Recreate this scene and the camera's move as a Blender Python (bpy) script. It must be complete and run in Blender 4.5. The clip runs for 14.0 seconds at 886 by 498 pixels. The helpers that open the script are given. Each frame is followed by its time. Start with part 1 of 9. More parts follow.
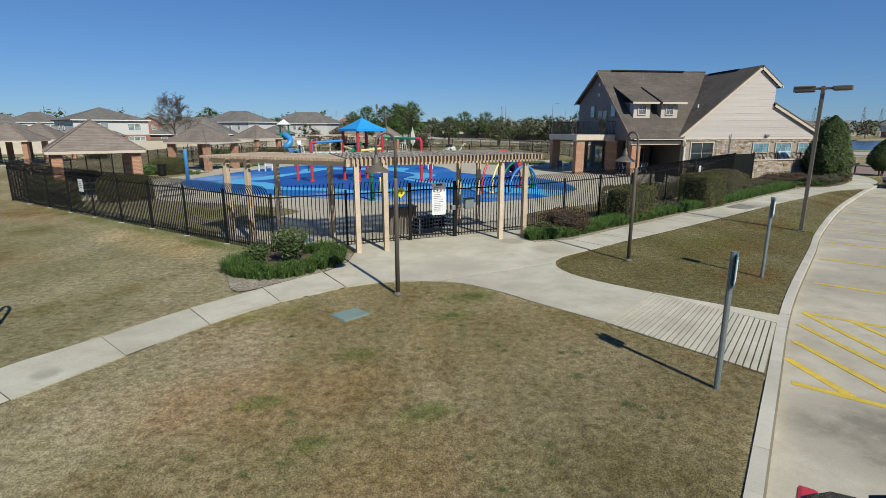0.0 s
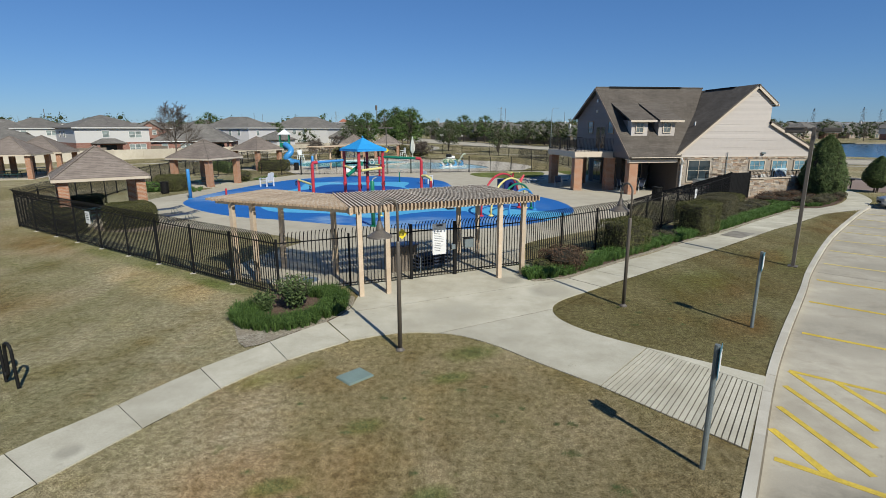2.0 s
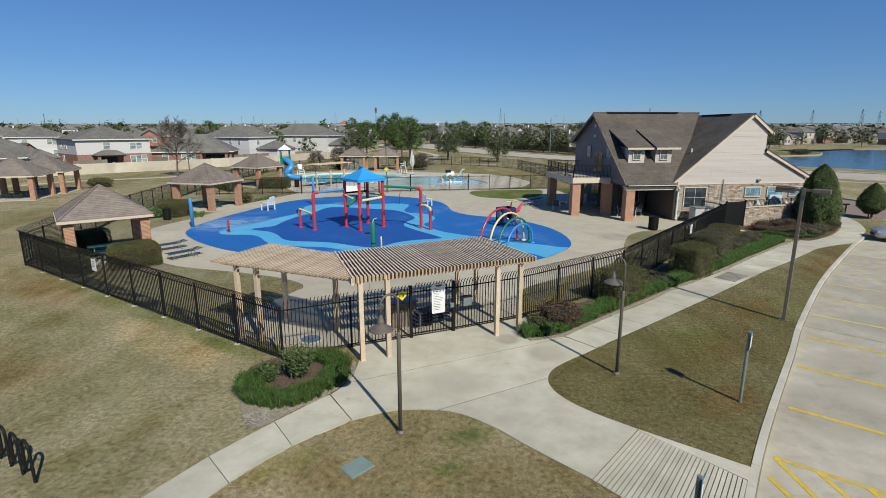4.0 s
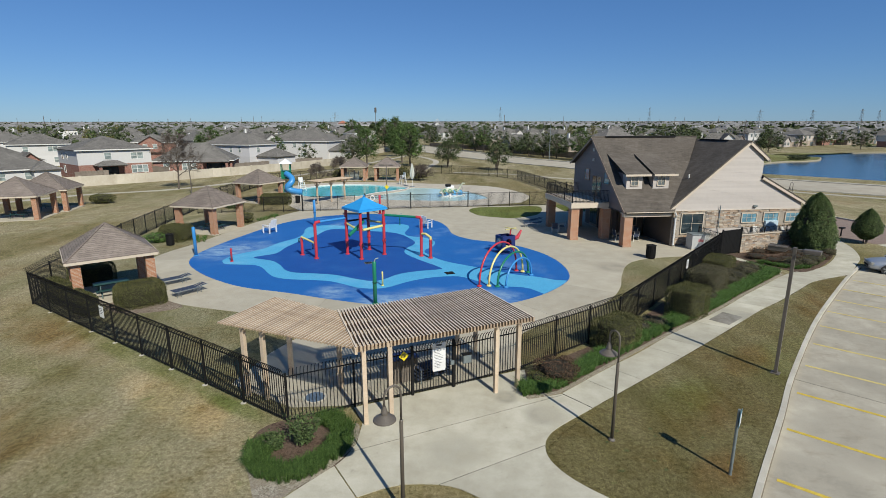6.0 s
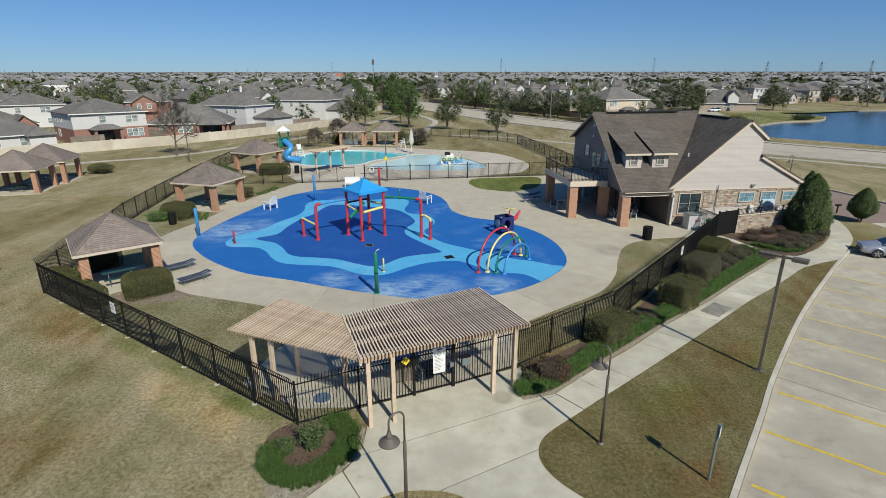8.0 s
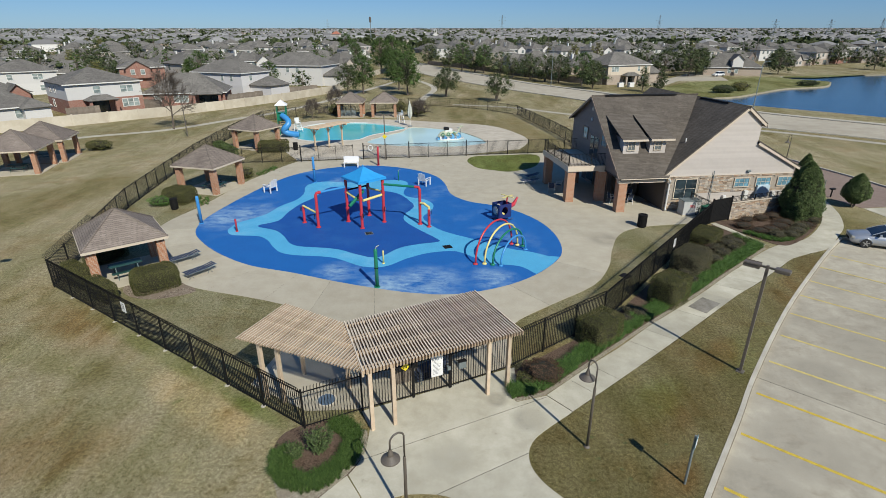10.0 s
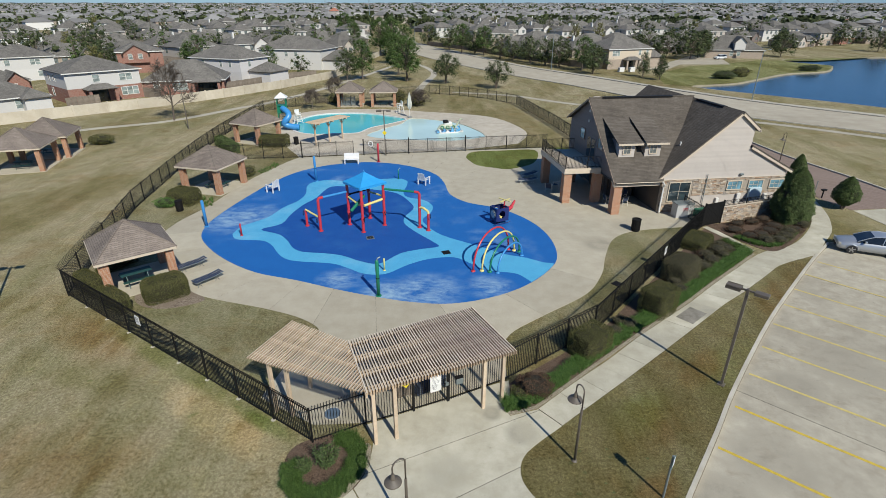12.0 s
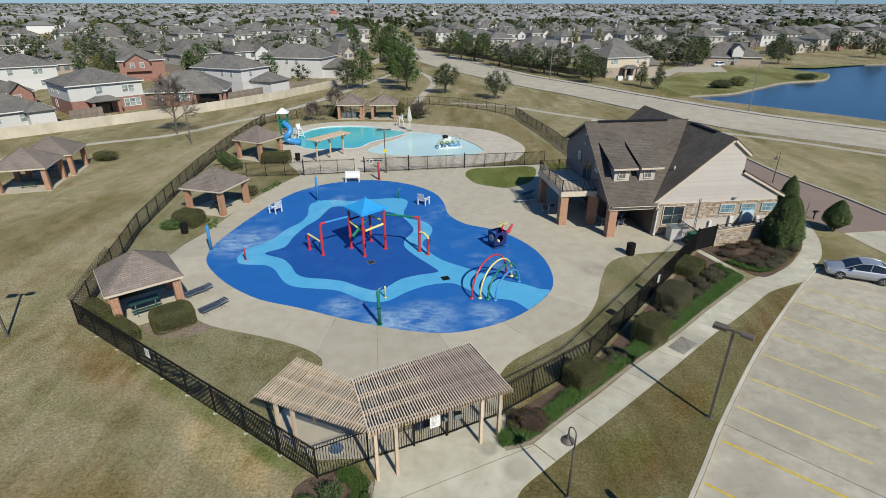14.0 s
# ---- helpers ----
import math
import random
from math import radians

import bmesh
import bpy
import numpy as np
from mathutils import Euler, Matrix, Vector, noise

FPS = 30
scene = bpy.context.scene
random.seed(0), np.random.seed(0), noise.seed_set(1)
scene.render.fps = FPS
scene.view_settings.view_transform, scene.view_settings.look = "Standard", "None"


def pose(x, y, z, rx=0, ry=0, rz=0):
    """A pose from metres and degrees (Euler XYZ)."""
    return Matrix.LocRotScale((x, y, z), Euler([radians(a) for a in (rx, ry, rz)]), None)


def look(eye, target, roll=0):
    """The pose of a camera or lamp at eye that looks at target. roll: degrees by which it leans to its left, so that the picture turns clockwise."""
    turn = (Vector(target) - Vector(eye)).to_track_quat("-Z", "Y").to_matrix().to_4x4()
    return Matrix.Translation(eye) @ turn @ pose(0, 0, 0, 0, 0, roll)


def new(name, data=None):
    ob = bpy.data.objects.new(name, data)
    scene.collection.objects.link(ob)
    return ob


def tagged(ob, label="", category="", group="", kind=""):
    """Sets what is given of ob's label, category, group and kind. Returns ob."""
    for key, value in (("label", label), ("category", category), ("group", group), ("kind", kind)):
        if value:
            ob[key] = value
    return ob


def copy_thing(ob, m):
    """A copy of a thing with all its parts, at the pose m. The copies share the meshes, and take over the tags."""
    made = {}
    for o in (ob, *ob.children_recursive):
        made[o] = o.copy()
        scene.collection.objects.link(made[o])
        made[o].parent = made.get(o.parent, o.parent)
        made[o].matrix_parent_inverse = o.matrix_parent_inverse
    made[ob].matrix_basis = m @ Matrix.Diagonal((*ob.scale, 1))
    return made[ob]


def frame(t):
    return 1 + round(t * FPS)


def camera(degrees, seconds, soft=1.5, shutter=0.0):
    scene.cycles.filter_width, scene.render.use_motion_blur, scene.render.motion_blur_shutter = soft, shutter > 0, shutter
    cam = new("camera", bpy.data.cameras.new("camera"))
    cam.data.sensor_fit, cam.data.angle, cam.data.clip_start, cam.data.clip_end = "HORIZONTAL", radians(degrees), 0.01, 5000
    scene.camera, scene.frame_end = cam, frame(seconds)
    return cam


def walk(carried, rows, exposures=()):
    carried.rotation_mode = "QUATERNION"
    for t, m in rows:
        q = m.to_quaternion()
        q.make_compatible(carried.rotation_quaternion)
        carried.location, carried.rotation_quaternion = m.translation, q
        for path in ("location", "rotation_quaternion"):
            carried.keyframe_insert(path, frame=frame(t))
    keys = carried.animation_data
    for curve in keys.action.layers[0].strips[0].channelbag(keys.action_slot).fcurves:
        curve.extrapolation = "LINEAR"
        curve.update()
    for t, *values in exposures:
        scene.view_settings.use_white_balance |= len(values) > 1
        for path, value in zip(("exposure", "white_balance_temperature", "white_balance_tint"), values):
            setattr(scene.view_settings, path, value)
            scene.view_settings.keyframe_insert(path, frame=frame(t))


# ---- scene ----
cam = camera(81.3, 14.0, soft=0.65)
METRES, EYE, TILT, LEAN, TURN = 14.75, 3.72, -13.05, 0.0, 0.0
ROWS = [
    (0.0, 0.0, 0.0, 0.0, -0.0, 0.0, -0.0),
    (0.5, -0.002, -0.01, 0.0211, -0.04, -0.02, 0.03),
    (1.0, -0.003, -0.0176, 0.0449, -0.06, -0.01, 0.04),
    (1.5, -0.0026, -0.0239, 0.0689, -0.04, -0.02, 0.04),
    (2.0, -0.0015, -0.0307, 0.0936, -0.04, -0.04, 0.06),
    (2.5, -0.0011, -0.0386, 0.121, -0.04, -0.05, 0.07),
    (3.0, -0.001, -0.0459, 0.1554, -0.06, -0.04, 0.06),
    (3.5, 0.0, -0.0542, 0.1965, -0.08, -0.04, 0.06),
    (6.0, -0.0018, -0.0965, 0.3952, -0.12, -0.3, 0.09),
    (6.5, -0.0036, -0.1042, 0.43, -0.14, -1.33, 0.1),
    (7.0, -0.0043, -0.1132, 0.466, -0.15, -2.68, 0.1),
    (7.5, -0.0038, -0.1223, 0.502, -0.19, -4.04, 0.09),
    (8.0, -0.0034, -0.13, 0.5372, -0.2, -5.38, 0.1),
    (8.5, -0.0022, -0.137, 0.5726, -0.21, -6.5, 0.12),
    (9.0, -0.0007, -0.1447, 0.6081, -0.24, -7.55, 0.13),
    (11.5, 0.0048, -0.2079, 0.7834, -0.29, -11.82, 0.06),
    (12.0, 0.0058, -0.2206, 0.822, -0.29, -12.01, 0.06),
    (12.5, 0.0068, -0.2343, 0.8638, -0.29, -12.0, 0.05),
    (13.0, 0.0079, -0.2473, 0.9046, -0.28, -11.99, 0.04),
    (13.5, 0.0077, -0.2551, 0.9336, -0.31, -11.98, 0.03),
    (14.0, 0.0074, -0.2599, 0.963, -0.33, -11.97, 0.04),
]
walk(cam, [(t, pose(0, 0, EYE, TILT, LEAN, TURN) @ pose(METRES * x, METRES * y, METRES * z, 90 + pitch, roll, yaw)) for t, x, y, z, yaw, pitch, roll in ROWS])

# ---- light and sky ----
SUN_AZ, SUN_EL = math.atan2(0.49, -0.87), radians(41)
world = bpy.data.worlds.new("sky")
scene.world = world
world.use_nodes = True
wn = world.node_tree.nodes
sky = wn.new("ShaderNodeTexSky")
sky.sky_type = "NISHITA"
sky.sun_disc = False
sky.sun_elevation, sky.sun_rotation = SUN_EL, SUN_AZ
sky.altitude, sky.air_density, sky.dust_density, sky.ozone_density = 1200, 1.0, 0.25, 2.4
wn["Background"].inputs["Strength"].default_value = 0.05
tint = wn.new("ShaderNodeMix")
tint.data_type, tint.blend_type = "RGBA", "MULTIPLY"
tint.inputs[0].default_value = 1.0
tint.inputs[7].default_value = (0.58, 0.795, 1.08, 1)
world.node_tree.links.new(sky.outputs["Color"], tint.inputs[6])
haze = wn.new("ShaderNodeMix")
haze.data_type, haze.blend_type = "RGBA", "ADD"
haze.inputs[0].default_value = 1.0
haze.inputs[7].default_value = (0.30, 1.15, 2.9, 1)
world.node_tree.links.new(tint.outputs[2], haze.inputs[6])
world.node_tree.links.new(haze.outputs[2], wn["Background"].inputs["Color"])
sun = new("sun", bpy.data.lights.new("sun", "SUN"))
sun.data.energy, sun.data.angle, sun.data.color = 5.0, radians(0.53), (0.985, 0.97, 0.885)
sun.matrix_world = look((0, 0, 0), (-0.49 * math.cos(SUN_EL), 0.87 * math.cos(SUN_EL), -math.sin(SUN_EL)))
scene.view_settings.exposure = 0.14

# ---- materials ----
# even cut of all base colours, balancing sun against sky fill
ALBEDO = 0.80


class Mat:
    """A small wrapper to write node materials briefly."""

    def __init__(self, name, rough=0.7, metal=0.0, spec=0.5):
        self.m = bpy.data.materials.new(name)
        self.m.use_nodes = True
        self.t = self.m.node_tree
        self.b = self.t.nodes["Principled BSDF"]
        self.b.inputs["Roughness"].default_value = rough
        self.b.inputs["Metallic"].default_value = metal
        self.b.inputs["Specular IOR Level"].default_value = spec
        self.co = None

    def n(self, kind, **kw):
        node = self.t.nodes.new(kind)
        for k, v in kw.items():
            if k in node.inputs:
                node.inputs[k].default_value = v
            else:
                setattr(node, k, v)
        return node

    def link(self, a, b):
        self.t.links.new(a, b)

    def coord(self, scale=(1, 1, 1), rot=0.0, world_space=False):
        if world_space:
            src = self.n("ShaderNodeNewGeometry").outputs["Position"]
        else:
            src = self.n("ShaderNodeTexCoord").outputs["Object"]
        mp = self.n("ShaderNodeMapping")
        mp.inputs["Scale"].default_value = scale
        mp.inputs["Rotation"].default_value = (0, 0, rot)
        self.link(src, mp.inputs["Vector"])
        return mp.outputs["Vector"]

    def noise(self, co, scale, detail=4.0, rough=0.55, distortion=0.0):
        t = self.n("ShaderNodeTexNoise", Scale=scale, Detail=detail, Roughness=rough, Distortion=distortion)
        self.link(co, t.inputs["Vector"])
        return t.outputs["Fac"]

    def ramp(self, fac, stops):
        r = self.n("ShaderNodeValToRGB")
        e = r.color_ramp.elements
        while len(e) < len(stops):
            e.new(0.5)
        for el, (p, c) in zip(e, stops):
            el.position = p
            el.color = (*c, 1) if len(c) == 3 else c
        self.link(fac, r.inputs["Fac"])
        return r.outputs["Color"]

    def mix(self, fac, a, b, blend="MIX"):
        x = self.n("ShaderNodeMix", data_type="RGBA", blend_type=blend)
        for sock, val in ((x.inputs[0], fac), (x.inputs[6], a), (x.inputs[7], b)):
            if isinstance(val, (int, float)):
                sock.default_value = val
            elif isinstance(val, tuple):
                sock.default_value = (*val, 1)
            else:
                self.link(val, sock)
        return x.outputs[2]

    def bump(self, height, strength=0.3, dist=0.02):
        b = self.n("ShaderNodeBump", Strength=strength, Distance=dist)
        self.link(height, b.inputs["Height"])
        self.link(b.outputs["Normal"], self.b.inputs["Normal"])

    def color(self, c):
        """Base colour, scaled down evenly so that a stronger sun leaves shade deeper."""
        if isinstance(c, tuple):
            self.b.inputs["Base Color"].default_value = (*(v * ALBEDO for v in c), 1)
        else:
            self.link(self.mix(1.0, c, (ALBEDO, ALBEDO, ALBEDO), "MULTIPLY"), self.b.inputs["Base Color"])
        return self

    def rand(self, c, amount=0.15):
        """Brightness that differs from object to object."""
        o = self.n("ShaderNodeObjectInfo").outputs["Random"]
        hi, lo = 1 + amount, 1 - amount
        return self.mix(1.0, c, self.ramp(o, [(0, (lo, lo, lo)), (1, (hi, hi, hi))]), "MULTIPLY")

    def isle(self, c, amount=0.2, tint=None):
        o = self.n("ShaderNodeNewGeometry").outputs["Random Per Island"]
        hi, lo = 1 + amount, 1 - amount
        return self.mix(1.0, c, self.ramp(o, [(0, (lo, lo, lo)), (1, tint or (hi, hi, hi))]), "MULTIPLY")


def paint(name, c, rough=0.45, wear=0.12, metal=0.0, scale=3.0, bump=0.05, spec=0.5):
    """Painted or plain surface with faint blotches and grain."""
    k = Mat(name, rough, metal, spec)
    co = k.coord()
    n1, n2 = k.noise(co, scale, 5), k.noise(co, scale * 14, 3)
    dark, lite = tuple(v * (1 - wear) for v in c), tuple(min(1, v * (1 + wear)) for v in c)
    col = k.mix(k.ramp(n2, [(0.35, (0, 0, 0)), (0.65, (1, 1, 1))]), dark, lite)
    col = k.mix(k.ramp(n1, [(0.4, (0, 0, 0)), (0.75, (0.6, 0.6, 0.6))]), col, tuple(v * (1 - 1.6 * wear) for v in c))
    k.color(k.rand(col, 0.05))
    k.bump(n2, bump, 0.01)
    return k.m


# worn, thirsty or lush places in the turf: x, y, half length, half width, turn, tint
WORN = ((3.0, 5.6, 3.6, 3.4, 30, (0.76, 0.77, 0.74)), (1.8, 9.3, 2.6, 1.6, 30, (0.80, 0.78, 0.70)), (-2.6, 6.6, 2.6, 1.3, 10, (1.12, 0.96, 0.90)), (-0.6, 4.6, 2.0, 1.0, 60, (1.06, 0.92, 0.86)), (-4.0, 4.2, 2.0, 1.2, 20, (0.86, 0.82, 0.74)), (-13.4, 20.75, 10.0, 0.75, -34, (0.66, 0.76, 0.52)), (-9.9, 17.0, 4.6, 1.2, -36, (1.42, 1.27, 1.14)), (-16.6, 19.6, 3.2, 1.3, -20, (0.66, 0.68, 0.50)), (-13.9, 14.4, 3.0, 1.6, 30, (0.84, 0.76, 0.66)), (13.1, 20.3, 2.2, 1.0, 46, (1.02, 0.74, 0.60)), (8.9, 17.1, 2.4, 1.2, 46, (0.84, 1.0, 0.74)), (8.0, 12.9, 1.6, 0.8, 46, (1.05, 0.76, 0.62)), (-8.2, 11.0, 2.6, 0.8, 55, (0.78, 0.76, 0.62)),
        (-19.2, 23.4, 5.0, 2.0, -36, (0.80, 0.63, 0.46)), (-7.4, 16.55, 2.2, 0.5, -33, (0.62, 0.78, 0.50)),
        (-14.8, 14.6, 4.5, 2.6, -20, (0.82, 0.74, 0.60)), (-25.4, 25.2, 3.0, 5.0, -36, (0.80, 0.76, 0.62)), (21.8, 27.7, 6.5, 1.7, 46, (0.84, 0.66, 0.50)),
        (14.9, 20.6, 3.5, 1.6, 46, (0.82, 0.95, 0.74)), (8.9, 16.2, 2.8, 1.6, 40, (0.86, 0.74, 0.60)),
        (-2.52, 6.52, 0.55, 0.25, 20, (0.66, 0.86, 0.5)), (-0.24, 6.29, 0.5, 0.3, 20, (0.66, 0.86, 0.5)), (0.70, 11.21, 0.9, 0.5, 20, (0.66, 0.86, 0.5)), (-1.59, 5.58, 0.35, 0.2, 20, (0.66, 0.86, 0.5)),
        (0.17, 9.96, 0.6, 0.3, 20, (0.66, 0.86, 0.5)), (-3.57, 10.12, 1.2, 0.5, 40, (0.8, 0.88, 0.55)), (-1.46, 8.11, 0.5, 0.3, 20, (0.66, 0.86, 0.5)))


def lawn_tint(k, co, fine, turf=(0.92, 0.92, 0.92), patchy=None):
    """Straw to olive colour of dormant turf: broad tan and brown patches, few green tufts."""
    mown = k.n("ShaderNodeMapping")
    mown.inputs["Rotation"].default_value, mown.inputs["Scale"].default_value = (0, 0, radians(-6)), (1.5, 0.42, 1)
    k.link(co, mown.inputs["Vector"])
    mown = mown.outputs["Vector"]
    n0 = k.noise(mown, 0.05, 4, 0.55, 0.5)
    n1 = k.noise(mown, 0.24, 7, 0.66, 0.2)
    n2 = k.noise(co, 1.15, 4, 0.6)
    n3 = k.noise(co, 7.0, 4, 0.75)
    tan = k.ramp(fine, [(0.1, (0.11, 0.09, 0.055)), (0.5, (0.445, 0.385, 0.278)), (0.9, (0.84, 0.76, 0.58))])
    olive = k.ramp(fine, [(0.1, (0.075, 0.066, 0.032)), (0.5, (0.335, 0.300, 0.188)), (0.9, (0.64, 0.58, 0.38))])
    c = k.mix(k.ramp(n1, [(0.40, (0, 0, 0)), (0.60, (1, 1, 1))]), olive, tan)
    c = k.mix(k.ramp(n0, [(0.42, (1, 1, 1)), (0.54, (0, 0, 0))]), c, k.mix(1.0, c, (0.74, 0.72, 0.60), "MULTIPLY"))
    c = k.mix(k.ramp(n3, [(0.36, (1, 1, 1)), (0.60, (0, 0, 0))]), c, k.mix(1.0, c, (0.52, 0.50, 0.44), "MULTIPLY"))
    patchy = patchy or (0.9 if turf[0] > 1 and turf[1] >= turf[0] else 0.4)
    grey = (patchy, patchy, patchy)
    n5, n6 = k.noise(mown, 0.11, 7, 0.66, 0.4), k.noise(mown, 0.4, 8, 0.68, 0.3)
    c = k.mix(k.ramp(n5, [(0.46, (0, 0, 0)), (0.56, grey)]), c, k.mix(1.0, c, (0.66, 0.72, 0.56), "MULTIPLY"))
    c = k.mix(k.ramp(n6, [(0.51, (0, 0, 0)), (0.64, grey)]), c, k.mix(1.0, c, (0.76, 0.67, 0.58), "MULTIPLY"))
    c = k.mix(k.ramp(n6, [(0.32, (0.7, 0.7, 0.7)), (0.44, (0, 0, 0))]), c, k.mix(1.0, c, (1.05, 1.04, 1.02), "MULTIPLY"))
    n7 = k.noise(k.coord((1.0, 2.2, 1), radians(-35), True), 0.16, 7, 0.68, 0.3)
    c = k.mix(k.ramp(n7, [(0.53, (0, 0, 0)), (0.63, (0.45, 0.45, 0.45))]), c, k.mix(1.0, c, (0.82, 0.68, 0.52), "MULTIPLY"))
    c = k.mix(k.ramp(n7, [(0.36, (0.4, 0.4, 0.4)), (0.45, (0, 0, 0))]), c, k.mix(1.0, c, (0.78, 0.80, 0.62), "MULTIPLY"))
    for x, y, rx, ry, turn, shade in WORN:
        mp = k.n("ShaderNodeMapping", vector_type="TEXTURE")
        mp.inputs["Location"].default_value = (x, y, 0)
        mp.inputs["Rotation"].default_value = (0, 0, radians(turn))
        mp.inputs["Scale"].default_value = (rx, ry, 100)
        k.link(co, mp.inputs["Vector"])
        g = k.n("ShaderNodeTexGradient", gradient_type="SPHERICAL")
        k.link(mp.outputs["Vector"], g.inputs["Vector"])
        w = k.n("ShaderNodeMath", operation="MULTIPLY", use_clamp=True)
        k.link(k.ramp(g.outputs["Fac"], [(0.0, (0, 0, 0)), (0.55, (1, 1, 1))]), w.inputs[0])
        k.link(k.ramp(n6, [(0.34, (0.25, 0.25, 0.25)), (0.58, (1, 1, 1))]), w.inputs[1])
        c = k.mix(w.outputs[0], c, k.mix(1.0, c, shade, "MULTIPLY"))
    n8 = k.noise(co, 0.62, 8, 0.7, 0.3)
    c = k.mix(k.ramp(n8, [(0.52, (0, 0, 0)), (0.66, (0.8, 0.8, 0.8))]), c, k.mix(1.0, c, (0.74, 0.70, 0.58), "MULTIPLY"))
    c = k.mix(k.ramp(n8, [(0.34, (0.8, 0.8, 0.8)), (0.47, (0, 0, 0))]), c, k.mix(1.0, c, (1.16, 1.12, 1.05), "MULTIPLY"))
    c = k.mix(1.0, c, turf, "MULTIPLY")
    return k.mix(k.ramp(n2, [(0.66, (0, 0, 0)), (0.75, (0.65, 0.65, 0.65))]), c, (0.115, 0.145, 0.038))


def make_grass(name="dry_lawn", turf=(0.92, 0.92, 0.92)):
    k = Mat(name, 0.95, spec=0.1)
    co = k.coord(world_space=True)
    n3, n4 = k.noise(co, 40.0, 4, 0.8), k.noise(co, 11.0, 4, 0.7)
    k.color(lawn_tint(k, co, k.mix(0.35, k.ramp(n3, [(0.36, (0, 0, 0)), (0.64, (1, 1, 1))]), n4), turf))
    k.bump(k.mix(0.4, n3, n4), 0.9, 0.04)
    return k.m


def make_concrete(name, lo, hi, stain=0.5, scale=1.0, streak=0.0, spills=()):
    k = Mat(name, 0.88, spec=0.25)
    co = k.coord(world_space=True)
    n0, n1, n2 = k.noise(co, 0.14 * scale, 4, 0.6), k.noise(co, 0.9 * scale, 6, 0.65), k.noise(co, 45, 2, 0.6)
    col = k.mix(k.ramp(n1, [(0.36, (0, 0, 0)), (0.64, (1, 1, 1))]), lo, hi)
    col = k.mix(k.ramp(n0, [(0.46, (0, 0, 0)), (0.66, (stain, stain, stain))]), col, tuple(v * 0.72 for v in lo))
    col = k.mix(k.ramp(n2, [(0.3, (0.0, 0, 0)), (0.7, (1, 1, 1))]), k.mix(1.0, col, (0.86, 0.86, 0.85), "MULTIPLY"), col)
    if streak:
        sc = k.coord((1.0, 1.35, 1), radians(24), True)
        s1 = k.noise(sc, 0.6, 9, 0.74, 0.3)
        col = k.mix(k.ramp(s1, [(0.53, (0, 0, 0)), (0.70, (streak, streak, streak))]), col, (lo[0] * 0.62, lo[1] * 0.57, lo[2] * 0.52))
    for x, y, size, dark in spills:
        mp = k.n("ShaderNodeMapping")
        mp.inputs["Location"].default_value = (-x / size, -y / size, 0)
        mp.inputs["Scale"].default_value = (1 / size, 1 / size, 0)
        k.link(co, mp.inputs["Vector"])
        g = k.n("ShaderNodeTexGradient", gradient_type="SPHERICAL")
        k.link(mp.outputs["Vector"], g.inputs["Vector"])
        w = k.n("ShaderNodeMath", operation="MULTIPLY", use_clamp=True)
        k.link(k.ramp(g.outputs["Fac"], [(0.0, (0, 0, 0)), (0.5, (dark, dark, dark))]), w.inputs[0])
        k.link(k.ramp(n1, [(0.32, (0, 0, 0)), (0.58, (1, 1, 1))]), w.inputs[1])
        col = k.mix(w.outputs[0], col, tuple(v * 0.42 for v in lo))
    spot = k.noise(co, 3.2, 3, 0.6)
    col = k.mix(k.ramp(spot, [(0.69, (0, 0, 0)), (0.76, (0.45, 0.45, 0.45))]), col, tuple(v * 0.5 for v in lo))
    k.color(k.rand(col, 0.07))
    k.bump(n2, 0.15, 0.01)
    return k.m


def make_brick(name, c1, c2, mortar, w=0.2, h=0.075):
    k = Mat(name, 0.85, spec=0.2)
    geo = k.n("ShaderNodeTexCoord").outputs["Object"]
    sep = k.n("ShaderNodeSeparateXYZ")
    k.link(geo, sep.inputs[0])
    ad = k.n("ShaderNodeMath", operation="ADD")
    k.link(sep.outputs[0], ad.inputs[0])
    k.link(sep.outputs[1], ad.inputs[1])
    com = k.n("ShaderNodeCombineXYZ")
    k.link(ad.outputs[0], com.inputs[0])
    k.link(sep.outputs[2], com.inputs[1])
    br = k.n("ShaderNodeTexBrick", Scale=1.0)
    br.inputs["Brick Width"].default_value, br.inputs["Row Height"].default_value = w, h
    br.inputs["Mortar Size"].default_value = 0.011
    br.inputs["Color1"].default_value, br.inputs["Color2"].default_value = (*c1, 1), (*c2, 1)
    br.inputs["Mortar"].default_value = (*mortar, 1)
    k.link(com.outputs[0], br.inputs["Vector"])
    n = k.noise(geo, 6, 5)
    col = k.mix(k.ramp(n, [(0.3, (0, 0, 0)), (0.7, (0.5, 0.5, 0.5))]), br.outputs["Color"], k.mix(1.0, br.outputs["Color"], (0.6, 0.58, 0.56), "MULTIPLY"))
    k.color(col)
    k.bump(br.outputs["Fac"], -0.4, 0.01)
    return k.m


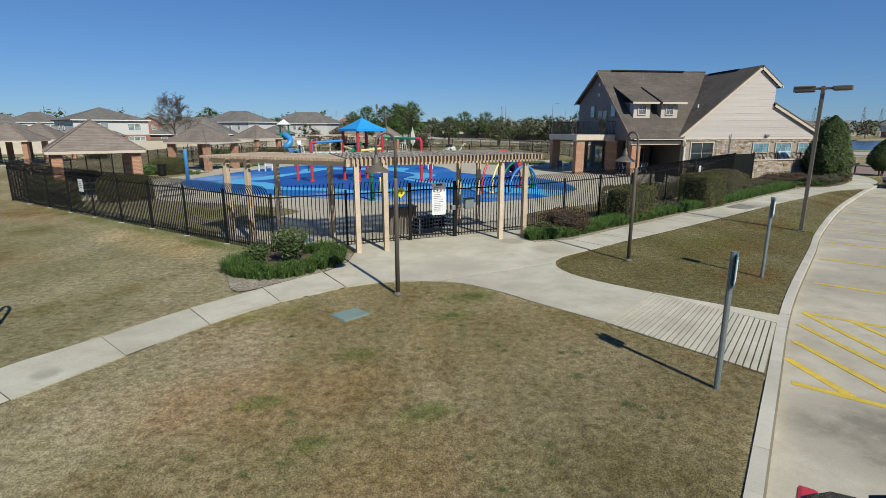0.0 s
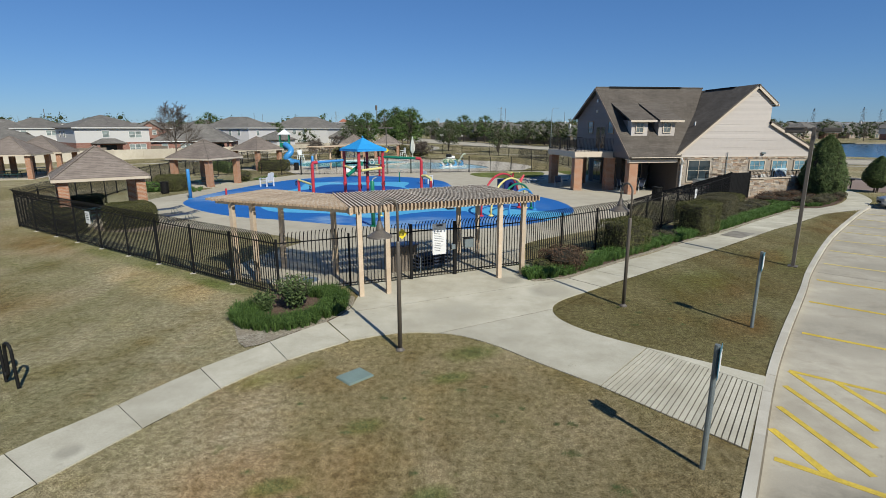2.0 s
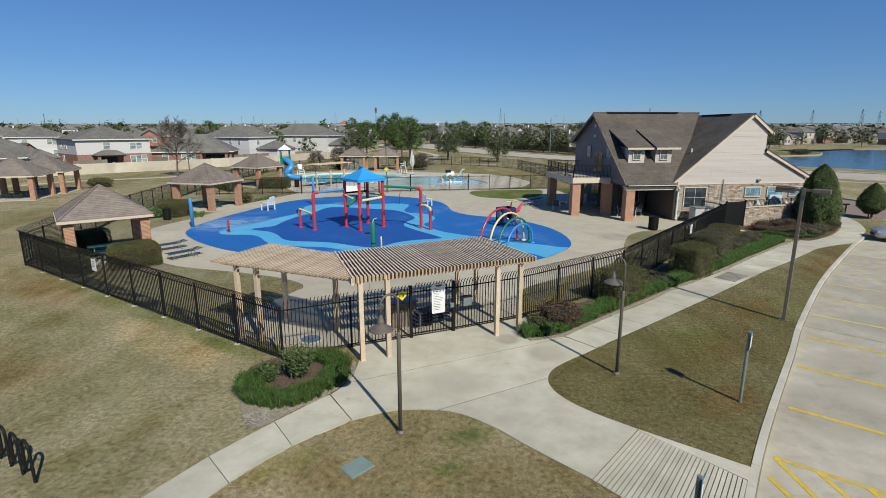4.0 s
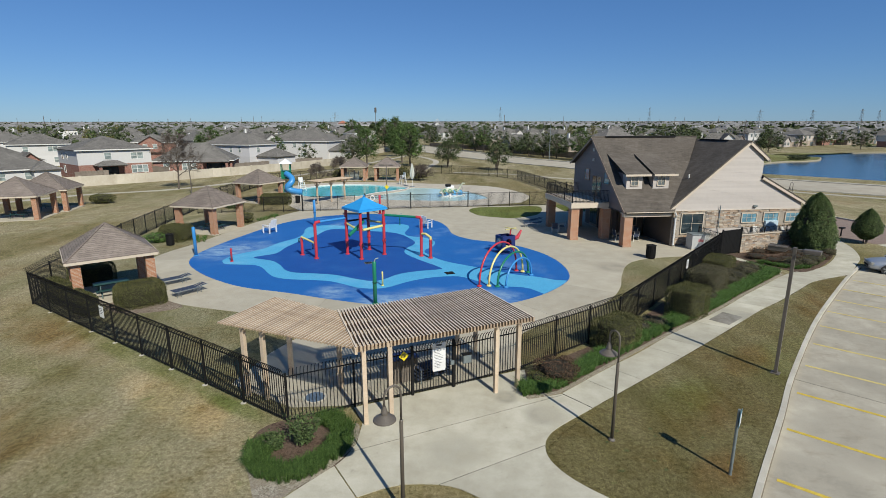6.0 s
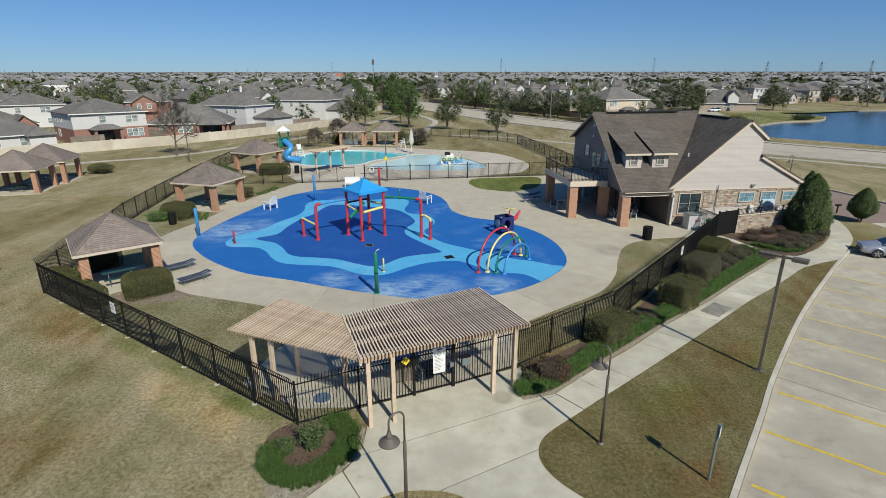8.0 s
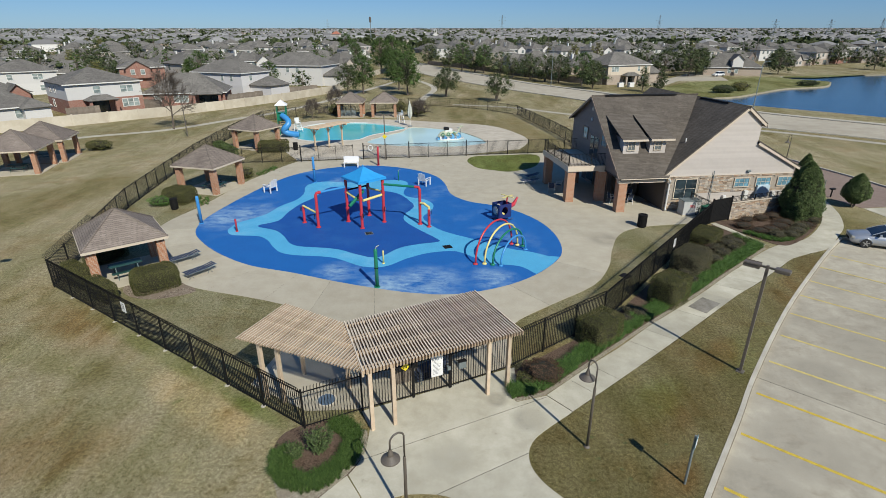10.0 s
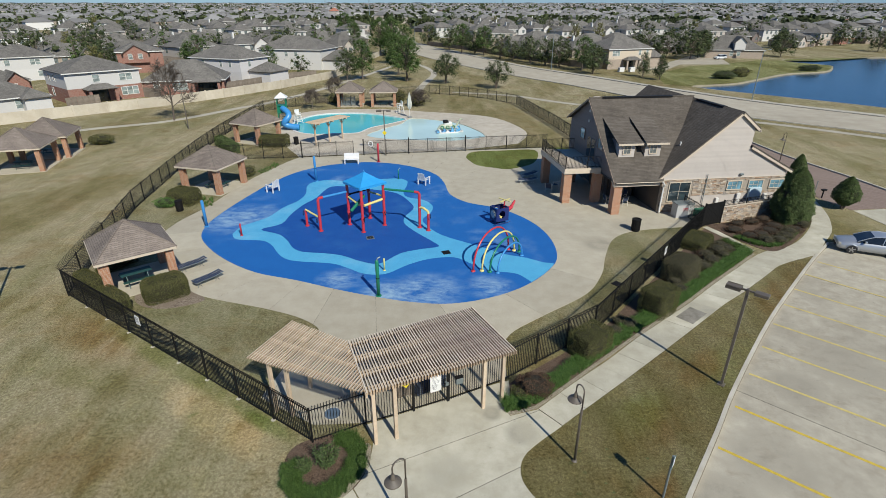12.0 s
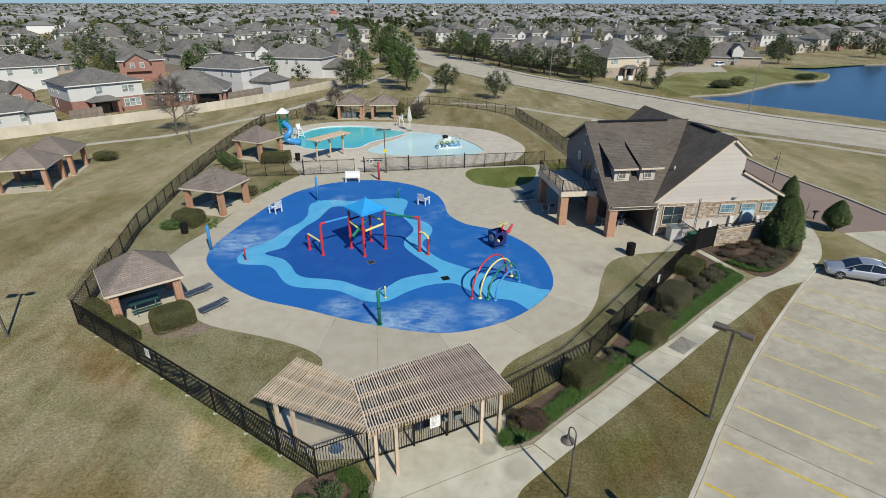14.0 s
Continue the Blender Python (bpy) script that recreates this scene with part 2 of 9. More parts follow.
def make_shingle(name, a, b):
    """Asphalt shingles in courses; the mesh's local z gives the courses."""
    k = Mat(name, 0.95, spec=0.15)
    geo = k.n("ShaderNodeTexCoord").outputs["Object"]
    sep = k.n("ShaderNodeSeparateXYZ")
    k.link(geo, sep.inputs[0])
    ad = k.n("ShaderNodeMath", operation="ADD")
    k.link(sep.outputs[0], ad.inputs[0])
    k.link(sep.outputs[1], ad.inputs[1])
    com = k.n("ShaderNodeCombineXYZ")
    k.link(ad.outputs[0], com.inputs[0])
    k.link(sep.outputs[2], com.inputs[1])
    br = k.n("ShaderNodeTexBrick", Scale=1.0)
    br.inputs["Brick Width"].default_value, br.inputs["Row Height"].default_value = 0.32, 0.085
    br.inputs["Mortar Size"].default_value, br.inputs["Bias"].default_value = 0.006, 0.0
    br.inputs["Color1"].default_value, br.inputs["Color2"].default_value = (*a, 1), (*b, 1)
    br.inputs["Mortar"].default_value = (*(v * 0.55 for v in a), 1)
    k.link(com.outputs[0], br.inputs["Vector"])
    n, n2 = k.noise(geo, 0.5, 5, 0.6), k.noise(geo, 40, 2)
    col = k.mix(k.ramp(n, [(0.40, (0, 0, 0)), (0.68, (0.65, 0.65, 0.65))]), br.outputs["Color"], k.mix(1.0, br.outputs["Color"], (0.62, 0.62, 0.63), "MULTIPLY"))
    col = k.mix(k.ramp(n2, [(0.35, (0, 0, 0)), (0.65, (1, 1, 1))]), k.mix(1.0, col, (0.75, 0.75, 0.75), "MULTIPLY"), col)
    k.color(k.rand(col, 0.10))
    k.bump(br.outputs["Fac"], -0.5, 0.02)
    return k.m


def make_leaf(name, a, b, rough=0.55):
    k = Mat(name, rough + 0.15, spec=0.12)
    o = k.n("ShaderNodeNewGeometry").outputs["Random Per Island"]
    co = k.coord()
    n = k.noise(co, 1.3, 3)
    c = k.ramp(o, [(0, a), (0.6, tuple((x + y) / 2 for x, y in zip(a, b))), (1, b)])
    c = k.mix(k.ramp(n, [(0.4, (0, 0, 0)), (0.65, (0.6, 0.6, 0.6))]), c, k.mix(1.0, c, (0.7, 0.75, 0.6), "MULTIPLY"))
    k.color(c)
    k.b.inputs["Subsurface Weight"].default_value = 0.0
    return k.m


def make_pad(name, c, pale, amount, start=0.5, blooms=()):
    """Poured rubber surfacing with chalky mineral blooms."""
    k = Mat(name, 0.62, spec=0.35)
    co = k.coord(world_space=True)
    n0, n1, n2 = k.noise(co, 0.16, 4, 0.55, 0.3), k.noise(co, 0.7, 5, 0.62, 0.2), k.noise(co, 60, 2)
    soft = k.noise(k.coord((0.8, 1.5, 1), radians(18), True), 0.9, 8, 0.72, 0.4)
    f = k.n("ShaderNodeMath", operation="MULTIPLY")
    k.link(k.ramp(n0, [(start, (0, 0, 0)), (start + 0.15, (1, 1, 1))]), f.inputs[0])
    k.link(k.ramp(n1, [(0.40, (0, 0, 0)), (0.72, (amount, amount, amount))]), f.inputs[1])
    for place, size in blooms:
        mp = k.n("ShaderNodeMapping")
        mp.vector_type = "POINT"
        mp.inputs["Location"].default_value = (-place[0] / size, -place[1] / size, 0)
        mp.inputs["Scale"].default_value = (1 / size, 1 / size, 0)
        k.link(co, mp.inputs["Vector"])
        g = k.n("ShaderNodeTexGradient", gradient_type="SPHERICAL")
        k.link(mp.outputs["Vector"], g.inputs["Vector"])
        w, s = k.n("ShaderNodeMath", operation="MULTIPLY"), k.n("ShaderNodeMath", operation="ADD", use_clamp=True)
        k.link(k.ramp(g.outputs["Fac"], [(0.0, (0, 0, 0)), (0.7, (0.85, 0.85, 0.85))]), w.inputs[0])
        k.link(k.ramp(soft, [(0.38, (0, 0, 0)), (0.66, (1, 1, 1))]), w.inputs[1])
        k.link(f.outputs[0], s.inputs[0])
        k.link(w.outputs[0], s.inputs[1])
        f = s
    col = k.mix(f.outputs[0], c, pale)
    col = k.mix(k.ramp(n2, [(0.35, (0, 0, 0)), (0.6, (1, 1, 1))]), k.mix(1.0, col, (0.8, 0.8, 0.85), "MULTIPLY"), col)
    col = k.mix(k.ramp(n1, [(0.35, (0.35, 0.35, 0.35)), (0.55, (0, 0, 0))]), col, k.mix(1.0, col, (0.75, 0.78, 0.85), "MULTIPLY"))
    k.color(col)
    k.bump(n2, 0.1, 0.005)
    return k.m


def make_wood(name, a, b):
    k = Mat(name, 0.75, spec=0.2)
    co = k.coord((2, 2, 2))
    n1, n2 = k.noise(co, 1.0, 5), k.noise(co, 18, 3)
    col = k.mix(k.ramp(n1, [(0.35, (0, 0, 0)), (0.65, (1, 1, 1))]), a, b)
    col = k.mix(k.ramp(n2, [(0.4, (0, 0, 0)), (0.7, (0.5, 0.5, 0.5))]), col, tuple(v * 0.75 for v in a))
    k.color(k.rand(col, 0.12))
    k.bump(n2, 0.2, 0.005)
    return k.m


def make_water(name, c, rough, wave, scale):
    k = Mat(name, rough, spec=0.6)
    co = k.coord(world_space=True)
    n = k.noise(co, 0.06, 4)
    k.color(k.mix(k.ramp(n, [(0.35, (0, 0, 0)), (0.7, (1, 1, 1))]), c, tuple(v * 1.25 for v in c)))
    k.bump(k.noise(co, scale, 4, 0.6, 0.4), wave, 0.05)
    k.b.inputs["IOR"].default_value = 1.33
    return k.m


def make_stone():
    """Stacked ledge stone veneer, buff, grey and rust."""
    k = Mat("ledge_stone", 0.9, spec=0.2)
    c = k.ramp(k.n("ShaderNodeObjectInfo").outputs["Random"], [(0, (0.366, 0.268, 0.183)), (0.3, (0.512, 0.403, 0.293)), (0.55, (0.403, 0.366, 0.329)), (0.8, (0.610, 0.500, 0.378)), (1, (0.293, 0.207, 0.146))])
    i = k.n("ShaderNodeNewGeometry").outputs["Random Per Island"]
    c2 = k.ramp(i, [(0, (0.20, 0.14, 0.10)), (0.2, (0.50, 0.40, 0.29)), (0.4, (0.34, 0.31, 0.28)), (0.6, (0.66, 0.57, 0.45)), (0.8, (0.42, 0.26, 0.16)), (1, (0.58, 0.49, 0.38))])
    n = k.noise(k.coord(), 9, 5)
    c3 = k.mix(0.15, c2, c)
    k.color(k.mix(k.ramp(n, [(0.35, (0, 0, 0)), (0.7, (0.732, 0.732, 0.732))]), c3, k.mix(1.0, c3, (0.70, 0.68, 0.66), "MULTIPLY")))
    k.bump(n, 0.4, 0.02)
    return k.m


def make_glass(name, c=(0.02, 0.03, 0.035)):
    k = Mat(name, 0.06, spec=0.8)
    n = k.noise(k.coord(), 0.7, 2)
    k.color(k.mix(k.ramp(n, [(0.4, (0, 0, 0)), (0.6, (1, 1, 1))]), c, tuple(v * 2.0 + 0.005 for v in c)))
    return k.m


def make_mulch(name, a, b, c):
    k = Mat(name, 0.95, spec=0.1)
    co = k.coord(world_space=True)
    v = k.n("ShaderNodeTexVoronoi", Scale=22.0)
    k.link(co, v.inputs["Vector"])
    n = k.noise(co, 1.5, 4)
    col = k.mix(k.ramp(v.outputs["Color"], [(0.2, (0, 0, 0)), (0.8, (1, 1, 1))]), a, b)
    k.color(k.mix(k.ramp(n, [(0.45, (0, 0, 0)), (0.65, (0.7, 0.7, 0.7))]), col, c))
    k.bump(v.outputs["Distance"], 0.8, 0.04)
    return k.m


TURFS = {"front": (1.25, 1.19, 1.125), "strip": (0.74, 0.735, 0.595), "inner": (0.80, 0.82, 0.72), "park": (1.02, 1.0, 0.90), "bank": (0.72, 0.82, 0.52), "green": (0.56, 0.74, 0.36)}
GRASS = make_grass("dry_lawn", TURFS["park"])
TURF = {n: make_grass("turf_" + n, c) for n, c in TURFS.items()}
WALK = make_concrete("walk_concrete", (0.505, 0.462, 0.352), (0.645, 0.60, 0.475), 0.45, spills=((2.3, 17.14, 0.55, 0.7), (3.46, 15.94, 0.8, 0.5), (0.35, 13.98, 1.1, 0.25), (-6.15, 7.35, 0.26, 0.5), (15.6, 25.8, 1.5, 0.5)))
DECK = make_concrete("deck_concrete", (0.475, 0.42, 0.318), (0.54, 0.485, 0.375), 0.1, spills=((12.1, 35.1, 1.6, 0.5), (15.2, 38.6, 1.2, 0.3)))
LOT = make_concrete("lot_concrete", (0.45, 0.40, 0.31), (0.555, 0.50, 0.39), 0.42, 1.7, 0.6, spills=((5.6, 5.9, 1.3, 0.8), (6.6, 5.6, 1.5, 0.7), (17.0, 19.0, 1.6, 0.4), (10.6, 12.6, 1.8, 0.5), (13.2, 14.6, 2.0, 0.4), (20.5, 20.5, 2.5, 0.35)))
KERB = make_concrete("kerb_concrete", (0.52, 0.47, 0.38), (0.63, 0.58, 0.48), 0.3)
EDGE = make_concrete("lake_edge_concrete", (0.36, 0.31, 0.21), (0.46, 0.40, 0.28), 0.5)
GROOVE = make_concrete("groove_dirt", (0.20, 0.17, 0.125), (0.29, 0.25, 0.19), 0.3)
JOINT = make_concrete("joint_filler", (0.03, 0.026, 0.02), (0.06, 0.052, 0.04), 0.3)
ROAD = make_concrete("road_concrete", (0.46, 0.40, 0.305), (0.56, 0.50, 0.39), 0.3, 0.4)
PATH = make_concrete("path_concrete", (0.47, 0.42, 0.33), (0.58, 0.53, 0.43), 0.3, 0.4)
PAVER = make_brick("brick_paver", (0.27, 0.195, 0.155), (0.33, 0.25, 0.205), (0.22, 0.17, 0.14), 0.22, 0.11)
BRICK = make_brick("red_brick", (0.40, 0.158, 0.075), (0.48, 0.215, 0.11), (0.54, 0.43, 0.33))
HBRICK = make_brick("house_brick", (0.30, 0.115, 0.085), (0.36, 0.155, 0.118), (0.40, 0.30, 0.24))
TBRICK = make_brick("tan_brick", (0.37, 0.29, 0.23), (0.45, 0.36, 0.29), (0.5, 0.44, 0.36))
SHINGLE = make_shingle("grey_brown_shingle", (0.142, 0.120, 0.098), (0.182, 0.157, 0.131))
SHINGLE2 = make_shingle("pavilion_shingle", (0.245, 0.20, 0.168), (0.315, 0.262, 0.222))
SHINGLE3 = make_shingle("town_shingle", (0.185, 0.170, 0.150), (0.265, 0.246, 0.22))
SIDING = paint("cream_siding", (0.525, 0.468, 0.415), 0.6, 0.05)
# dark siding; on the clubhouse it puts the west gable's shade into colour
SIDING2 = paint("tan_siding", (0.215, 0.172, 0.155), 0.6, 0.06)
# brown of the porch walls, deepened in colour for the recess's shade
PORCHWALL = paint("dark_porch_wall", (0.10, 0.08, 0.066), 0.7, 0.1)
WHITESIDE = paint("white_siding", (0.64, 0.62, 0.585), 0.6, 0.05)
GREYSIDE = paint("pale_siding", (0.64, 0.615, 0.60), 0.6, 0.05)
TRIM = paint("cream_trim", (0.62, 0.52, 0.40), 0.55, 0.08)
WHITETRIM = paint("white_trim", (0.75, 0.73, 0.68), 0.5, 0.06)
DARKTRIM = paint("brown_trim", (0.30, 0.22, 0.16), 0.6, 0.1)
BLACK = paint("black_iron", (0.010, 0.0095, 0.009), 0.65, 0.25, bump=0.1, spec=0.22)
BRONZE = paint("bronze_pole", (0.13, 0.108, 0.085), 0.5, 0.15)
GALV = paint("galvanised_post", (0.27, 0.31, 0.31), 0.5, 0.15, 0.5)
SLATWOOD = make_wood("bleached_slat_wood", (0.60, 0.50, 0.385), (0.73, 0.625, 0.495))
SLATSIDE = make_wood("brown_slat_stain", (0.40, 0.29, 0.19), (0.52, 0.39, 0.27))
CREAM = make_wood("cream_stained_wood", (0.57, 0.43, 0.295), (0.68, 0.545, 0.40))
BROWNWOOD = make_wood("fence_wood", (0.20, 0.165, 0.13), (0.30, 0.25, 0.20))
PADDARK = make_pad("deep_blue_rubber", (0.016, 0.148, 0.46), (0.40, 0.58, 0.70), 0.45, 0.52, (((-0.9, 28.0), 2.9), ((3.2, 28.6), 1.9), ((-17.2, 40.6), 3.9), ((-3.6, 27.9), 2.0), ((-6.6, 29.6), 1.8)))
PADMID = make_pad("royal_blue_rubber", (0.011, 0.096, 0.372), (0.06, 0.22, 0.46), 0.4)
PADLITE = make_pad("sky_blue_rubber", (0.105, 0.465, 0.73), (0.46, 0.70, 0.80), 0.45)
RED = paint("red_paint", (0.56, 0.045, 0.06), 0.3, 0.1)
YELLOW = paint("yellow_paint", (0.78, 0.66, 0.24), 0.35, 0.1)
TABLEGREEN = paint("dark_green_coating", (0.02, 0.07, 0.06), 0.5, 0.12)
POOLDECK = make_concrete("pool_deck_coating", (0.54, 0.47, 0.37), (0.65, 0.58, 0.47), 0.35, 1.2)
GREEN = paint("green_paint", (0.012, 0.20, 0.11), 0.35, 0.12)
BLUE = paint("blue_paint", (0.05, 0.27, 0.60), 0.35, 0.1)
NAVY = paint("navy_paint", (0.018, 0.03, 0.13), 0.35, 0.15)
CANOPY = paint("blue_canopy", (0.03, 0.33, 0.72), 0.45, 0.08)
WHITE = paint("white_plastic", (0.80, 0.79, 0.76), 0.4, 0.04)
MARK = paint("yellow_road_paint", (0.66, 0.47, 0.06), 0.8, 0.25, scale=6)
CANVAS = paint("off_white_canvas", (0.62, 0.61, 0.54), 0.9, 0.15)
TOYCREAM = paint("cream_green_toy_paint", (0.50, 0.53, 0.38), 0.5, 0.25)
TOYWAVE = paint("wave_blue_toy_paint", (0.14, 0.42, 0.70), 0.4, 0.2)
MARKOLD = paint("faded_yellow_road_paint", (0.63, 0.50, 0.17), 0.85, 0.25, scale=4)
HEDGE = make_leaf("hedge_leaf", (0.046, 0.050, 0.018), (0.185, 0.175, 0.070))
GREYLEAF = make_leaf("grey_brown_leaf", (0.060, 0.056, 0.032), (0.185, 0.165, 0.098))
# near-black core colour: the shade inside the foliage, put into colour
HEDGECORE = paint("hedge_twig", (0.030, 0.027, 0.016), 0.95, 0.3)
REDLEAF = make_leaf("russet_leaf", (0.06, 0.042, 0.027), (0.15, 0.088, 0.058))
LIRIOPE = make_leaf("border_grass", (0.045, 0.095, 0.024), (0.165, 0.275, 0.072))
LIRIOPE2 = make_leaf("dark_border_grass", (0.036, 0.075, 0.018), (0.135, 0.21, 0.055))
LEAF = make_leaf("oak_leaf", (0.036, 0.050, 0.022), (0.115, 0.135, 0.060))
LEAF2 = make_leaf("holly_leaf", (0.052, 0.084, 0.026), (0.175, 0.22, 0.085), 0.5)
PINE = make_leaf("pine_leaf", (0.036, 0.066, 0.018), (0.12, 0.175, 0.055))
STRAWLEAF = make_leaf("yellow_leaf", (0.12, 0.115, 0.04), (0.25, 0.235, 0.09))
BARK = paint("bark", (0.14, 0.11, 0.085), 0.95, 0.3)
MULCH = make_mulch("brown_mulch", (0.07, 0.045, 0.03), (0.19, 0.13, 0.095), (0.16, 0.115, 0.085))
RIVERBED = make_mulch("river_stones", (0.12, 0.085, 0.06), (0.40, 0.33, 0.25), (0.26, 0.20, 0.15))
GRAVEL = make_mulch("pea_gravel", (0.22, 0.185, 0.13), (0.46, 0.41, 0.32), (0.32, 0.27, 0.20))
POOL = make_water("pool_water", (0.09, 0.50, 0.51), 0.12, 0.12, 3)
SHALLOW = make_water("shallow_water", (0.54, 0.71, 0.66), 0.14, 0.10, 3)
LAKE = make_water("lake_water", (0.018, 0.055, 0.10), 0.16, 0.25, 1.2)
GLASS = make_glass("window_glass")
GLASSH = make_glass("house_window_glass", (0.17, 0.20, 0.19))
GLASSG = make_glass("grey_window_glass", (0.10, 0.115, 0.115))
# blue in this glass colour stands for the reflected sky
GLASSB = make_glass("sky_window_glass", (0.10, 0.20, 0.25))
CARGLASS = make_glass("car_glass", (0.01, 0.012, 0.014))
SILVER = Mat("silver_car_paint", 0.28, 0.55).color((0.50, 0.52, 0.55)).m
CARWHITE = Mat("white_car_paint", 0.3).color((0.75, 0.75, 0.75)).m
TYRE = paint("tyre_rubber", (0.02, 0.02, 0.02), 0.8, 0.2)
CHROME = Mat("wheel_alloy", 0.3, 0.9).color((0.55, 0.55, 0.56)).m
MESH = paint("navy_sling", (0.035, 0.05, 0.09), 0.8, 0.15)
STONE = make_stone()
MORTAR = paint("stone_mortar", (0.36, 0.31, 0.25), 0.9, 0.15)
WALLBEIGE = make_concrete("beige_precast_wall", (0.56, 0.49, 0.38), (0.68, 0.61, 0.49), 0.3, 0.6)
CABINET = paint("grey_cabinet", (0.52, 0.52, 0.50), 0.5, 0.06)
PALEBLUE = paint("pale_blue_cabinet", (0.50, 0.62, 0.68), 0.5, 0.08)
TEAL = paint("green_utility_lid", (0.20, 0.27, 0.24), 0.7, 0.15)
LENS = paint("fixture_lens", (0.35, 0.34, 0.30), 0.3, 0.1)
SIGNYEL = paint("yellow_sign_face", (0.80, 0.62, 0.02), 0.5, 0.05)
INK = paint("sign_ink", (0.06, 0.06, 0.07), 0.6, 0.1)

# ---- building blocks ----


def part(name, bm, mat, parent=None, label="", smooth=False):
    """Links a bmesh as one mesh object, under a thing or a part."""
    me = bpy.data.meshes.new(name)
    bm.normal_update()
    bm.to_mesh(me)
    bm.free()
    me.materials.append(mat)
    if smooth:
        me.shade_smooth()
    ob = new(name, me)
    ob.parent = parent
    if label:
        tagged(ob, label)
    return ob


def again(ob, m, parent):
    """One more piece on the same mesh."""
    o = new(ob.name.split(".")[0], ob.data)
    o.parent = parent
    o.matrix_basis = m
    return o


def thing(name, label, category, group="", kind="", at=None):
    e = new(name)
    e.empty_display_size = 0.2
    if at is not None:
        e.matrix_basis = at
    return tagged(e, label, category, group, kind)


def box(bm, x0, y0, z0, x1, y1, z1, bevel=0.0, m=None):
    r = bmesh.ops.create_cube(bm, size=1)
    vs = r["verts"]
    for v in vs:
        v.co = Vector(((x0 + x1) / 2 + v.co.x * (x1 - x0), (y0 + y1) / 2 + v.co.y * (y1 - y0), (z0 + z1) / 2 + v.co.z * (z1 - z0)))
        if m is not None:
            v.co = m @ v.co
    if bevel:
        es = {e for v in vs for e in v.link_edges}
        bmesh.ops.bevel(bm, geom=list(es), offset=bevel, segments=2, affect="EDGES", profile=0.6)
    return bm


def B():
    return bmesh.new()


def boxed(*a, **k):
    return box(B(), *a, **k)


def tube(bm, pts, r, seg=8, cap=True):
    """A round bar along a line of points; r may be a list."""
    pts = [Vector(p) for p in pts]
    rs = r if isinstance(r, (list, tuple)) else [r] * len(pts)
    rings = []
    side = None
    for i, p in enumerate(pts):
        d = (pts[min(i + 1, len(pts) - 1)] - pts[max(i - 1, 0)]).normalized()
        if side is None:
            side = d.orthogonal().normalized()
        side = (side - d * side.dot(d)).normalized()
        up = d.cross(side)
        rings.append([bm.verts.new(p + rs[i] * (math.cos(2 * math.pi * k / seg) * side + math.sin(2 * math.pi * k / seg) * up)) for k in range(seg)])
    for a, b in zip(rings, rings[1:]):
        for k in range(seg):
            bm.faces.new((a[k], a[(k + 1) % seg], b[(k + 1) % seg], b[k]))
    if cap:
        bm.faces.new(rings[0][::-1])
        bm.faces.new(rings[-1])
    return bm


def lathe(bm, prof, seg=16, c=(0, 0)):
    rings = [[bm.verts.new((c[0] + r * math.cos(2 * math.pi * k / seg), c[1] + r * math.sin(2 * math.pi * k / seg), z)) for k in range(seg)] for r, z in prof]
    for a, b in zip(rings, rings[1:]):
        for k in range(seg):
            bm.faces.new((a[k], a[(k + 1) % seg], b[(k + 1) % seg], b[k]))
    bm.faces.new(rings[0][::-1])
    bm.faces.new(rings[-1])
    return bm


def prism(bm, loop, z0, z1):
    """An upright prism over a simple outline (counter-clockwise or not)."""
    lo = [bm.verts.new((x, y, z0)) for x, y in loop]
    hi = [bm.verts.new((x, y, z1)) for x, y in loop]
    n = len(loop)
    for i in range(n):
        bm.faces.new((lo[i], lo[(i + 1) % n], hi[(i + 1) % n], hi[i]))
    es = [bm.edges.get((hi[i], hi[(i + 1) % n])) for i in range(n)]
    bmesh.ops.triangle_fill(bm, edges=es, use_beauty=True)
    bmesh.ops.recalc_face_normals(bm, faces=bm.faces)
    return bm


def plate(bm, pts, thick):
    """A flat polygon in space with thickness, measured against its normal."""
    vs = [bm.verts.new(p) for p in pts]
    f = bm.faces.new(vs)
    f.normal_update()
    nrm = f.normal.copy()
    lo = [bm.verts.new(Vector(p) - nrm * thick) for p in pts]
    bm.faces.new(lo[::-1])
    n = len(vs)
    for i in range(n):
        bm.faces.new((vs[i], lo[i], lo[(i + 1) % n], vs[(i + 1) % n]))
    return bm


def curve(pts, n=6, closed=True):
    """A smooth line through control points (Catmull-Rom)."""
    out = []
    m = len(pts)
    for i in range(m if closed else m - 1):
        p = [Vector((*pts[j % m], 0)) if closed else Vector((*pts[min(max(j, 0), m - 1)], 0)) for j in (i - 1, i, i + 1, i + 2)]
        for k in range(n):
            t = k / n
            q = 0.5 * (2 * p[1] + (p[2] - p[0]) * t + (2 * p[0] - 5 * p[1] + 4 * p[2] - p[3]) * t * t + (3 * p[1] - p[0] - 3 * p[2] + p[3]) * t ** 3)
            out.append((q.x, q.y))
    if not closed:
        out.append(tuple(pts[-1]))
    return out


def inside(x, y, loop):
    c = False
    for (x0, y0), (x1, y1) in zip(loop, loop[1:] + loop[:1]):
        if (y0 > y) != (y1 > y) and x < (x1 - x0) * (y - y0) / (y1 - y0) + x0:
            c = not c
    return c


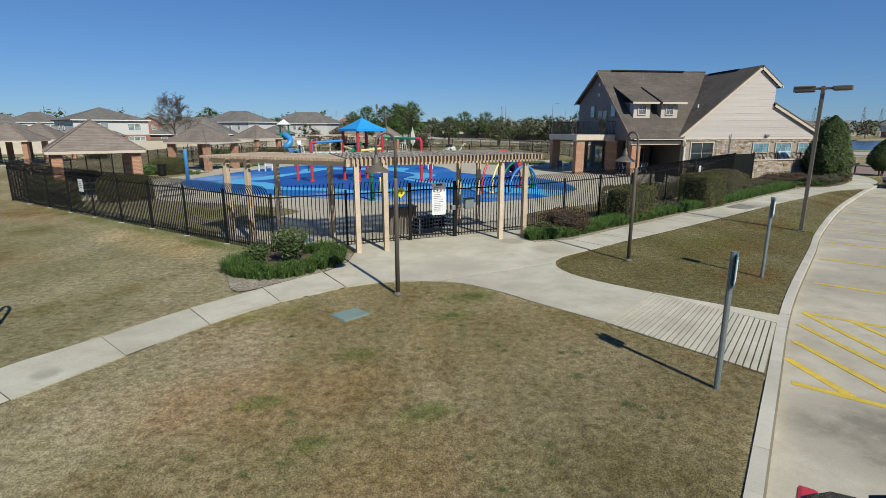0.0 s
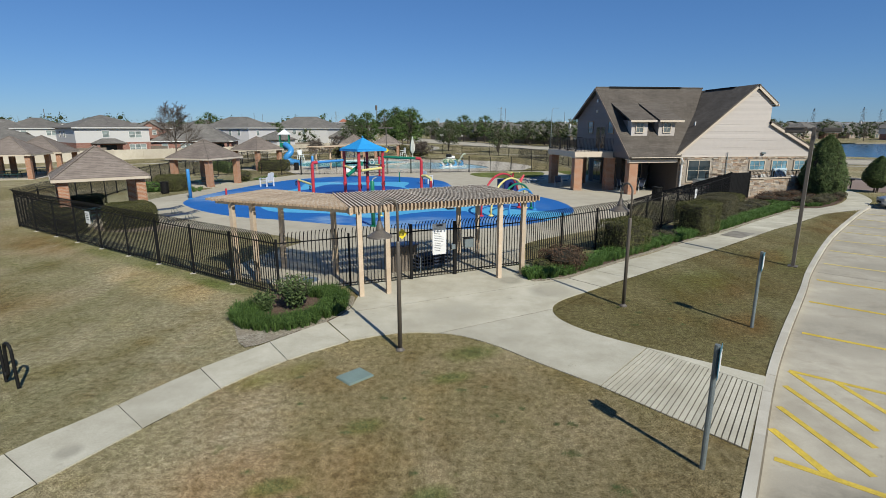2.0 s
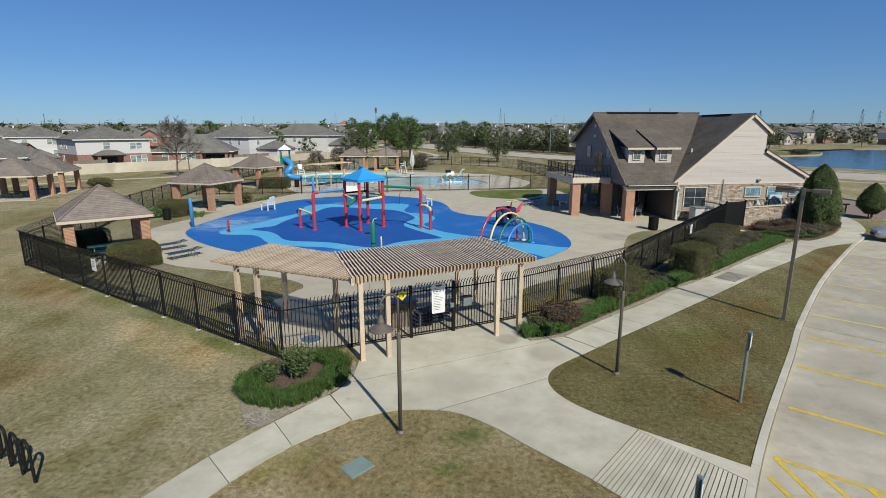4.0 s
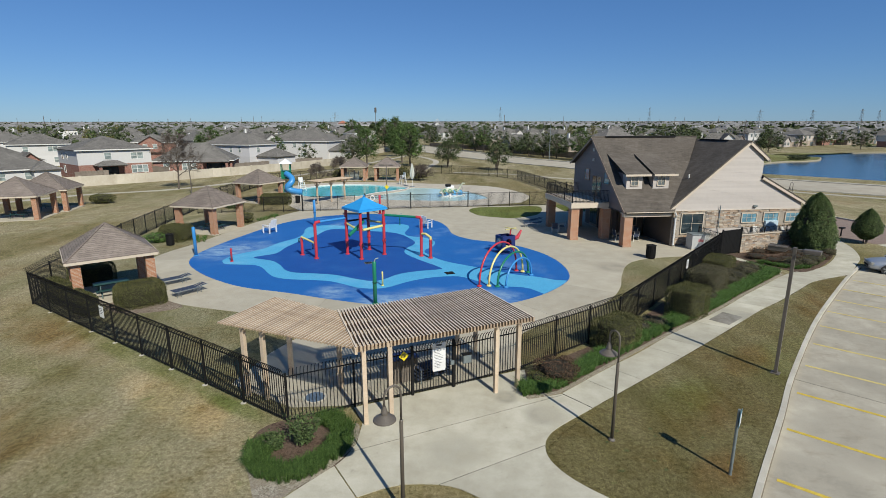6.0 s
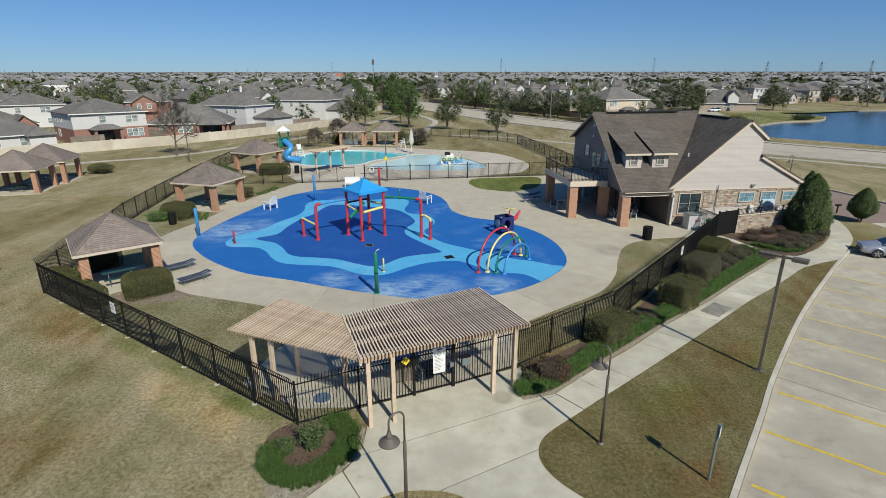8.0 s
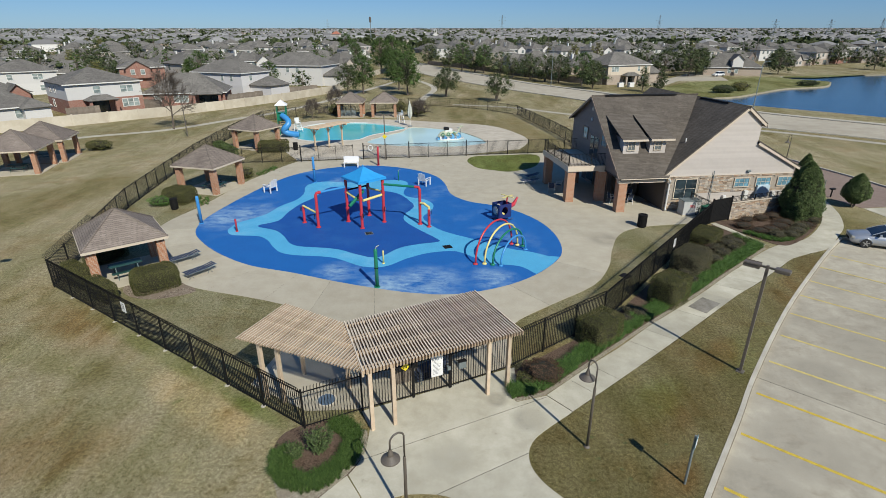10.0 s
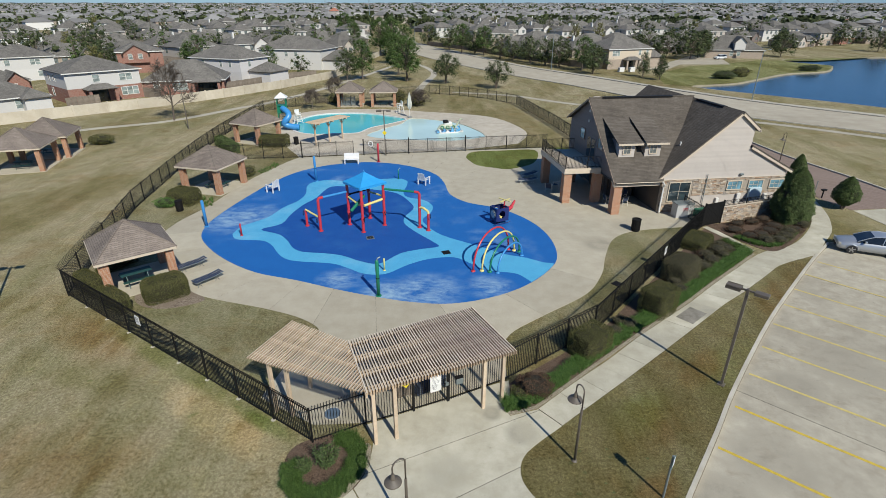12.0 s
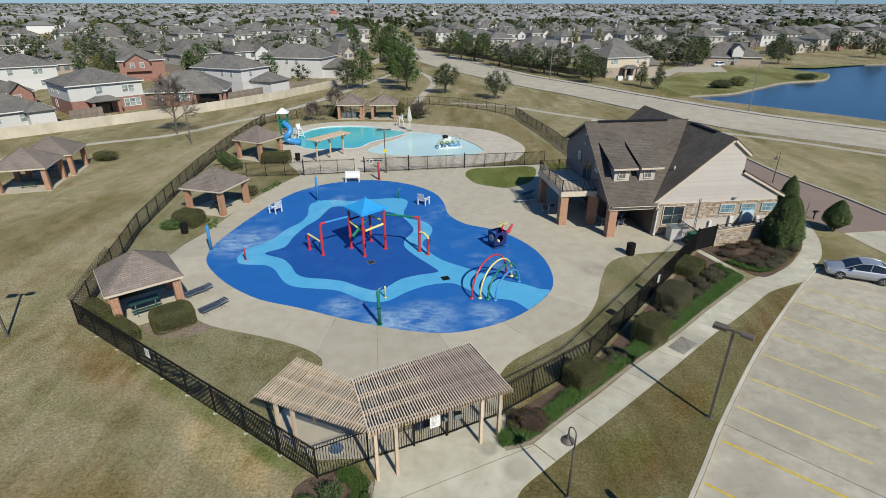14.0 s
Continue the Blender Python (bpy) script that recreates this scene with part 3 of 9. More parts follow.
def flat(loops, z=0.0):
    """A filled flat sheet: the first loop is the edge, the rest are holes."""
    bm = B()
    es = []
    for lp in loops:
        vs = [bm.verts.new((x, y, z)) for x, y in lp]
        es += [bm.edges.new((vs[i], vs[(i + 1) % len(vs)])) for i in range(len(vs))]
    bmesh.ops.triangle_fill(bm, use_beauty=True, edges=es)
    for f in bm.faces:
        f.normal_update()
        if f.normal.z < 0:
            f.normal_flip()
    return bm


def slabs(name, loops, joints, top, thick, mat, parent, gap=0.012):
    """A poured surface cut by joints into slabs, each one its own piece with a top and sides."""
    bm = flat(loops, top)
    for (x, y, a) in joints:
        nrm = Vector((-math.sin(radians(a)), math.cos(radians(a)), 0))
        for s in (-1, 1):
            bmesh.ops.bisect_plane(bm, geom=bm.verts[:] + bm.edges[:] + bm.faces[:], plane_co=Vector((x, y, 0)) + nrm * gap * s, plane_no=nrm)
        dead = [f for f in bm.faces if abs((f.calc_center_median() - Vector((x, y, top))).dot(nrm)) < gap * 0.9]
        bmesh.ops.delete(bm, geom=dead, context="FACES")
    done = set()
    bm.faces.ensure_lookup_table()
    for f in bm.faces:
        if f in done:
            continue
        island, stack = [], [f]
        done.add(f)
        while stack:
            g = stack.pop()
            island.append(g)
            for e in g.edges:
                for h in e.link_faces:
                    if h not in done:
                        done.add(h)
                        stack.append(h)
        if sum(g.calc_area() for g in island) < 0.02:
            continue
        nb = B()
        vm = {}
        for g in island:
            for v in g.verts:
                if v not in vm:
                    vm[v] = nb.verts.new(v.co)
        for g in island:
            nb.faces.new([vm[v] for v in g.verts])
        rim = [e for e in nb.edges if len(e.link_faces) == 1]
        r = bmesh.ops.extrude_edge_only(nb, edges=rim)
        for v in r["geom"]:
            if isinstance(v, bmesh.types.BMVert):
                v.co.z -= thick
        part(name, nb, mat, parent)
    bm.free()


def leaves(bm, points, size, seed, droop=0.3, long=1.6):
    """A leaf blade at each (place, outward direction)."""
    rnd = random.Random(seed)
    for p, d in points:
        a = Vector((rnd.uniform(-1, 1), rnd.uniform(-1, 1), rnd.uniform(-1, 1))).normalized()
        o = Vector(d).normalized()
        d = (o * 0.5 + a).normalized()
        s = d.cross(o + Vector((a.y, a.z, a.x)) * 0.7)
        if s.length < 1e-3:
            continue
        s.normalize()
        k = size * rnd.uniform(0.6, 1.3)
        p = Vector(p)
        q = p + d * k * long
        q.z -= droop * k
        mid = (p + q) / 2
        v = [bm.verts.new(c) for c in (p, mid + s * k * 0.42, q, mid - s * k * 0.42)]
        bm.faces.new(v)
    return bm

# ---- the setting: ground, paving, water ----
KERB_LINE = curve([(-6, -9.2), (-0.2, -0.4), (3.31, 4.62), (5.05, 7.1), (7.1, 10.0), (8.95, 12.4), (11.9, 16.05), (14.15, 18.9), (19, 24.5), (23.9, 29.6), (27.4, 33.1), (29.8, 35.3)], 4, False)
LOT_LOOP = KERB_LINE + [(61, 26.6), (61, -75), (-50, -75)]
LAKE_LOOP = curve([(57.6, 120.5), (63.5, 124.5), (71, 127.5), (82, 136.5), (95, 147), (109, 152.5), (119, 164), (121, 170), (116, 182), (124, 192), (150, 196), (176, 197), (230, 180), (290, 100), (130, 20), (98, 62), (80.5, 92.5), (69.3, 106)], 4)
POOL_LOOP = curve([(-21.25, 75.2), (-22.7, 80), (-22.4, 84), (-20.8, 87.5), (-17.4, 89.2), (-12.5, 89.0), (-7.5, 86.0), (-5.4, 83.6), (-7.2, 80.7), (-10.2, 77.3), (-11.7, 73.8), (-14.6, 73.3), (-18, 72.8)], 4)
KID_LOOP = curve([(-4.4, 84.6), (2, 81.6), (5.3, 76.2), (6.5, 72.1), (5.75, 70.5), (1.8, 68.7), (-2.9, 69), (-6.8, 69.6), (-10.4, 72.0), (-8.6, 76.6), (-6.2, 80.2)], 4)
PAD_LOOP = curve([(-18.7, 36.8), (-19.2, 39.2), (-19.0, 42.0), (-18.3, 45.9), (-17.3, 50), (-15.9, 53.6), (-13.9, 56), (-11.6, 57.4), (-8.4, 58.2), (-5.0, 57.4), (-2.3, 55.6), (-0.4, 53.2), (0.5, 50.2), (1.0, 46.8), (2.5, 44.5), (4.8, 43.2), (6.5, 41.6), (7.9, 39.2), (8.6, 36.5), (8.6, 33.6), (7.9, 31.5), (6.0, 29.1), (3.6, 27.4), (0.8, 26.5), (-1.7, 26.7), (-4.0, 27.35), (-6.6, 28.3), (-9.4, 29.5), (-12.4, 30.6), (-15.0, 32.4), (-17.2, 34.6)], 4)



def climb(y):
    """The plain climbs very gently away from the lake."""
    return 0.0108 * max(0.0, y - 250)


def lift(ob):
    """Lays a flat mesh on the climbing ground."""
    for v in ob.data.vertices:
        v.co.z += climb(v.co.y)
    return ob


sheet_bm = flat([[(-4200, -1500), (4200, -1500), (4200, 250), (-4200, 250)], LOT_LOOP, LAKE_LOOP, POOL_LOOP, KID_LOOP])
corner = [next(v for v in sheet_bm.verts if v.co.y == 250 and v.co.x * k > 0) for k in (-1, 1)]
sheet_bm.faces.new(corner + [sheet_bm.verts.new((4200, 4600, climb(4600))), sheet_bm.verts.new((-4200, 4600, climb(4600)))])
ground = tagged(part("ground", sheet_bm, GRASS), "winter-dormant lawn, straw and olive coloured turf", "lawn", kind="structure")

lot = thing("parking_lot", "pale concrete parking lot with worn yellow lines", "parking lot", kind="structure")
part("base", flat([LOT_LOOP], -0.136), JOINT, lot)
joints = [(14.13, 18.74, -42.5), (3.6, 4.6, -42), (24.6, 30.6, -46)]
slabs("slab", [LOT_LOOP], joints, -0.13, 0.05, LOT, lot, 0.015)

kerb = thing("kerb", "pale concrete kerb, a step above the parking lot", "kerb", kind="structure")


def strip_piece(a, b, na, nb, z0, z1, w0, w1):
    """A short length of kerb or border between two points, with the normals at its ends."""
    bm = B()
    q = []
    for p, n in ((a, na), (b, nb)):
        for w in (w0, w1):
            q.append((p[0] + n[0] * w, p[1] + n[1] * w))
    prism(bm, [q[0], q[2], q[3], q[1]], z0, z1)
    return bm


def normals(line):
    out = []
    for i in range(len(line)):
        a, b = line[max(i - 1, 0)], line[min(i + 1, len(line) - 1)]
        d = Vector((b[0] - a[0], b[1] - a[1])).normalized()
        out.append((-d.y, d.x))
    return out


kn = normals(KERB_LINE)
for i in range(4, len(KERB_LINE) - 1):
    p = KERB_LINE[i]
    ramp_here = 5.0 < p[0] < 6.6
    a, b = Vector(KERB_LINE[i]), Vector(KERB_LINE[i + 1])
    g = (b - a).normalized() * (0.007 if i % 3 == 0 else 0.0)
    part("kerbstone", strip_piece(a + g, b, kn[i], kn[i + 1], -0.16, 0.014 if ramp_here else 0.025, 0.0, 0.17), KERB, kerb)
for i in range(4, len(KERB_LINE) - 1):
    part("gutter_seam", strip_piece(KERB_LINE[i], KERB_LINE[i + 1], kn[i], kn[i + 1], -0.14, -0.1275, -0.03, 0.0), GROOVE, kerb)
north = [(29.86, 35.3), (38, 33.0), (46, 30.7), (54, 28.45), (61, 26.5)]
nn = normals(north)
for i in range(4):
    part("kerbstone", strip_piece(north[i], north[i + 1], nn[i], nn[i + 1], -0.16, 0.025, 0.0, 0.17), KERB, kerb)

# yellow stall lines and the hatched no-parking area
marks = thing("parking_lines", "worn yellow paint lines on the concrete lot", "road marking", kind="structure")


def paint_line(x, y, ang, length, w=0.1, mat=None):
    d, n = Vector((math.cos(radians(ang)), math.sin(radians(ang)))), Vector((-math.sin(radians(ang)), math.cos(radians(ang))))
    a = Vector((x, y))
    c = [a + n * w / 2, a - n * w / 2, a - n * w / 2 + d * length, a + n * w / 2 + d * length]
    part("line", prism(B(), [tuple(v) for v in c], -0.1285, -0.125 + 0.0006 * (len(marks.children) % 5)), mat or MARK, marks)


for x, y in ((9.5, 12.7), (11.45, 15.25), (13.4, 17.65), (15.3, 19.95), (17.2, 22.2), (19.1, 24.4), (21.0, 26.5), (22.8, 28.4), (24.8, 30.4), (26.9, 32.3)):
    paint_line(x + 0.05, y + 0.05, -39 - 0.38 * (y - 12.7), 5.6, 0.14, MARKOLD if y > 19 else MARK)
for x, y, ang, length, w in ((7.76, 10.54, -38.6, 5.2, 0.12), (5.44, 7.37, -39.6, 5.2, 0.13), (7.76, 10.5, -89.5, 2.35, 0.12), (7.21, 9.84, -86.6, 2.2, 0.12), (6.55, 9.0, -85.7, 2.1, 0.125), (5.93, 8.24, -85.2, 1.4, 0.15), (8.41, 10.0, -87.4, 2.5, 0.12), (9.1, 9.43, -87, 2.6, 0.12), (9.8, 8.88, -87, 2.6, 0.12)):
    paint_line(x, y, ang, length, w)

# walks
WEST = ([(-9.2, -1), (-7.5, 3.6), (-6.13, 6.46), (-5.3, 8.1), (-4.5, 9.57), (-3.7, 10.66), (-3.05, 11.28), (-2.35, 11.88)], [(-10.4, -1), (-8.6, 4.1), (-7.1, 7.4), (-6.33, 8.68), (-5.5, 10.18), (-4.74, 11.25), (-3.92, 12.33), (-3.2, 13.2)])
EAST = ([(5.3, 16.4), (7.54, 18.2), (10.1, 20.3), (13.4, 23.06), (17.2, 26.3), (19.2, 27.8), (22, 30.1), (23.7, 31.5), (26, 32.6), (27.35, 33.15)], [(4.45, 17.42), (6.5, 19.2), (8.8, 21.1), (11, 23.07), (14.9, 26.24), (17.9, 28.9), (20.5, 31.1), (22.4, 32.7), (24.2, 33.9), (25.4, 34.3)])


def walkway(name, lower, upper, step, label):
    """A walk of poured slabs between two edges, with open joints every step metres."""
    th = thing(name, label, "walkway", kind="structure")
    lo, hi = curve(lower, 12, False), curve(upper, 12, False)
    part("base", prism(B(), lo + hi[::-1], -0.02, 0.021), JOINT, th)

    def along(line, f):
        ds = [0]
        for p, q in zip(line, line[1:]):
            ds.append(ds[-1] + math.dist(p, q))
        s = f * ds[-1]
        for i in range(len(line) - 1):
            if ds[i + 1] >= s:
                k = (s - ds[i]) / max(ds[i + 1] - ds[i], 1e-9)
                return (line[i][0] + k * (line[i + 1][0] - line[i][0]), line[i][1] + k * (line[i + 1][1] - line[i][1]))
        return line[-1]

    total = sum(math.dist(p, q) for p, q in zip(lo, lo[1:]))
    n = max(1, round(total / step))
    g = 0.008 / total
    for i in range(n):
        f0, f1 = i / n + g, (i + 1) / n - g
        fs = [f0 + (f1 - f0) * k / 3 for k in range(4)]
        loop = [along(lo, f) for f in fs] + [along(hi, f) for f in reversed(fs)]
        part("slab", prism(B(), loop, 0.0, 0.026 + 0.004 * ((i * 7) % 3)), WALK, th)
    return th


walkway("walkway", *WEST, 1.72, "narrow pale concrete walk curving across the lawn")
walkway("walkway", *EAST, 1.68, "straight pale concrete walk beside the hedge bed")
walkway("walkway", [(27.6, 33.35), (29.6, 35.5), (31.4, 37.4), (33.1, 40.1), (34.2, 42.6), (35.6, 46.5)], [(25.6, 34.3), (27.3, 35.4), (29.4, 37.4), (31.2, 39.6), (32.9, 42.6), (34.3, 46.8)], 2.2, "concrete walk bending past the clubhouse bed")
walkway("walkway", [(23.35, 34.0), (23.0, 35.3), (22.6, 36.8), (22.1, 38.7)], [(22.95, 33.6), (22.5, 35.2), (22.1, 36.7), (21.5, 38.4)], 1.3, "narrow concrete spur to the fence gate")

tagged(part("pavement_slab", prism(B(), [(23.1, 33.3), (24.3, 33.7), (25.7, 34.45), (27.7, 33.5), (26.2, 32.75), (24.0, 31.75)], -0.02, 0.0225), WALK), "pale concrete infill where the walks meet", "walkway", kind="structure")
PLAZA = curve([(-2.33, 11.9), (-1.2, 12.38), (0.2, 12.32), (1.25, 11.62), (2.05, 10.75), (3.22, 9.57)], 5, False) + curve([(4.9, 11.47), (4.05, 12.2), (3.5, 12.85), (3.2, 13.5), (3.18, 14.1), (3.4, 14.7), (3.95, 15.3), (5.28, 16.37)], 5, False) + [(4.43, 17.38), (3.12, 16.98), (3.3, 18.0), (3.35, 19.35), (3.0, 19.25), (-3.16, 16.46), (-2.7, 15.5), (-2.72, 14.3), (-3.17, 13.23)]
plaza = thing("entry_plaza", "pale concrete entrance apron with a few stains", "paving", kind="structure")
part("base", flat([PLAZA], 0.023), JOINT, plaza)
slabs("slab", [PLAZA], [(0.55, 12.75, 28.7), (-1.5, 14.51, 25.15)], 0.028, 0.03, WALK, plaza, 0.011)
ramp = thing("ribbed_ramp", "grooved concrete ramp running down to the kerb", "ramp", kind="structure")
ra, rb, rc, rd = Vector((3.22, 9.55)), Vector((4.92, 11.45)), Vector((6.86, 9.96)), Vector((5.0, 7.38))
part("base", prism(B(), [tuple(v) for v in (ra, rb, rc, rd)], -0.14, 0.012), GROOVE, ramp)
N = 26
for i in range(N):
    f0, f1 = (i + 0.11) / N, (i + 0.89) / N
    p, q = ra.lerp(rd, f0), ra.lerp(rd, f1)
    s, u = q.lerp(rb.lerp(rc, f1), 0.97 - 0.15 * f1), p.lerp(rb.lerp(rc, f0), 0.97 - 0.15 * f0)
    bm = B()
    plate(bm, [(*p, 0.03), (*q, 0.03), (*s, 0.03), (*u, 0.03)], 0.04)
    bmesh.ops.recalc_face_normals(bm, faces=bm.faces)
    part("rib", bm, WALK, ramp)
e0, e1 = ra.lerp(rb, 0.98), rd.lerp(rc, 0.83)
part("side_strip", prism(B(), [tuple(v) for v in (e0, rb, rc, e1)], -0.02, 0.03), WALK, ramp)

# pool decks
DECK_LOOP = [(-3.1, 16.62), (2.95, 19.4), (3.3, 19.6)] + curve([(3.4, 22.4), (4.2, 23.6), (6.3, 25.3), (9.3, 27.7), (11.0, 30.4), (11.9, 32.8), (13.3, 35.8), (14.9, 37.3), (17, 38), (19.5, 38.4)], 4, False) + [(21.2, 38.9), (22.4, 41.0), (30, 43), (30, 58), (14.4, 60), (13.9, 65.0), (3.2, 63.6), (-9.2, 61.6), (-16.8, 60.3)] + curve([(-17.6, 58.6), (-19.1, 54), (-20, 50.3), (-20.9, 43.6), (-21.9, 39.5), (-21.8, 36.0), (-19.6, 32.6), (-16.6, 29.0), (-15.3, 27.8), (-13.8, 27.1), (-10.7, 26.1), (-8.3, 25.1), (-6.9, 24.05), (-6.6, 23.3)], 4, False) + [(-7.6, 21.0), (-8.2, 18.2), (-5.4, 16.5)]
OVAL = curve([(3.6, 58.4), (3.2, 60.6), (4.2, 62.9), (7.6, 63.5), (12.0, 63.7), (11.0, 58.0), (7.9, 55.3), (6, 55.8), (4.4, 56.7)], 4)
deck = thing("pool_deck", "broad buff concrete deck around the splash pad", "paving", kind="structure")
part("base", flat([DECK_LOOP, PAD_LOOP, OVAL], 0.021), JOINT, deck)
slabs("slab", [DECK_LOOP, PAD_LOOP, OVAL], [(-5.5, 40, a) for a in (10, 24, 40, 57, 72, 84, 97, 112, 128, 146, 165)] + [(12.5, 40, 5), (12.5, 48, 5)], 0.026, 0.03, DECK, deck, 0.006)
pool_deck = thing("pool_deck", "weathered buff concrete deck around the swimming pool", "paving", kind="structure")
PC = curve([(-24.5, 77), (-25, 87), (-19, 92.5), (-10, 92.6), (-1.7, 90), (7.8, 86), (11.6, 78.7), (12.4, 72.7), (10.4, 67.2)], 4, False) + [(3.2, 64.0), (-9.2, 62.0), (-17, 60.7), (-20, 66)]
slabs("slab", [PC, POOL_LOOP, KID_LOOP], [(-9, 66, 80), (0, 66, 95), (-16, 66, 70), (9, 80, 20)], 0.024, 0.03, POOLDECK, pool_deck, 0.008)

pad = thing("splash_pad", "kidney-shaped blue rubber splash pad with a lighter winding band", "splash pad", kind="structure")
part("outer_field", prism(B(), PAD_LOOP, -0.02, 0.024), PADDARK, pad)
BAND = curve([(-16.4, 37.2), (-15.7, 36.15), (-13.7, 35.9), (-12.7, 35.1), (-11.9, 33.8), (-11.1, 32.8), (-10, 32.3), (-7.6, 31.95), (-6.4, 31.3), (-5.3, 30.5), (-4.3, 30.25), (-3.4, 30.5), (-2.2, 31.7), (-0.7, 32.65), (1.0, 32.9), (2.0, 32.1), (3.2, 30.9), (5.0, 30.45), (5.6, 29.9)], 4, False) + [(6.05, 29.18), (7.1, 30.35), (7.88, 31.5), (8.05, 31.9)] + curve([(7.3, 32.05), (6.2, 32.8), (4.8, 33.4), (2.7, 35), (0.2, 36.9), (-1.1, 39), (-1.4, 40.3), (-0.75, 41.9), (-0.65, 43.6), (-1.5, 45.1), (-3, 45.9), (-3.5, 47.3), (-3.3, 49.5), (-3.4, 51), (-4.4, 51.8), (-6.6, 51.5), (-9.3, 50.9), (-11.6, 51.3), (-13, 50.5), (-13.3, 49.2), (-12.9, 47), (-13.1, 45), (-14, 43.2), (-14.6, 41), (-15.5, 39.7), (-16.3, 38.8)], 4, False)
part("light_band", flat([BAND], 0.028), PADLITE, pad, "sky-blue winding band")
CORE = curve([(-14.4, 38.1), (-13.1, 39.3), (-12.9, 41.4), (-12.4, 43.8), (-11.6, 45.8), (-11.2, 48.3), (-10.6, 49.2), (-9.2, 49.1), (-6.6, 48.2), (-4.1, 47), (-2.5, 43.9), (-2.4, 42.5), (-2.95, 40.9), (-2.9, 39.3), (-1.8, 37.4), (-0.2, 35.2), (-0.2, 34.65), (-1.6, 34.2), (-2.9, 33.5), (-4.2, 31.9), (-5.6, 32.3), (-7.0, 33.2), (-8.4, 33.6), (-10, 33.85), (-10.9, 34.5), (-11.7, 35.9), (-12.7, 37.1)], 4)
part("inner_field", flat([CORE], 0.032), PADMID, pad, "deep royal-blue centre")
for x, y in ((-5.4, 36.4), (0.5, 33.7)):
    drain = thing("floor_drain", "square dark metal drain grate in the rubber pad", "drain", at=pose(x, y, 0.03, 0, 0, 20))
    part("frame", boxed(-0.3, -0.3, 0, 0.3, 0.3, 0.012), GALV if x < 0 else BLACK, drain)
    for k in range(6):
        part("grate_bar", boxed(-0.25, -0.25 + k * 0.09, 0.012, 0.25, -0.2 + k * 0.09, 0.02), BLACK, drain)

for nm, loop, mat, z, lab in (("swimming_pool", POOL_LOOP, POOL, -0.10, "turquoise swimming pool with a pale coping"), ("wading_pool", KID_LOOP, SHALLOW, -0.04, "very shallow pale wading pool")):
    p = thing(nm, lab, "pool", kind="structure")
    part("basin", prism(B(), loop, -1.2, -0.6), WHITE, p)
    part("water", flat([loop], z), mat, p)
    n = normals(loop + loop[:1])
    for i in range(0, len(loop)):
        a, b = loop[i], loop[(i + 1) % len(loop)]
        part("coping", strip_piece(a, b, n[i], n[i + 1 if i + 1 < len(loop) else 0], -0.5, 0.045 if nm == "swimming_pool" else 0.028, -0.16, 0.12), WHITETRIM if nm == "swimming_pool" else POOLDECK, p)
lake = tagged(part("water", flat([LAKE_LOOP], -0.3), LAKE), "blue retention lake with a calm rippled surface", "lake", kind="structure")
bank = thing("lake_bank", "pale narrow concrete edge around the lake", "bank", kind="structure")
n = normals(LAKE_LOOP + LAKE_LOOP[:1])
for i in range(len(LAKE_LOOP)):
    a, b = LAKE_LOOP[i], LAKE_LOOP[(i + 1) % len(LAKE_LOOP)]
    part("edge_stone", strip_piece(a, b, n[i], n[i + 1], -0.6, 0.03, -0.2, 0.2), EDGE, bank)

# far road, paths, drive
ROAD_S = [(104, 20), (80, 54), (63.6, 72.4), (49, 86.5), (41, 101.4), (30.1, 124), (20.6, 140), (8.6, 165), (-5, 198), (-20, 250), (-30, 300), (-62, 560), (-130, 1100)]
ROAD_N = [(112, 27), (90, 62), (74.0, 83.6), (66.8, 91.8), (59.6, 101.0), (50.4, 116.6), (37.5, 142), (24.5, 167), (11, 206), (-7.0, 265), (-16, 305), (-49, 560), (-115, 1100)]
road = thing("road", "wide pale concrete street beyond the park", "road", kind="structure")
rs, rn = curve(ROAD_S, 6, False), curve(ROAD_N, 6, False)
lift(part("roadway", prism(B(), rs + rn[::-1], -0.03, 0.02), ROAD, road))
for line, out in ((rs, 1), (rn, -1)):
    nn = normals(line)
    wide = 0.22 if out > 0 else 0.5
    for i in range(0, len(line) - 1):
        lift(part("kerbstone", strip_piece(line[i], line[i + 1], nn[i], nn[i + 1], -0.02, 0.15, min(0, out * wide), max(0, out * wide)), KERB, road))
        # near-black strip at the kerb's foot, painting in its shadow line
        lift(part("gutter", strip_piece(line[i], line[i + 1], nn[i], nn[i + 1], -0.02, 0.026, min(0, -out * 0.12), max(0, -out * 0.12)), JOINT, road))
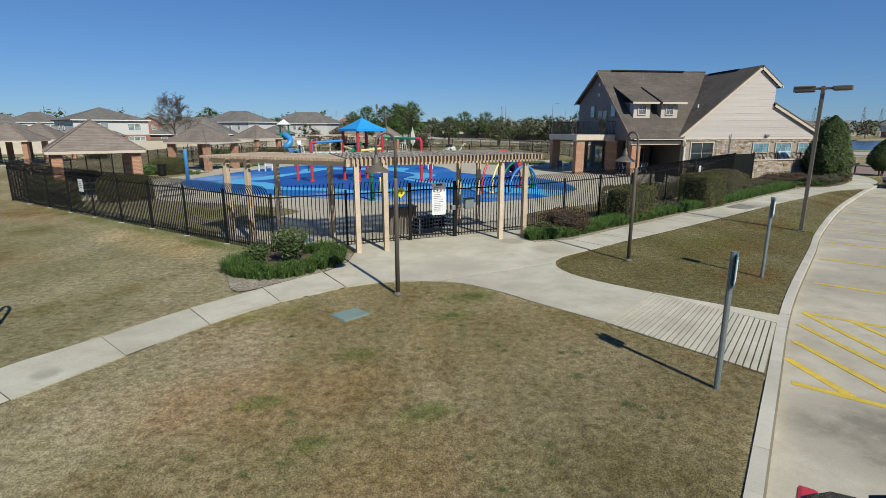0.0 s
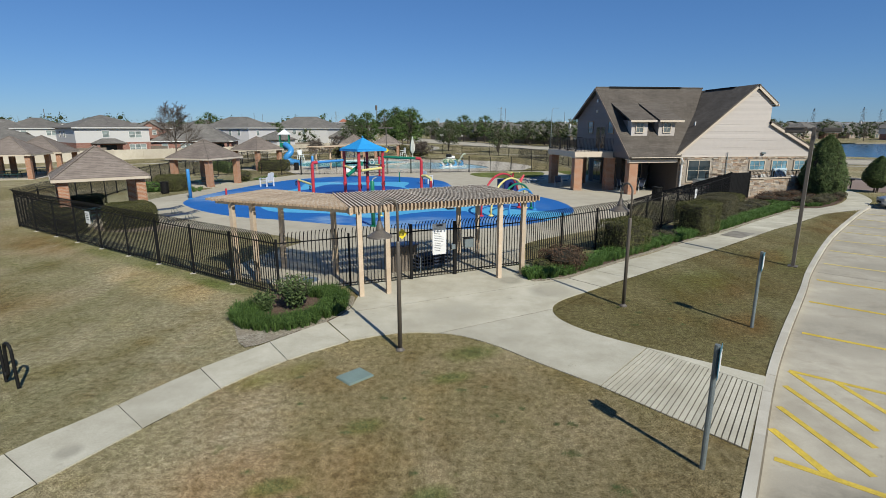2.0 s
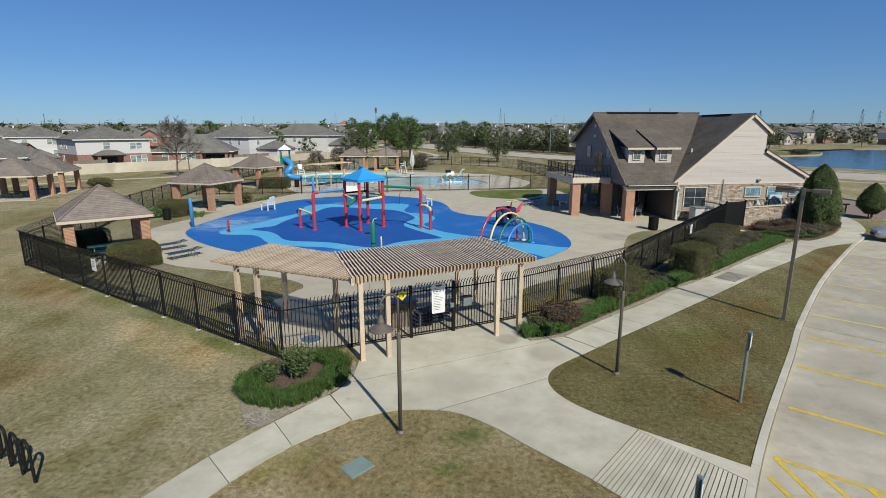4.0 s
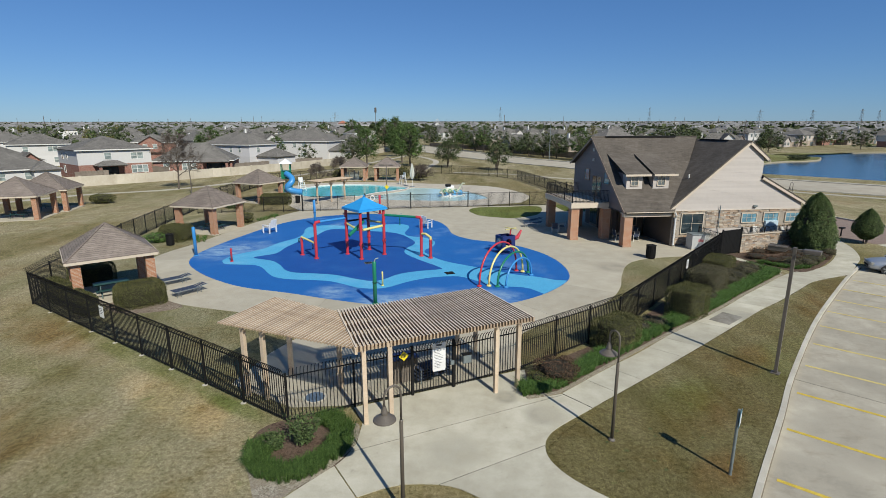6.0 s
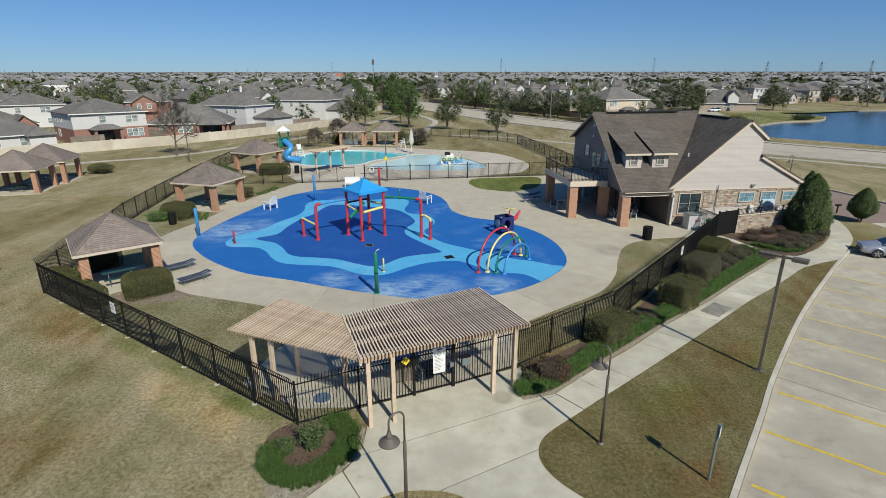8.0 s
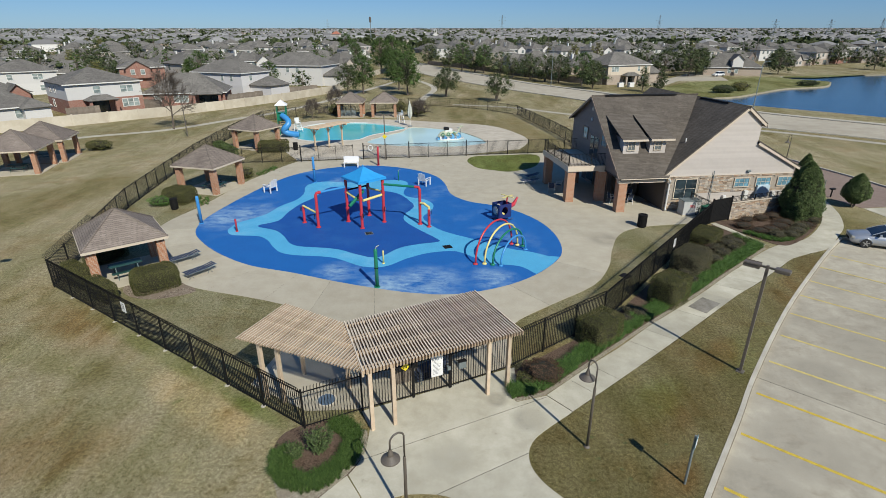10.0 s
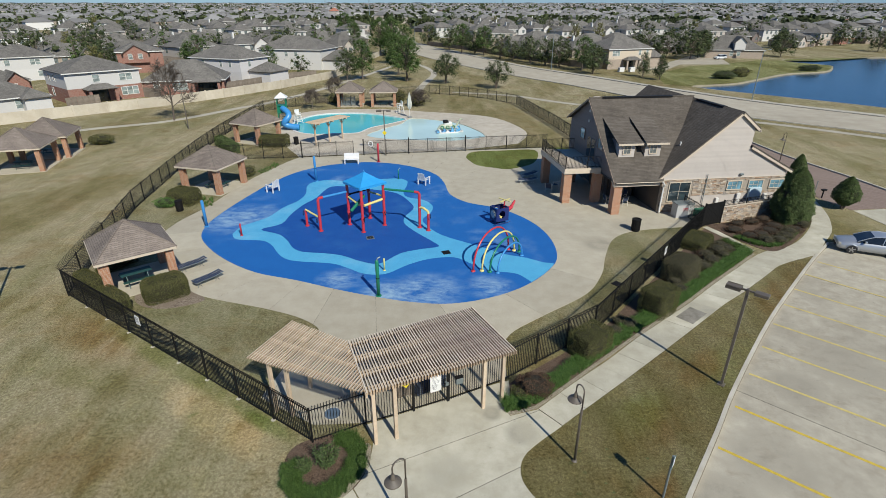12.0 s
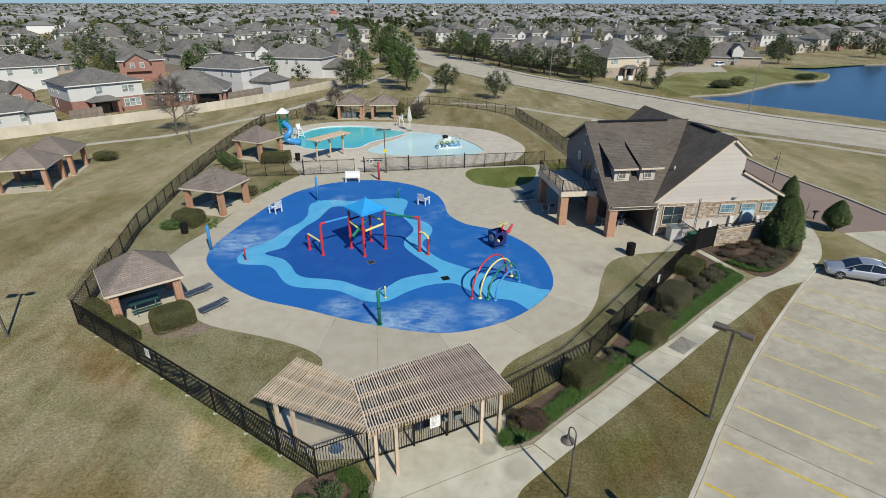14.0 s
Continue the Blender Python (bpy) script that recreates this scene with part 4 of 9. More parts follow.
for ctr, w, lab in (([(-66, 57), (-58.4, 67), (-52.6, 75.6), (-43, 82.2), (-36.3, 93.3), (-31.5, 101.6), (-24.6, 123), (-14, 170), (-9, 200)], 1.5, "pale path running beside the boundary wall"),
                    ([(-5, 111.8), (-3.6, 127), (-1.6, 145), (-3.4, 160), (-11, 186)], 1.6, "winding pale path across the park"),
                    ([(2.7, 113.0), (14.2, 108.5), (23.8, 99.0), (38, 88), (50.2, 80.6), (61.6, 69.4), (82, 47)], 1.5, "pale walk beside the street"),
                    ([(92.2, 63.4), (75.6, 84.9), (68.4, 92.9), (61.2, 102.0), (52.1, 117.4), (39.2, 142.8), (26.2, 167.8), (12.8, 206.6), (4, 236)], 1.5, "pale walk along the street's far kerb")):
    th = thing("path", lab, "path", kind="structure")
    ln = curve(ctr, 6, False)
    nn = normals(ln)
    part("paving", prism(B(), [(p[0] + n[0] * w / 2, p[1] + n[1] * w / 2) for p, n in zip(ln, nn)] + [(p[0] - n[0] * w / 2, p[1] - n[1] * w / 2) for p, n in reversed(list(zip(ln, nn)))], -0.02, 0.022), PATH, th)
drive = thing("brick_drive", "brown brick-paved drive behind the clubhouse", "drive", kind="structure")
DRIVE = [(35.7, 45.3), (36.5, 42.3), (44.4, 43.3), (43.9, 46.5), (43.3, 51.8), (42.2, 57.5), (41.6, 61.3), (41.4, 67.0), (41.4, 74.0), (38.4, 74.0), (38.0, 62.0), (37.4, 54.0), (36.3, 48.3)]
part("paving", prism(B(), DRIVE, -0.02, 0.016), PAVER, drive)
part("apron", prism(B(), [(36.6, 42.15), (37.0, 37.4), (44.0, 31.8), (52.0, 29.4), (50.0, 38.0), (44.5, 43.15)], -0.02, 0.02), WALK, drive)
edge = DRIVE[2:9]
en = normals(edge)
for i in range(len(edge) - 1):
    part("kerbstone", strip_piece(edge[i], edge[i + 1], en[i], en[i + 1], -0.05, 0.16, -0.2, 0.0), KERB, drive)
court = thing("side_street", "pale concrete cul-de-sac among the houses beyond the lake", "street", kind="structure")
part("paving", prism(B(), [(64, 154), (76, 172), (92, 172), (103, 202), (92, 202), (74, 177), (60, 158)], -0.02, 0.02), ROAD, court)

# turf of its own kind on the lawns around the splash pad
KERB_IN = [(p[0] + n[0] * 0.1, p[1] + n[1] * 0.1) for p, n in zip(KERB_LINE, kn)]
ZONES = {
    "front": [p for p in KERB_IN if p[1] < 8.0] + [(5.0, 7.5), (4.0, 8.8), (3.3, 10.0), (2.2, 11.2), (1.0, 12.6), (-1.2, 12.8), (-2.4, 12.4)] + [((a[0] + b[0]) / 2, (a[1] + b[1]) / 2) for a, b in zip(WEST[0][::-1], WEST[1][::-1])] + [(-14, -10)],
    "strip": [(5.1, 11.3), (6.75, 10.1)] + [p for p in KERB_IN if p[1] > 10.0 and p[0] < 27.2] + [((a[0] + b[0]) / 2, (a[1] + b[1]) / 2) for a, b in list(zip(EAST[0], EAST[1]))[-2::-1]] + [(3.0, 15.0), (3.0, 13.5), (3.8, 12.2)],
    "inner": [(-23.1, 27.6), (-5.2, 15.55), (-3.12, 16.55), (3.05, 19.3), (8.5, 23.3), (14.8, 30.7), (21.4, 38.5), (24, 39.8), (31, 43), (30, 58), (18.5, 66), (-20, 60), (-28.2, 57), (-27.1, 42.8), (-25.1, 35.2)],
}
for nm, lab in (("front", "straw-brown dormant turf between walk and kerb"), ("strip", "dark olive-brown turf strip beside the parking lot"), ("inner", "grey-olive mown turf inside the iron fence")):
    tagged(part("ground_turf", flat([ZONES[nm]], 0.004), TURF[nm]), lab, "lawn", kind="structure")
tagged(part("ground_turf", flat([LAKE_LOOP[0:42] + [(128, 184), (108, 186), (92, 174), (76, 166), (63, 151), (56, 138), (53, 126)]], 0.004), TURF["bank"]), "green watered turf on the lake bank", "lawn", kind="structure")

# greener turf, its tone also darkened for a tree's shadow lying there
tagged(part("ground_turf", flat([[(1.0, 53.0), (20.0, 53.0), (20.0, 65.2), (13.9, 65.05), (3.2, 63.65), (1.0, 63.3)]], 0.009), TURF["green"]), "dark green mown turf beside the clubhouse patio", "lawn", kind="structure")

# ---- fences ----
PICKET = {}


def picket_mesh(bend, hook):
    """One iron picket whose top curves outward."""
    if (bend, hook) not in PICKET:
        bm = B()
        s = 0.011
        path = [(0, 0.06), (0, 1.72)] + ([(0.03 * bend, 1.86), (0.10 * bend, 1.98), (0.20 * bend, 2.07)] if hook else [(0, 1.80)])
        rings = []
        for y, z in path:
            rings.append([bm.verts.new((dx, y + dy, z)) for dx, dy in ((-s, -s), (s, -s), (s, s), (-s, s))])
        for a, b in zip(rings, rings[1:]):
            for k in range(4):
                bm.faces.new((a[k], a[(k + 1) % 4], b[(k + 1) % 4], b[k]))
        bm.faces.new(rings[-1])
        me = bpy.data.meshes.new("picket")
        bm.to_mesh(me)
        bm.free()
        me.materials.append(BLACK)
        PICKET[(bend, hook)] = me
    return PICKET[(bend, hook)]


def fence(a, b, label, bend=-1, hook=True, single=True, step=0.118, span=2.35, base=0.0, scale=1.0, group="black iron fence", footing=False):
    """A straight run of iron fence from a to b: posts, two rails, pickets."""
    d = Vector((b[0] - a[0], b[1] - a[1]))
    L = d.length
    th = thing("iron_fence", label, "fence", group, at=pose(a[0], a[1], base, 0, 0, math.degrees(math.atan2(d.y, d.x))) @ Matrix.Diagonal((1, 1, scale, 1)))
    n = max(1, round(L / span))
    post = part("post", boxed(-0.032, -0.032, 0, 0.032, 0.032, 1.84, 0.006), BLACK, th)
    post.location = (0, 0, 0)
    for i in range(1, n + 1):
        again(post, pose(L * i / n, 0, 0), th)
    if footing:
        for i in range(1, n):
            part("footing", lathe(B(), [(0.11, -0.02), (0.11, 0.012), (0.08, 0.022)], 9, (L * i / n, -0.03)), KERB, th, "pale concrete post footing")
    for z in (0.14, 1.70):
        part("rail", boxed(0, -0.018, z - 0.018, L, 0.018, z + 0.018), BLACK, th)
    count = int(L / step)
    if single:
        me = picket_mesh(bend, hook)
        for i in range(1, count):
            o = new("picket", me)
            o.parent = th
            o.location = (L * i / count, 0, 0)
    else:
        bm = B()
        for i in range(1, count):
            x = L * i / count
            box(bm, x - 0.009, -0.009, 0.06, x + 0.009, 0.009, 1.80)
        tagged(part("picket_infill", bm, BLACK, th), kind="stuff")
    return th


fence((-23.1, 27.6), (-5.2, 15.5), "tall black iron fence with outward-curved pickets along the lawn", -1, footing=True)
fence((-5.2, 15.5), (-3.12, 16.5), "short black iron fence return beside the planted bed", -1)
fence((-3.12, 16.5), (-1.12, 17.32), "black iron fence beside the entrance gate", -1)
fence((0.45, 17.98), (3.05, 19.3), "black iron fence panel under the wooden pergola", -1)
fence((3.05, 19.3), (8.5, 23.3), "tall black iron fence behind clipped hedges", -1)
fence((8.5, 23.3), (14.8, 30.7), "tall black iron fence behind clipped hedges", -1)
fence((14.8, 30.7), (21.35, 38.4), "tall black iron fence rising behind the shrub bed", -1)
WESTLINE = [(-23.1, 27.6), (-25.1, 35.2), (-27.1, 42.8), (-28.4, 52.2), (-29.55, 61.6), (-30.2, 70.4), (-30.5, 79.5)]
for p, q in zip(WESTLINE, WESTLINE[1:]):
    fence(p, q, "black iron fence crossing the dry park lawn", 1, p[1] < 40, p[1] < 34)
FARLINE = [(-30.5, 79.5), (-30.4, 90.8), (-23.2, 98.7), (-15.3, 103.4), (-2.1, 111), (4, 108.4), (9.3, 104), (14.2, 97.5), (17.2, 78.2), (18.5, 66)]
for p, q in zip(FARLINE, FARLINE[1:]):
    fence(p, q, "black iron fence along the far side of the pool", 1, False, False)
INNER = [(-28.0, 58.6), (-23, 59.4), (-16.4, 60.15), (-10.4, 61.1)]
for p, q in zip(INNER, INNER[1:]):
    fence(p, q, "black iron fence between splash pad and pool", 1, False, True, base=0.02)
for p, q in (((-9.2, 61.3), (-3.8, 62.1)), ((-3.8, 62.1), (3.2, 63.25)), ((3.2, 63.25), (13.6, 64.75))):
    fence(p, q, "black iron fence between splash pad and pool", 1, False, True, base=0.02)
for x, y in ((-16.4, 60.15), (-9.2, 61.3), (-3.8, 62.1), (3.2, 63.25)):
    tagged(part("fence_post", boxed(x - 0.06, y - 0.06, 0, x + 0.06, y + 0.06, 2.0, 0.01), BLACK), "thick black iron gate post in the pool fence", "post", "gate posts of the pool fence")

# entrance gate in the fence under the pergola
gate = thing("entrance_gate", "closed black iron gate with notices on it", "gate", at=pose(-1.12, 17.32, 0.028, 0, 0, 22.8))
GL = 1.70
for x in (0, GL - 0.05):
    part("gate_post", boxed(x - 0.05, -0.05, 0, x + 0.05, 0.05, 1.95, 0.008), BLACK, gate)
for z in (0.14, 1.70):
    part("rail", boxed(0.05, -0.02, z - 0.02, GL - 0.1, 0.02, z + 0.02), BLACK, gate)
for i in range(1, 14):
    o = new("picket", picket_mesh(-1, True))
    o.parent = gate
    o.location = (0.05 + (GL - 0.15) * i / 14, 0, 0)
part("latch_box", boxed(GL - 0.2, -0.10, 0.95, GL - 0.05, 0.06, 1.12, 0.01), GALV, gate)
box_ = thing("control_box", "grey weatherproof box on the fence beside the gate", "control box", at=pose(0.85, 18.1, 1.02, 0, 0, 23))
part("casing", boxed(-0.17, -0.22, 0, 0.17, -0.03, 0.36, 0.025), GALV, box_)
part("hood", boxed(-0.19, -0.25, 0.34, 0.19, -0.03, 0.37, 0.008), BLACK, box_)
notice = thing("notice_board", "white notice sheet with dark heading fixed to the gate", "sign", at=pose(-0.395, 17.573, -0.05, 0, 0, 22.8))
part("board", boxed(0, -0.05, 0.95, 0.52, -0.035, 2.0, 0.004), WHITE, notice)
part("lower_sheet", boxed(0.01, -0.056, 0.9, 0.50, -0.05, 1.28), WHITE, notice)
part("heading", boxed(0.15, -0.054, 1.90, 0.38, -0.0505, 1.97), INK, notice)
rl = random.Random(4)
for k in range(14):
    w = rl.uniform(0.2, 0.38)
    z = 1.84 - k * 0.062
    part("text_line", boxed(0.07, -0.0605 if z < 1.28 else -0.054, z, 0.07 + w, -0.0567 if z < 1.28 else -0.0505, z + 0.012), INK, notice)
ysign = thing("warning_sign", "yellow diamond warning sign with unreadable lines", "sign", at=pose(-1.42, 17.14, 1.69, 0, 0, 22.8))
dia = B()
plate(dia, [(0.19, -0.04, 0), (0, -0.04, 0.19), (-0.19, -0.04, 0), (0, -0.04, -0.19)][::-1], 0.01)
bmesh.ops.recalc_face_normals(dia, faces=dia.faces)
part("plate", dia, SIGNYEL, ysign)
for k in range(4):
    part("text_line", boxed(-0.085 + 0.01 * k, -0.0565, 0.06 - k * 0.038, 0.085 - 0.01 * k, -0.0515, 0.072 - k * 0.038), INK, ysign)
for p, a, wd, label in (((-15.9, 22.75), -34.1, 0.42, "small white notice on the lawn fence"), ((15.35, 31.2), 49.6, 0.42, "small white notice on the fence behind the shrubs")):
    s = thing("fence_notice", label, "sign", at=pose(*p, 0, 0, 0, a))
    part("plate", boxed(-wd / 2, -0.05, 1.05, wd / 2, -0.035, 1.6, 0.004), WHITE, s)
    for k in range(4):
        part("text_line", boxed(-0.14, -0.054, 1.47 - k * 0.08, 0.14 - 0.04 * (k % 2), -0.0505, 1.495 - k * 0.08), INK, s)

# ---- entrance pergola ----
perg = thing("pergola", "cream-stained wooden pergola with closely spaced slats over the gate", "pergola")
J0, J1 = Vector((-2.76, 15.14)), Vector((-4.0, 18.62))
FR, BR = Vector((3.33, 17.78)), Vector((1.6, 21.4))
WF, WB = Vector((-8.12, 17.42)), Vector((-6.92, 20.32))
ZB = 2.60


def beam(name, a, b, z0, z1, w, over=0.0):
    a, b = Vector(a), Vector(b)
    d = b - a
    L = d.length
    bm = boxed(-over, -w / 2, z0, L + over, w / 2, z1, 0.006)
    o = part(name, bm, CREAM, perg)
    o.matrix_basis = pose(a.x, a.y, 0, 0, 0, math.degrees(math.atan2(d.y, d.x)))
    return o


def slat(p, q, z, w=0.024, h=0.095):
    d = q - p
    L = d.length
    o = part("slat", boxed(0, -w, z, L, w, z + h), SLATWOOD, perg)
    # all but the top faces take the darker brown, which deepens the gaps
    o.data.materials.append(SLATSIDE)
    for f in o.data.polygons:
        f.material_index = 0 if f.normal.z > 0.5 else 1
    o.matrix_basis = pose(p.x, p.y, random.uniform(-0.004, 0.004), 0, 0, math.degrees(math.atan2(d.y, d.x)) + random.uniform(-0.25, 0.25))


n = 52
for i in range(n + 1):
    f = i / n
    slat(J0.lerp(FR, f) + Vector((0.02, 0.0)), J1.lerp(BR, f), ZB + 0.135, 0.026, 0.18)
wd = (WB - WF).normalized()
jd = J1 - J0
n = 43
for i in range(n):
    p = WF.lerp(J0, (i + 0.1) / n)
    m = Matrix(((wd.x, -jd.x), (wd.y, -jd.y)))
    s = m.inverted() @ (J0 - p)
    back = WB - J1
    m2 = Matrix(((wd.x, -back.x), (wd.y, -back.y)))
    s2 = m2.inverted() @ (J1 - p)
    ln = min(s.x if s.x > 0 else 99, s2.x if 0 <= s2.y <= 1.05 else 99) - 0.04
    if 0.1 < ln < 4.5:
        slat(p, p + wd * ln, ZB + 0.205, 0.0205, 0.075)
for f in (0.05, 0.10, 0.33, 0.38, 0.62, 0.67, 0.93):
    beam("beam", J0.lerp(J1, f), FR.lerp(BR, f), ZB + 0.06, ZB + 0.255, 0.07, 0.0)
for f in (0.14, 0.5, 0.86):
    beam("beam", WF.lerp(WB, f), J0.lerp(J1, f), ZB + 0.05, ZB + 0.235, 0.07, 0.0)
beam("hip_beam", J0, J1, ZB + 0.05, ZB + 0.27, 0.09)
for x, y in ((-2.58, 15.42), (-1.76, 15.72), (1.97, 17.5), (2.84, 17.93), (0.62, 20.4), (1.42, 20.85), (-7.2, 17.3), (-6.42, 17.05), (-6.05, 18.9), (-3.9, 17.95)):
    o = part("post", boxed(-0.075, -0.075, 0.0, 0.075, 0.075, ZB + 0.21, 0.01), CREAM, perg)
    o.matrix_basis = pose(x, y, 0.02, 0, 0, 23 if x > -3 else -23)

# ---- picnic pavilions ----


def pavilion(x, y, rot, size, label, table=True, ridge=0.0, rise=1.62):
    """A square shelter: four brick piers on a slab, a ring beam and a shingled hip roof."""
    at = pose(x, y, 0, 0, 0, rot)
    th = thing("pavilion", label, "pavilion", "picnic shelters by the splash pad", at=at)
    h = size / 2
    c = h - 0.45
    part("floor_slab", boxed(-h + 0.1, -h + 0.1, -0.02, h - 0.1, h - 0.1, 0.05, 0.01), DECK, th)
    pier = boxed(-0.24, -0.24, 0.05, 0.24, 0.24, 2.45, 0.01)
    p0 = part("pier", pier, BRICK, th)
    p0.location = (-c, -c, 0)
    for sx, sy in ((1, -1), (1, 1), (-1, 1)):
        again(p0, pose(sx * c, sy * c, 0), th)
    for s in (-1, 1):
        part("ring_beam", boxed(-c - 0.2, s * c - 0.14, 2.45, c + 0.2, s * c + 0.14, 2.62), TRIM, th)
        part("ring_beam", boxed(s * c - 0.14, -c + 0.145, 2.45, s * c + 0.14, c - 0.145, 2.62), TRIM, th)
    bm = B()
    z0, z1 = 2.62, 2.62 + rise
    e = [(-h, -h, z0), (h, -h, z0), (h, h, z0), (-h, h, z0)]
    top = (0, 0, z1)
    for i in range(4):
        plate(bm, [e[i], e[(i + 1) % 4], top], 0.06)
    bmesh.ops.recalc_face_normals(bm, faces=bm.faces)
    part("roof", bm, SHINGLE2, th)
    for i in range(4):
        a, b = e[i], e[(i + 1) % 4]
        m = pose(a[0], a[1], 0, 0, 0, 90 * i)
        f = part("fascia", boxed(0.0, -0.035, z0 - 0.16, size - 0.03, 0.0, z0 - 0.012), TRIM, th)
        f.matrix_basis = m
    part("soffit", boxed(-h + 0.05, -h + 0.05, z0 - 0.03, h - 0.05, h - 0.05, z0 - 0.012), TRIM, th)
    for i in range(4):
        tb = B()
        tube(tb, [Vector(e[i]) + Vector((0, 0, 0.015)), Vector(top) + Vector((0, 0, 0.02))], 0.05, 5)
        part("hip_cap", tb, SHINGLE2, th)
    if table:
        picnic(at @ pose(-0.15, -0.35, 0.05, 0, 0, 3), "dark green picnic table under the pavilion roof")
    return th


def picnic(at, label):
    th = thing("picnic_table", label, "picnic table", "picnic tables", at=at)
    m = TABLEGREEN if "green" in label else BLACK
    part("tabletop", boxed(-0.9, -0.37, 0.71, 0.9, 0.37, 0.75, 0.01), m, th)
    for s in (-1, 1):
        part("bench", boxed(-0.9, s * 0.7 - 0.13, 0.42, 0.9, s * 0.7 + 0.13, 0.46, 0.01), m, th)
    for x in (-0.6, 0.6):
        part("leg", tube(B(), [(x, -0.75, 0), (x, -0.25, 0.71), (x, 0.25, 0.71), (x, 0.75, 0)], 0.03, 6), m, th)
        part("bench_arm", tube(B(), [(x, -0.75, 0.40), (x, 0.75, 0.40)], 0.025, 6), m, th)


pavilion(-19.78, 29.7, 38, 4.5, "brick-piered picnic pavilion with a grey-brown shingled hip roof by the fence")
pavilion(-22.35, 49.1, 74, 4.7, "brick-piered picnic pavilion with a shingled hip roof beside the pad")
pavilion(-24.4, 69.0, 64, 4.7, "brick-piered picnic pavilion with a shingled hip roof near the slide")
pavilion(-16.3, 97.2, 2, 4.9, "brick-piered shelter with stacked white chairs behind the pool", False)
pavilion(-10.2, 97.2, 2, 4.9, "brick-piered shelter with a table behind the pool")
pavilion(-46.3, 56.3, 16, 5.5, "brick-piered park pavilion outside the fence", True, rise=1.85)
pavilion(-47.2, 62.0, 16, 5.5, "brick-piered park pavilion outside the fence, joined to its neighbour", True, rise=1.85)

# ---- clubhouse ----
CL = pose(19.0, 41.75, 0, 0, 0, 7)
club = thing("clubhouse", "cream-sided clubhouse with stone base, brown shingle roof and balcony", "clubhouse", at=CL)


def sheet(name, pts, thick, mat, label="", parent=None):
    bm = B()
    plate(bm, pts, thick)
    bmesh.ops.recalc_face_normals(bm, faces=bm.faces)
    return part(name, bm, mat, parent or club, label)


# front gable wall: a solid panel, then lap boards and stone laid on it
wall = [(0, 0), (11.4, 0), (11.4, 3.48), (7.45, 5.53), (7.45, 7.18), (5.95, 8.36), (0, 3.3)]
bm = B()
lo = [bm.verts.new((u, 0.02, z)) for u, z in wall]
hi = [bm.verts.new((u, 0.22, z)) for u, z in wall]
bm.faces.new(lo)
bm.faces.new(hi[::-1])
for i in range(len(wall)):
    bm.faces.new((lo[i], hi[i], hi[(i + 1) % len(wall)], lo[(i + 1) % len(wall)]))
bmesh.ops.recalc_face_normals(bm, faces=bm.faces)
part("gable_wall", bm, MORTAR, club)


def span_at(z):
    """Left and right ends of the gable wall at height z."""
    left = 0 if z < 3.3 else (z - 3.3) / 5.06 * 5.95
    if z < 3.48:
        right = 11.4
    elif z < 5.53:
        right = 11.4 - (z - 3.48) / 2.05 * 3.95
    elif z < 7.18:
        right = 7.45
    else:
        right = 7.45 - (z - 7.18) / 1.18 * 1.5
    return left, right


def lap(u0, u1, v, z0, z1, mat, parent, face=1):
    """One lap-siding board: its lower edge stands proud."""
    bm = B()
    v0, v1 = v - 0.019 * face, v - 0.006 * face
    pts = [(u0, v0, z0), (u1, v0, z0), (u1, v1, z1), (u0, v1, z1)]
    plate(bm, pts, 0.012)
    bmesh.ops.recalc_face_normals(bm, faces=bm.faces)
    return part("siding_board", bm, mat, parent)


z = 2.98
while z < 8.15:
    l0, r0 = span_at(z + 0.1)
    if r0 - l0 > 0.25:
        lap(l0, r0, 0.02, z, z + 0.185, SIDING, club)
    z += 0.18
for k in range(8):
    lap(2.9, 11.4, 0.02, 0.02 + k * 0.18, 0.205 + k * 0.18, SIDING, club)


def ledge_stones(parent, u0, u1, z0, z1, v, seed, holes=()):
    """Rows of uneven ledge stones, each proud by its own amount."""
    rnd = random.Random(seed)
    bm = B()
    z = z0
    while z < z1 - 0.03:
        h = min(rnd.uniform(0.07, 0.14), z1 - z)
        u = u0
        while u < u1 - 0.05:
            w = min(rnd.uniform(0.15, 0.48), u1 - u)
            if not any(a < u + w and u < b and c < z + h and z < d for a, b, c, d in holes):
                p = rnd.uniform(0.025, 0.075)
                box(bm, u + 0.006, v - p, z + 0.006, u + w - 0.006, v + 0.005, z + h - 0.006)
            u += w
        z += h
    return tagged(part("ledge_stone_veneer", bm, STONE, parent, "stacked buff, grey and rust ledge stone"), kind="stuff")


HOLES = [(0.62, 2.75, 0.95, 2.78), (5.98, 7.62, 1.78, 2.72), (7.98, 9.7, 1.78, 2.72), (9.98, 11.4, 1.78, 2.72)]
ledge_stones(club, 0.0, 2.9, 0.0, 2.95, 0.02, 3, HOLES)
ledge_stones(club, 2.9, 11.4, 1.46, 2.95, 0.02, 5, HOLES)
part("belt_board", boxed(0, -0.06, 2.94, 11.4, 0.02, 2.985), TRIM, club)


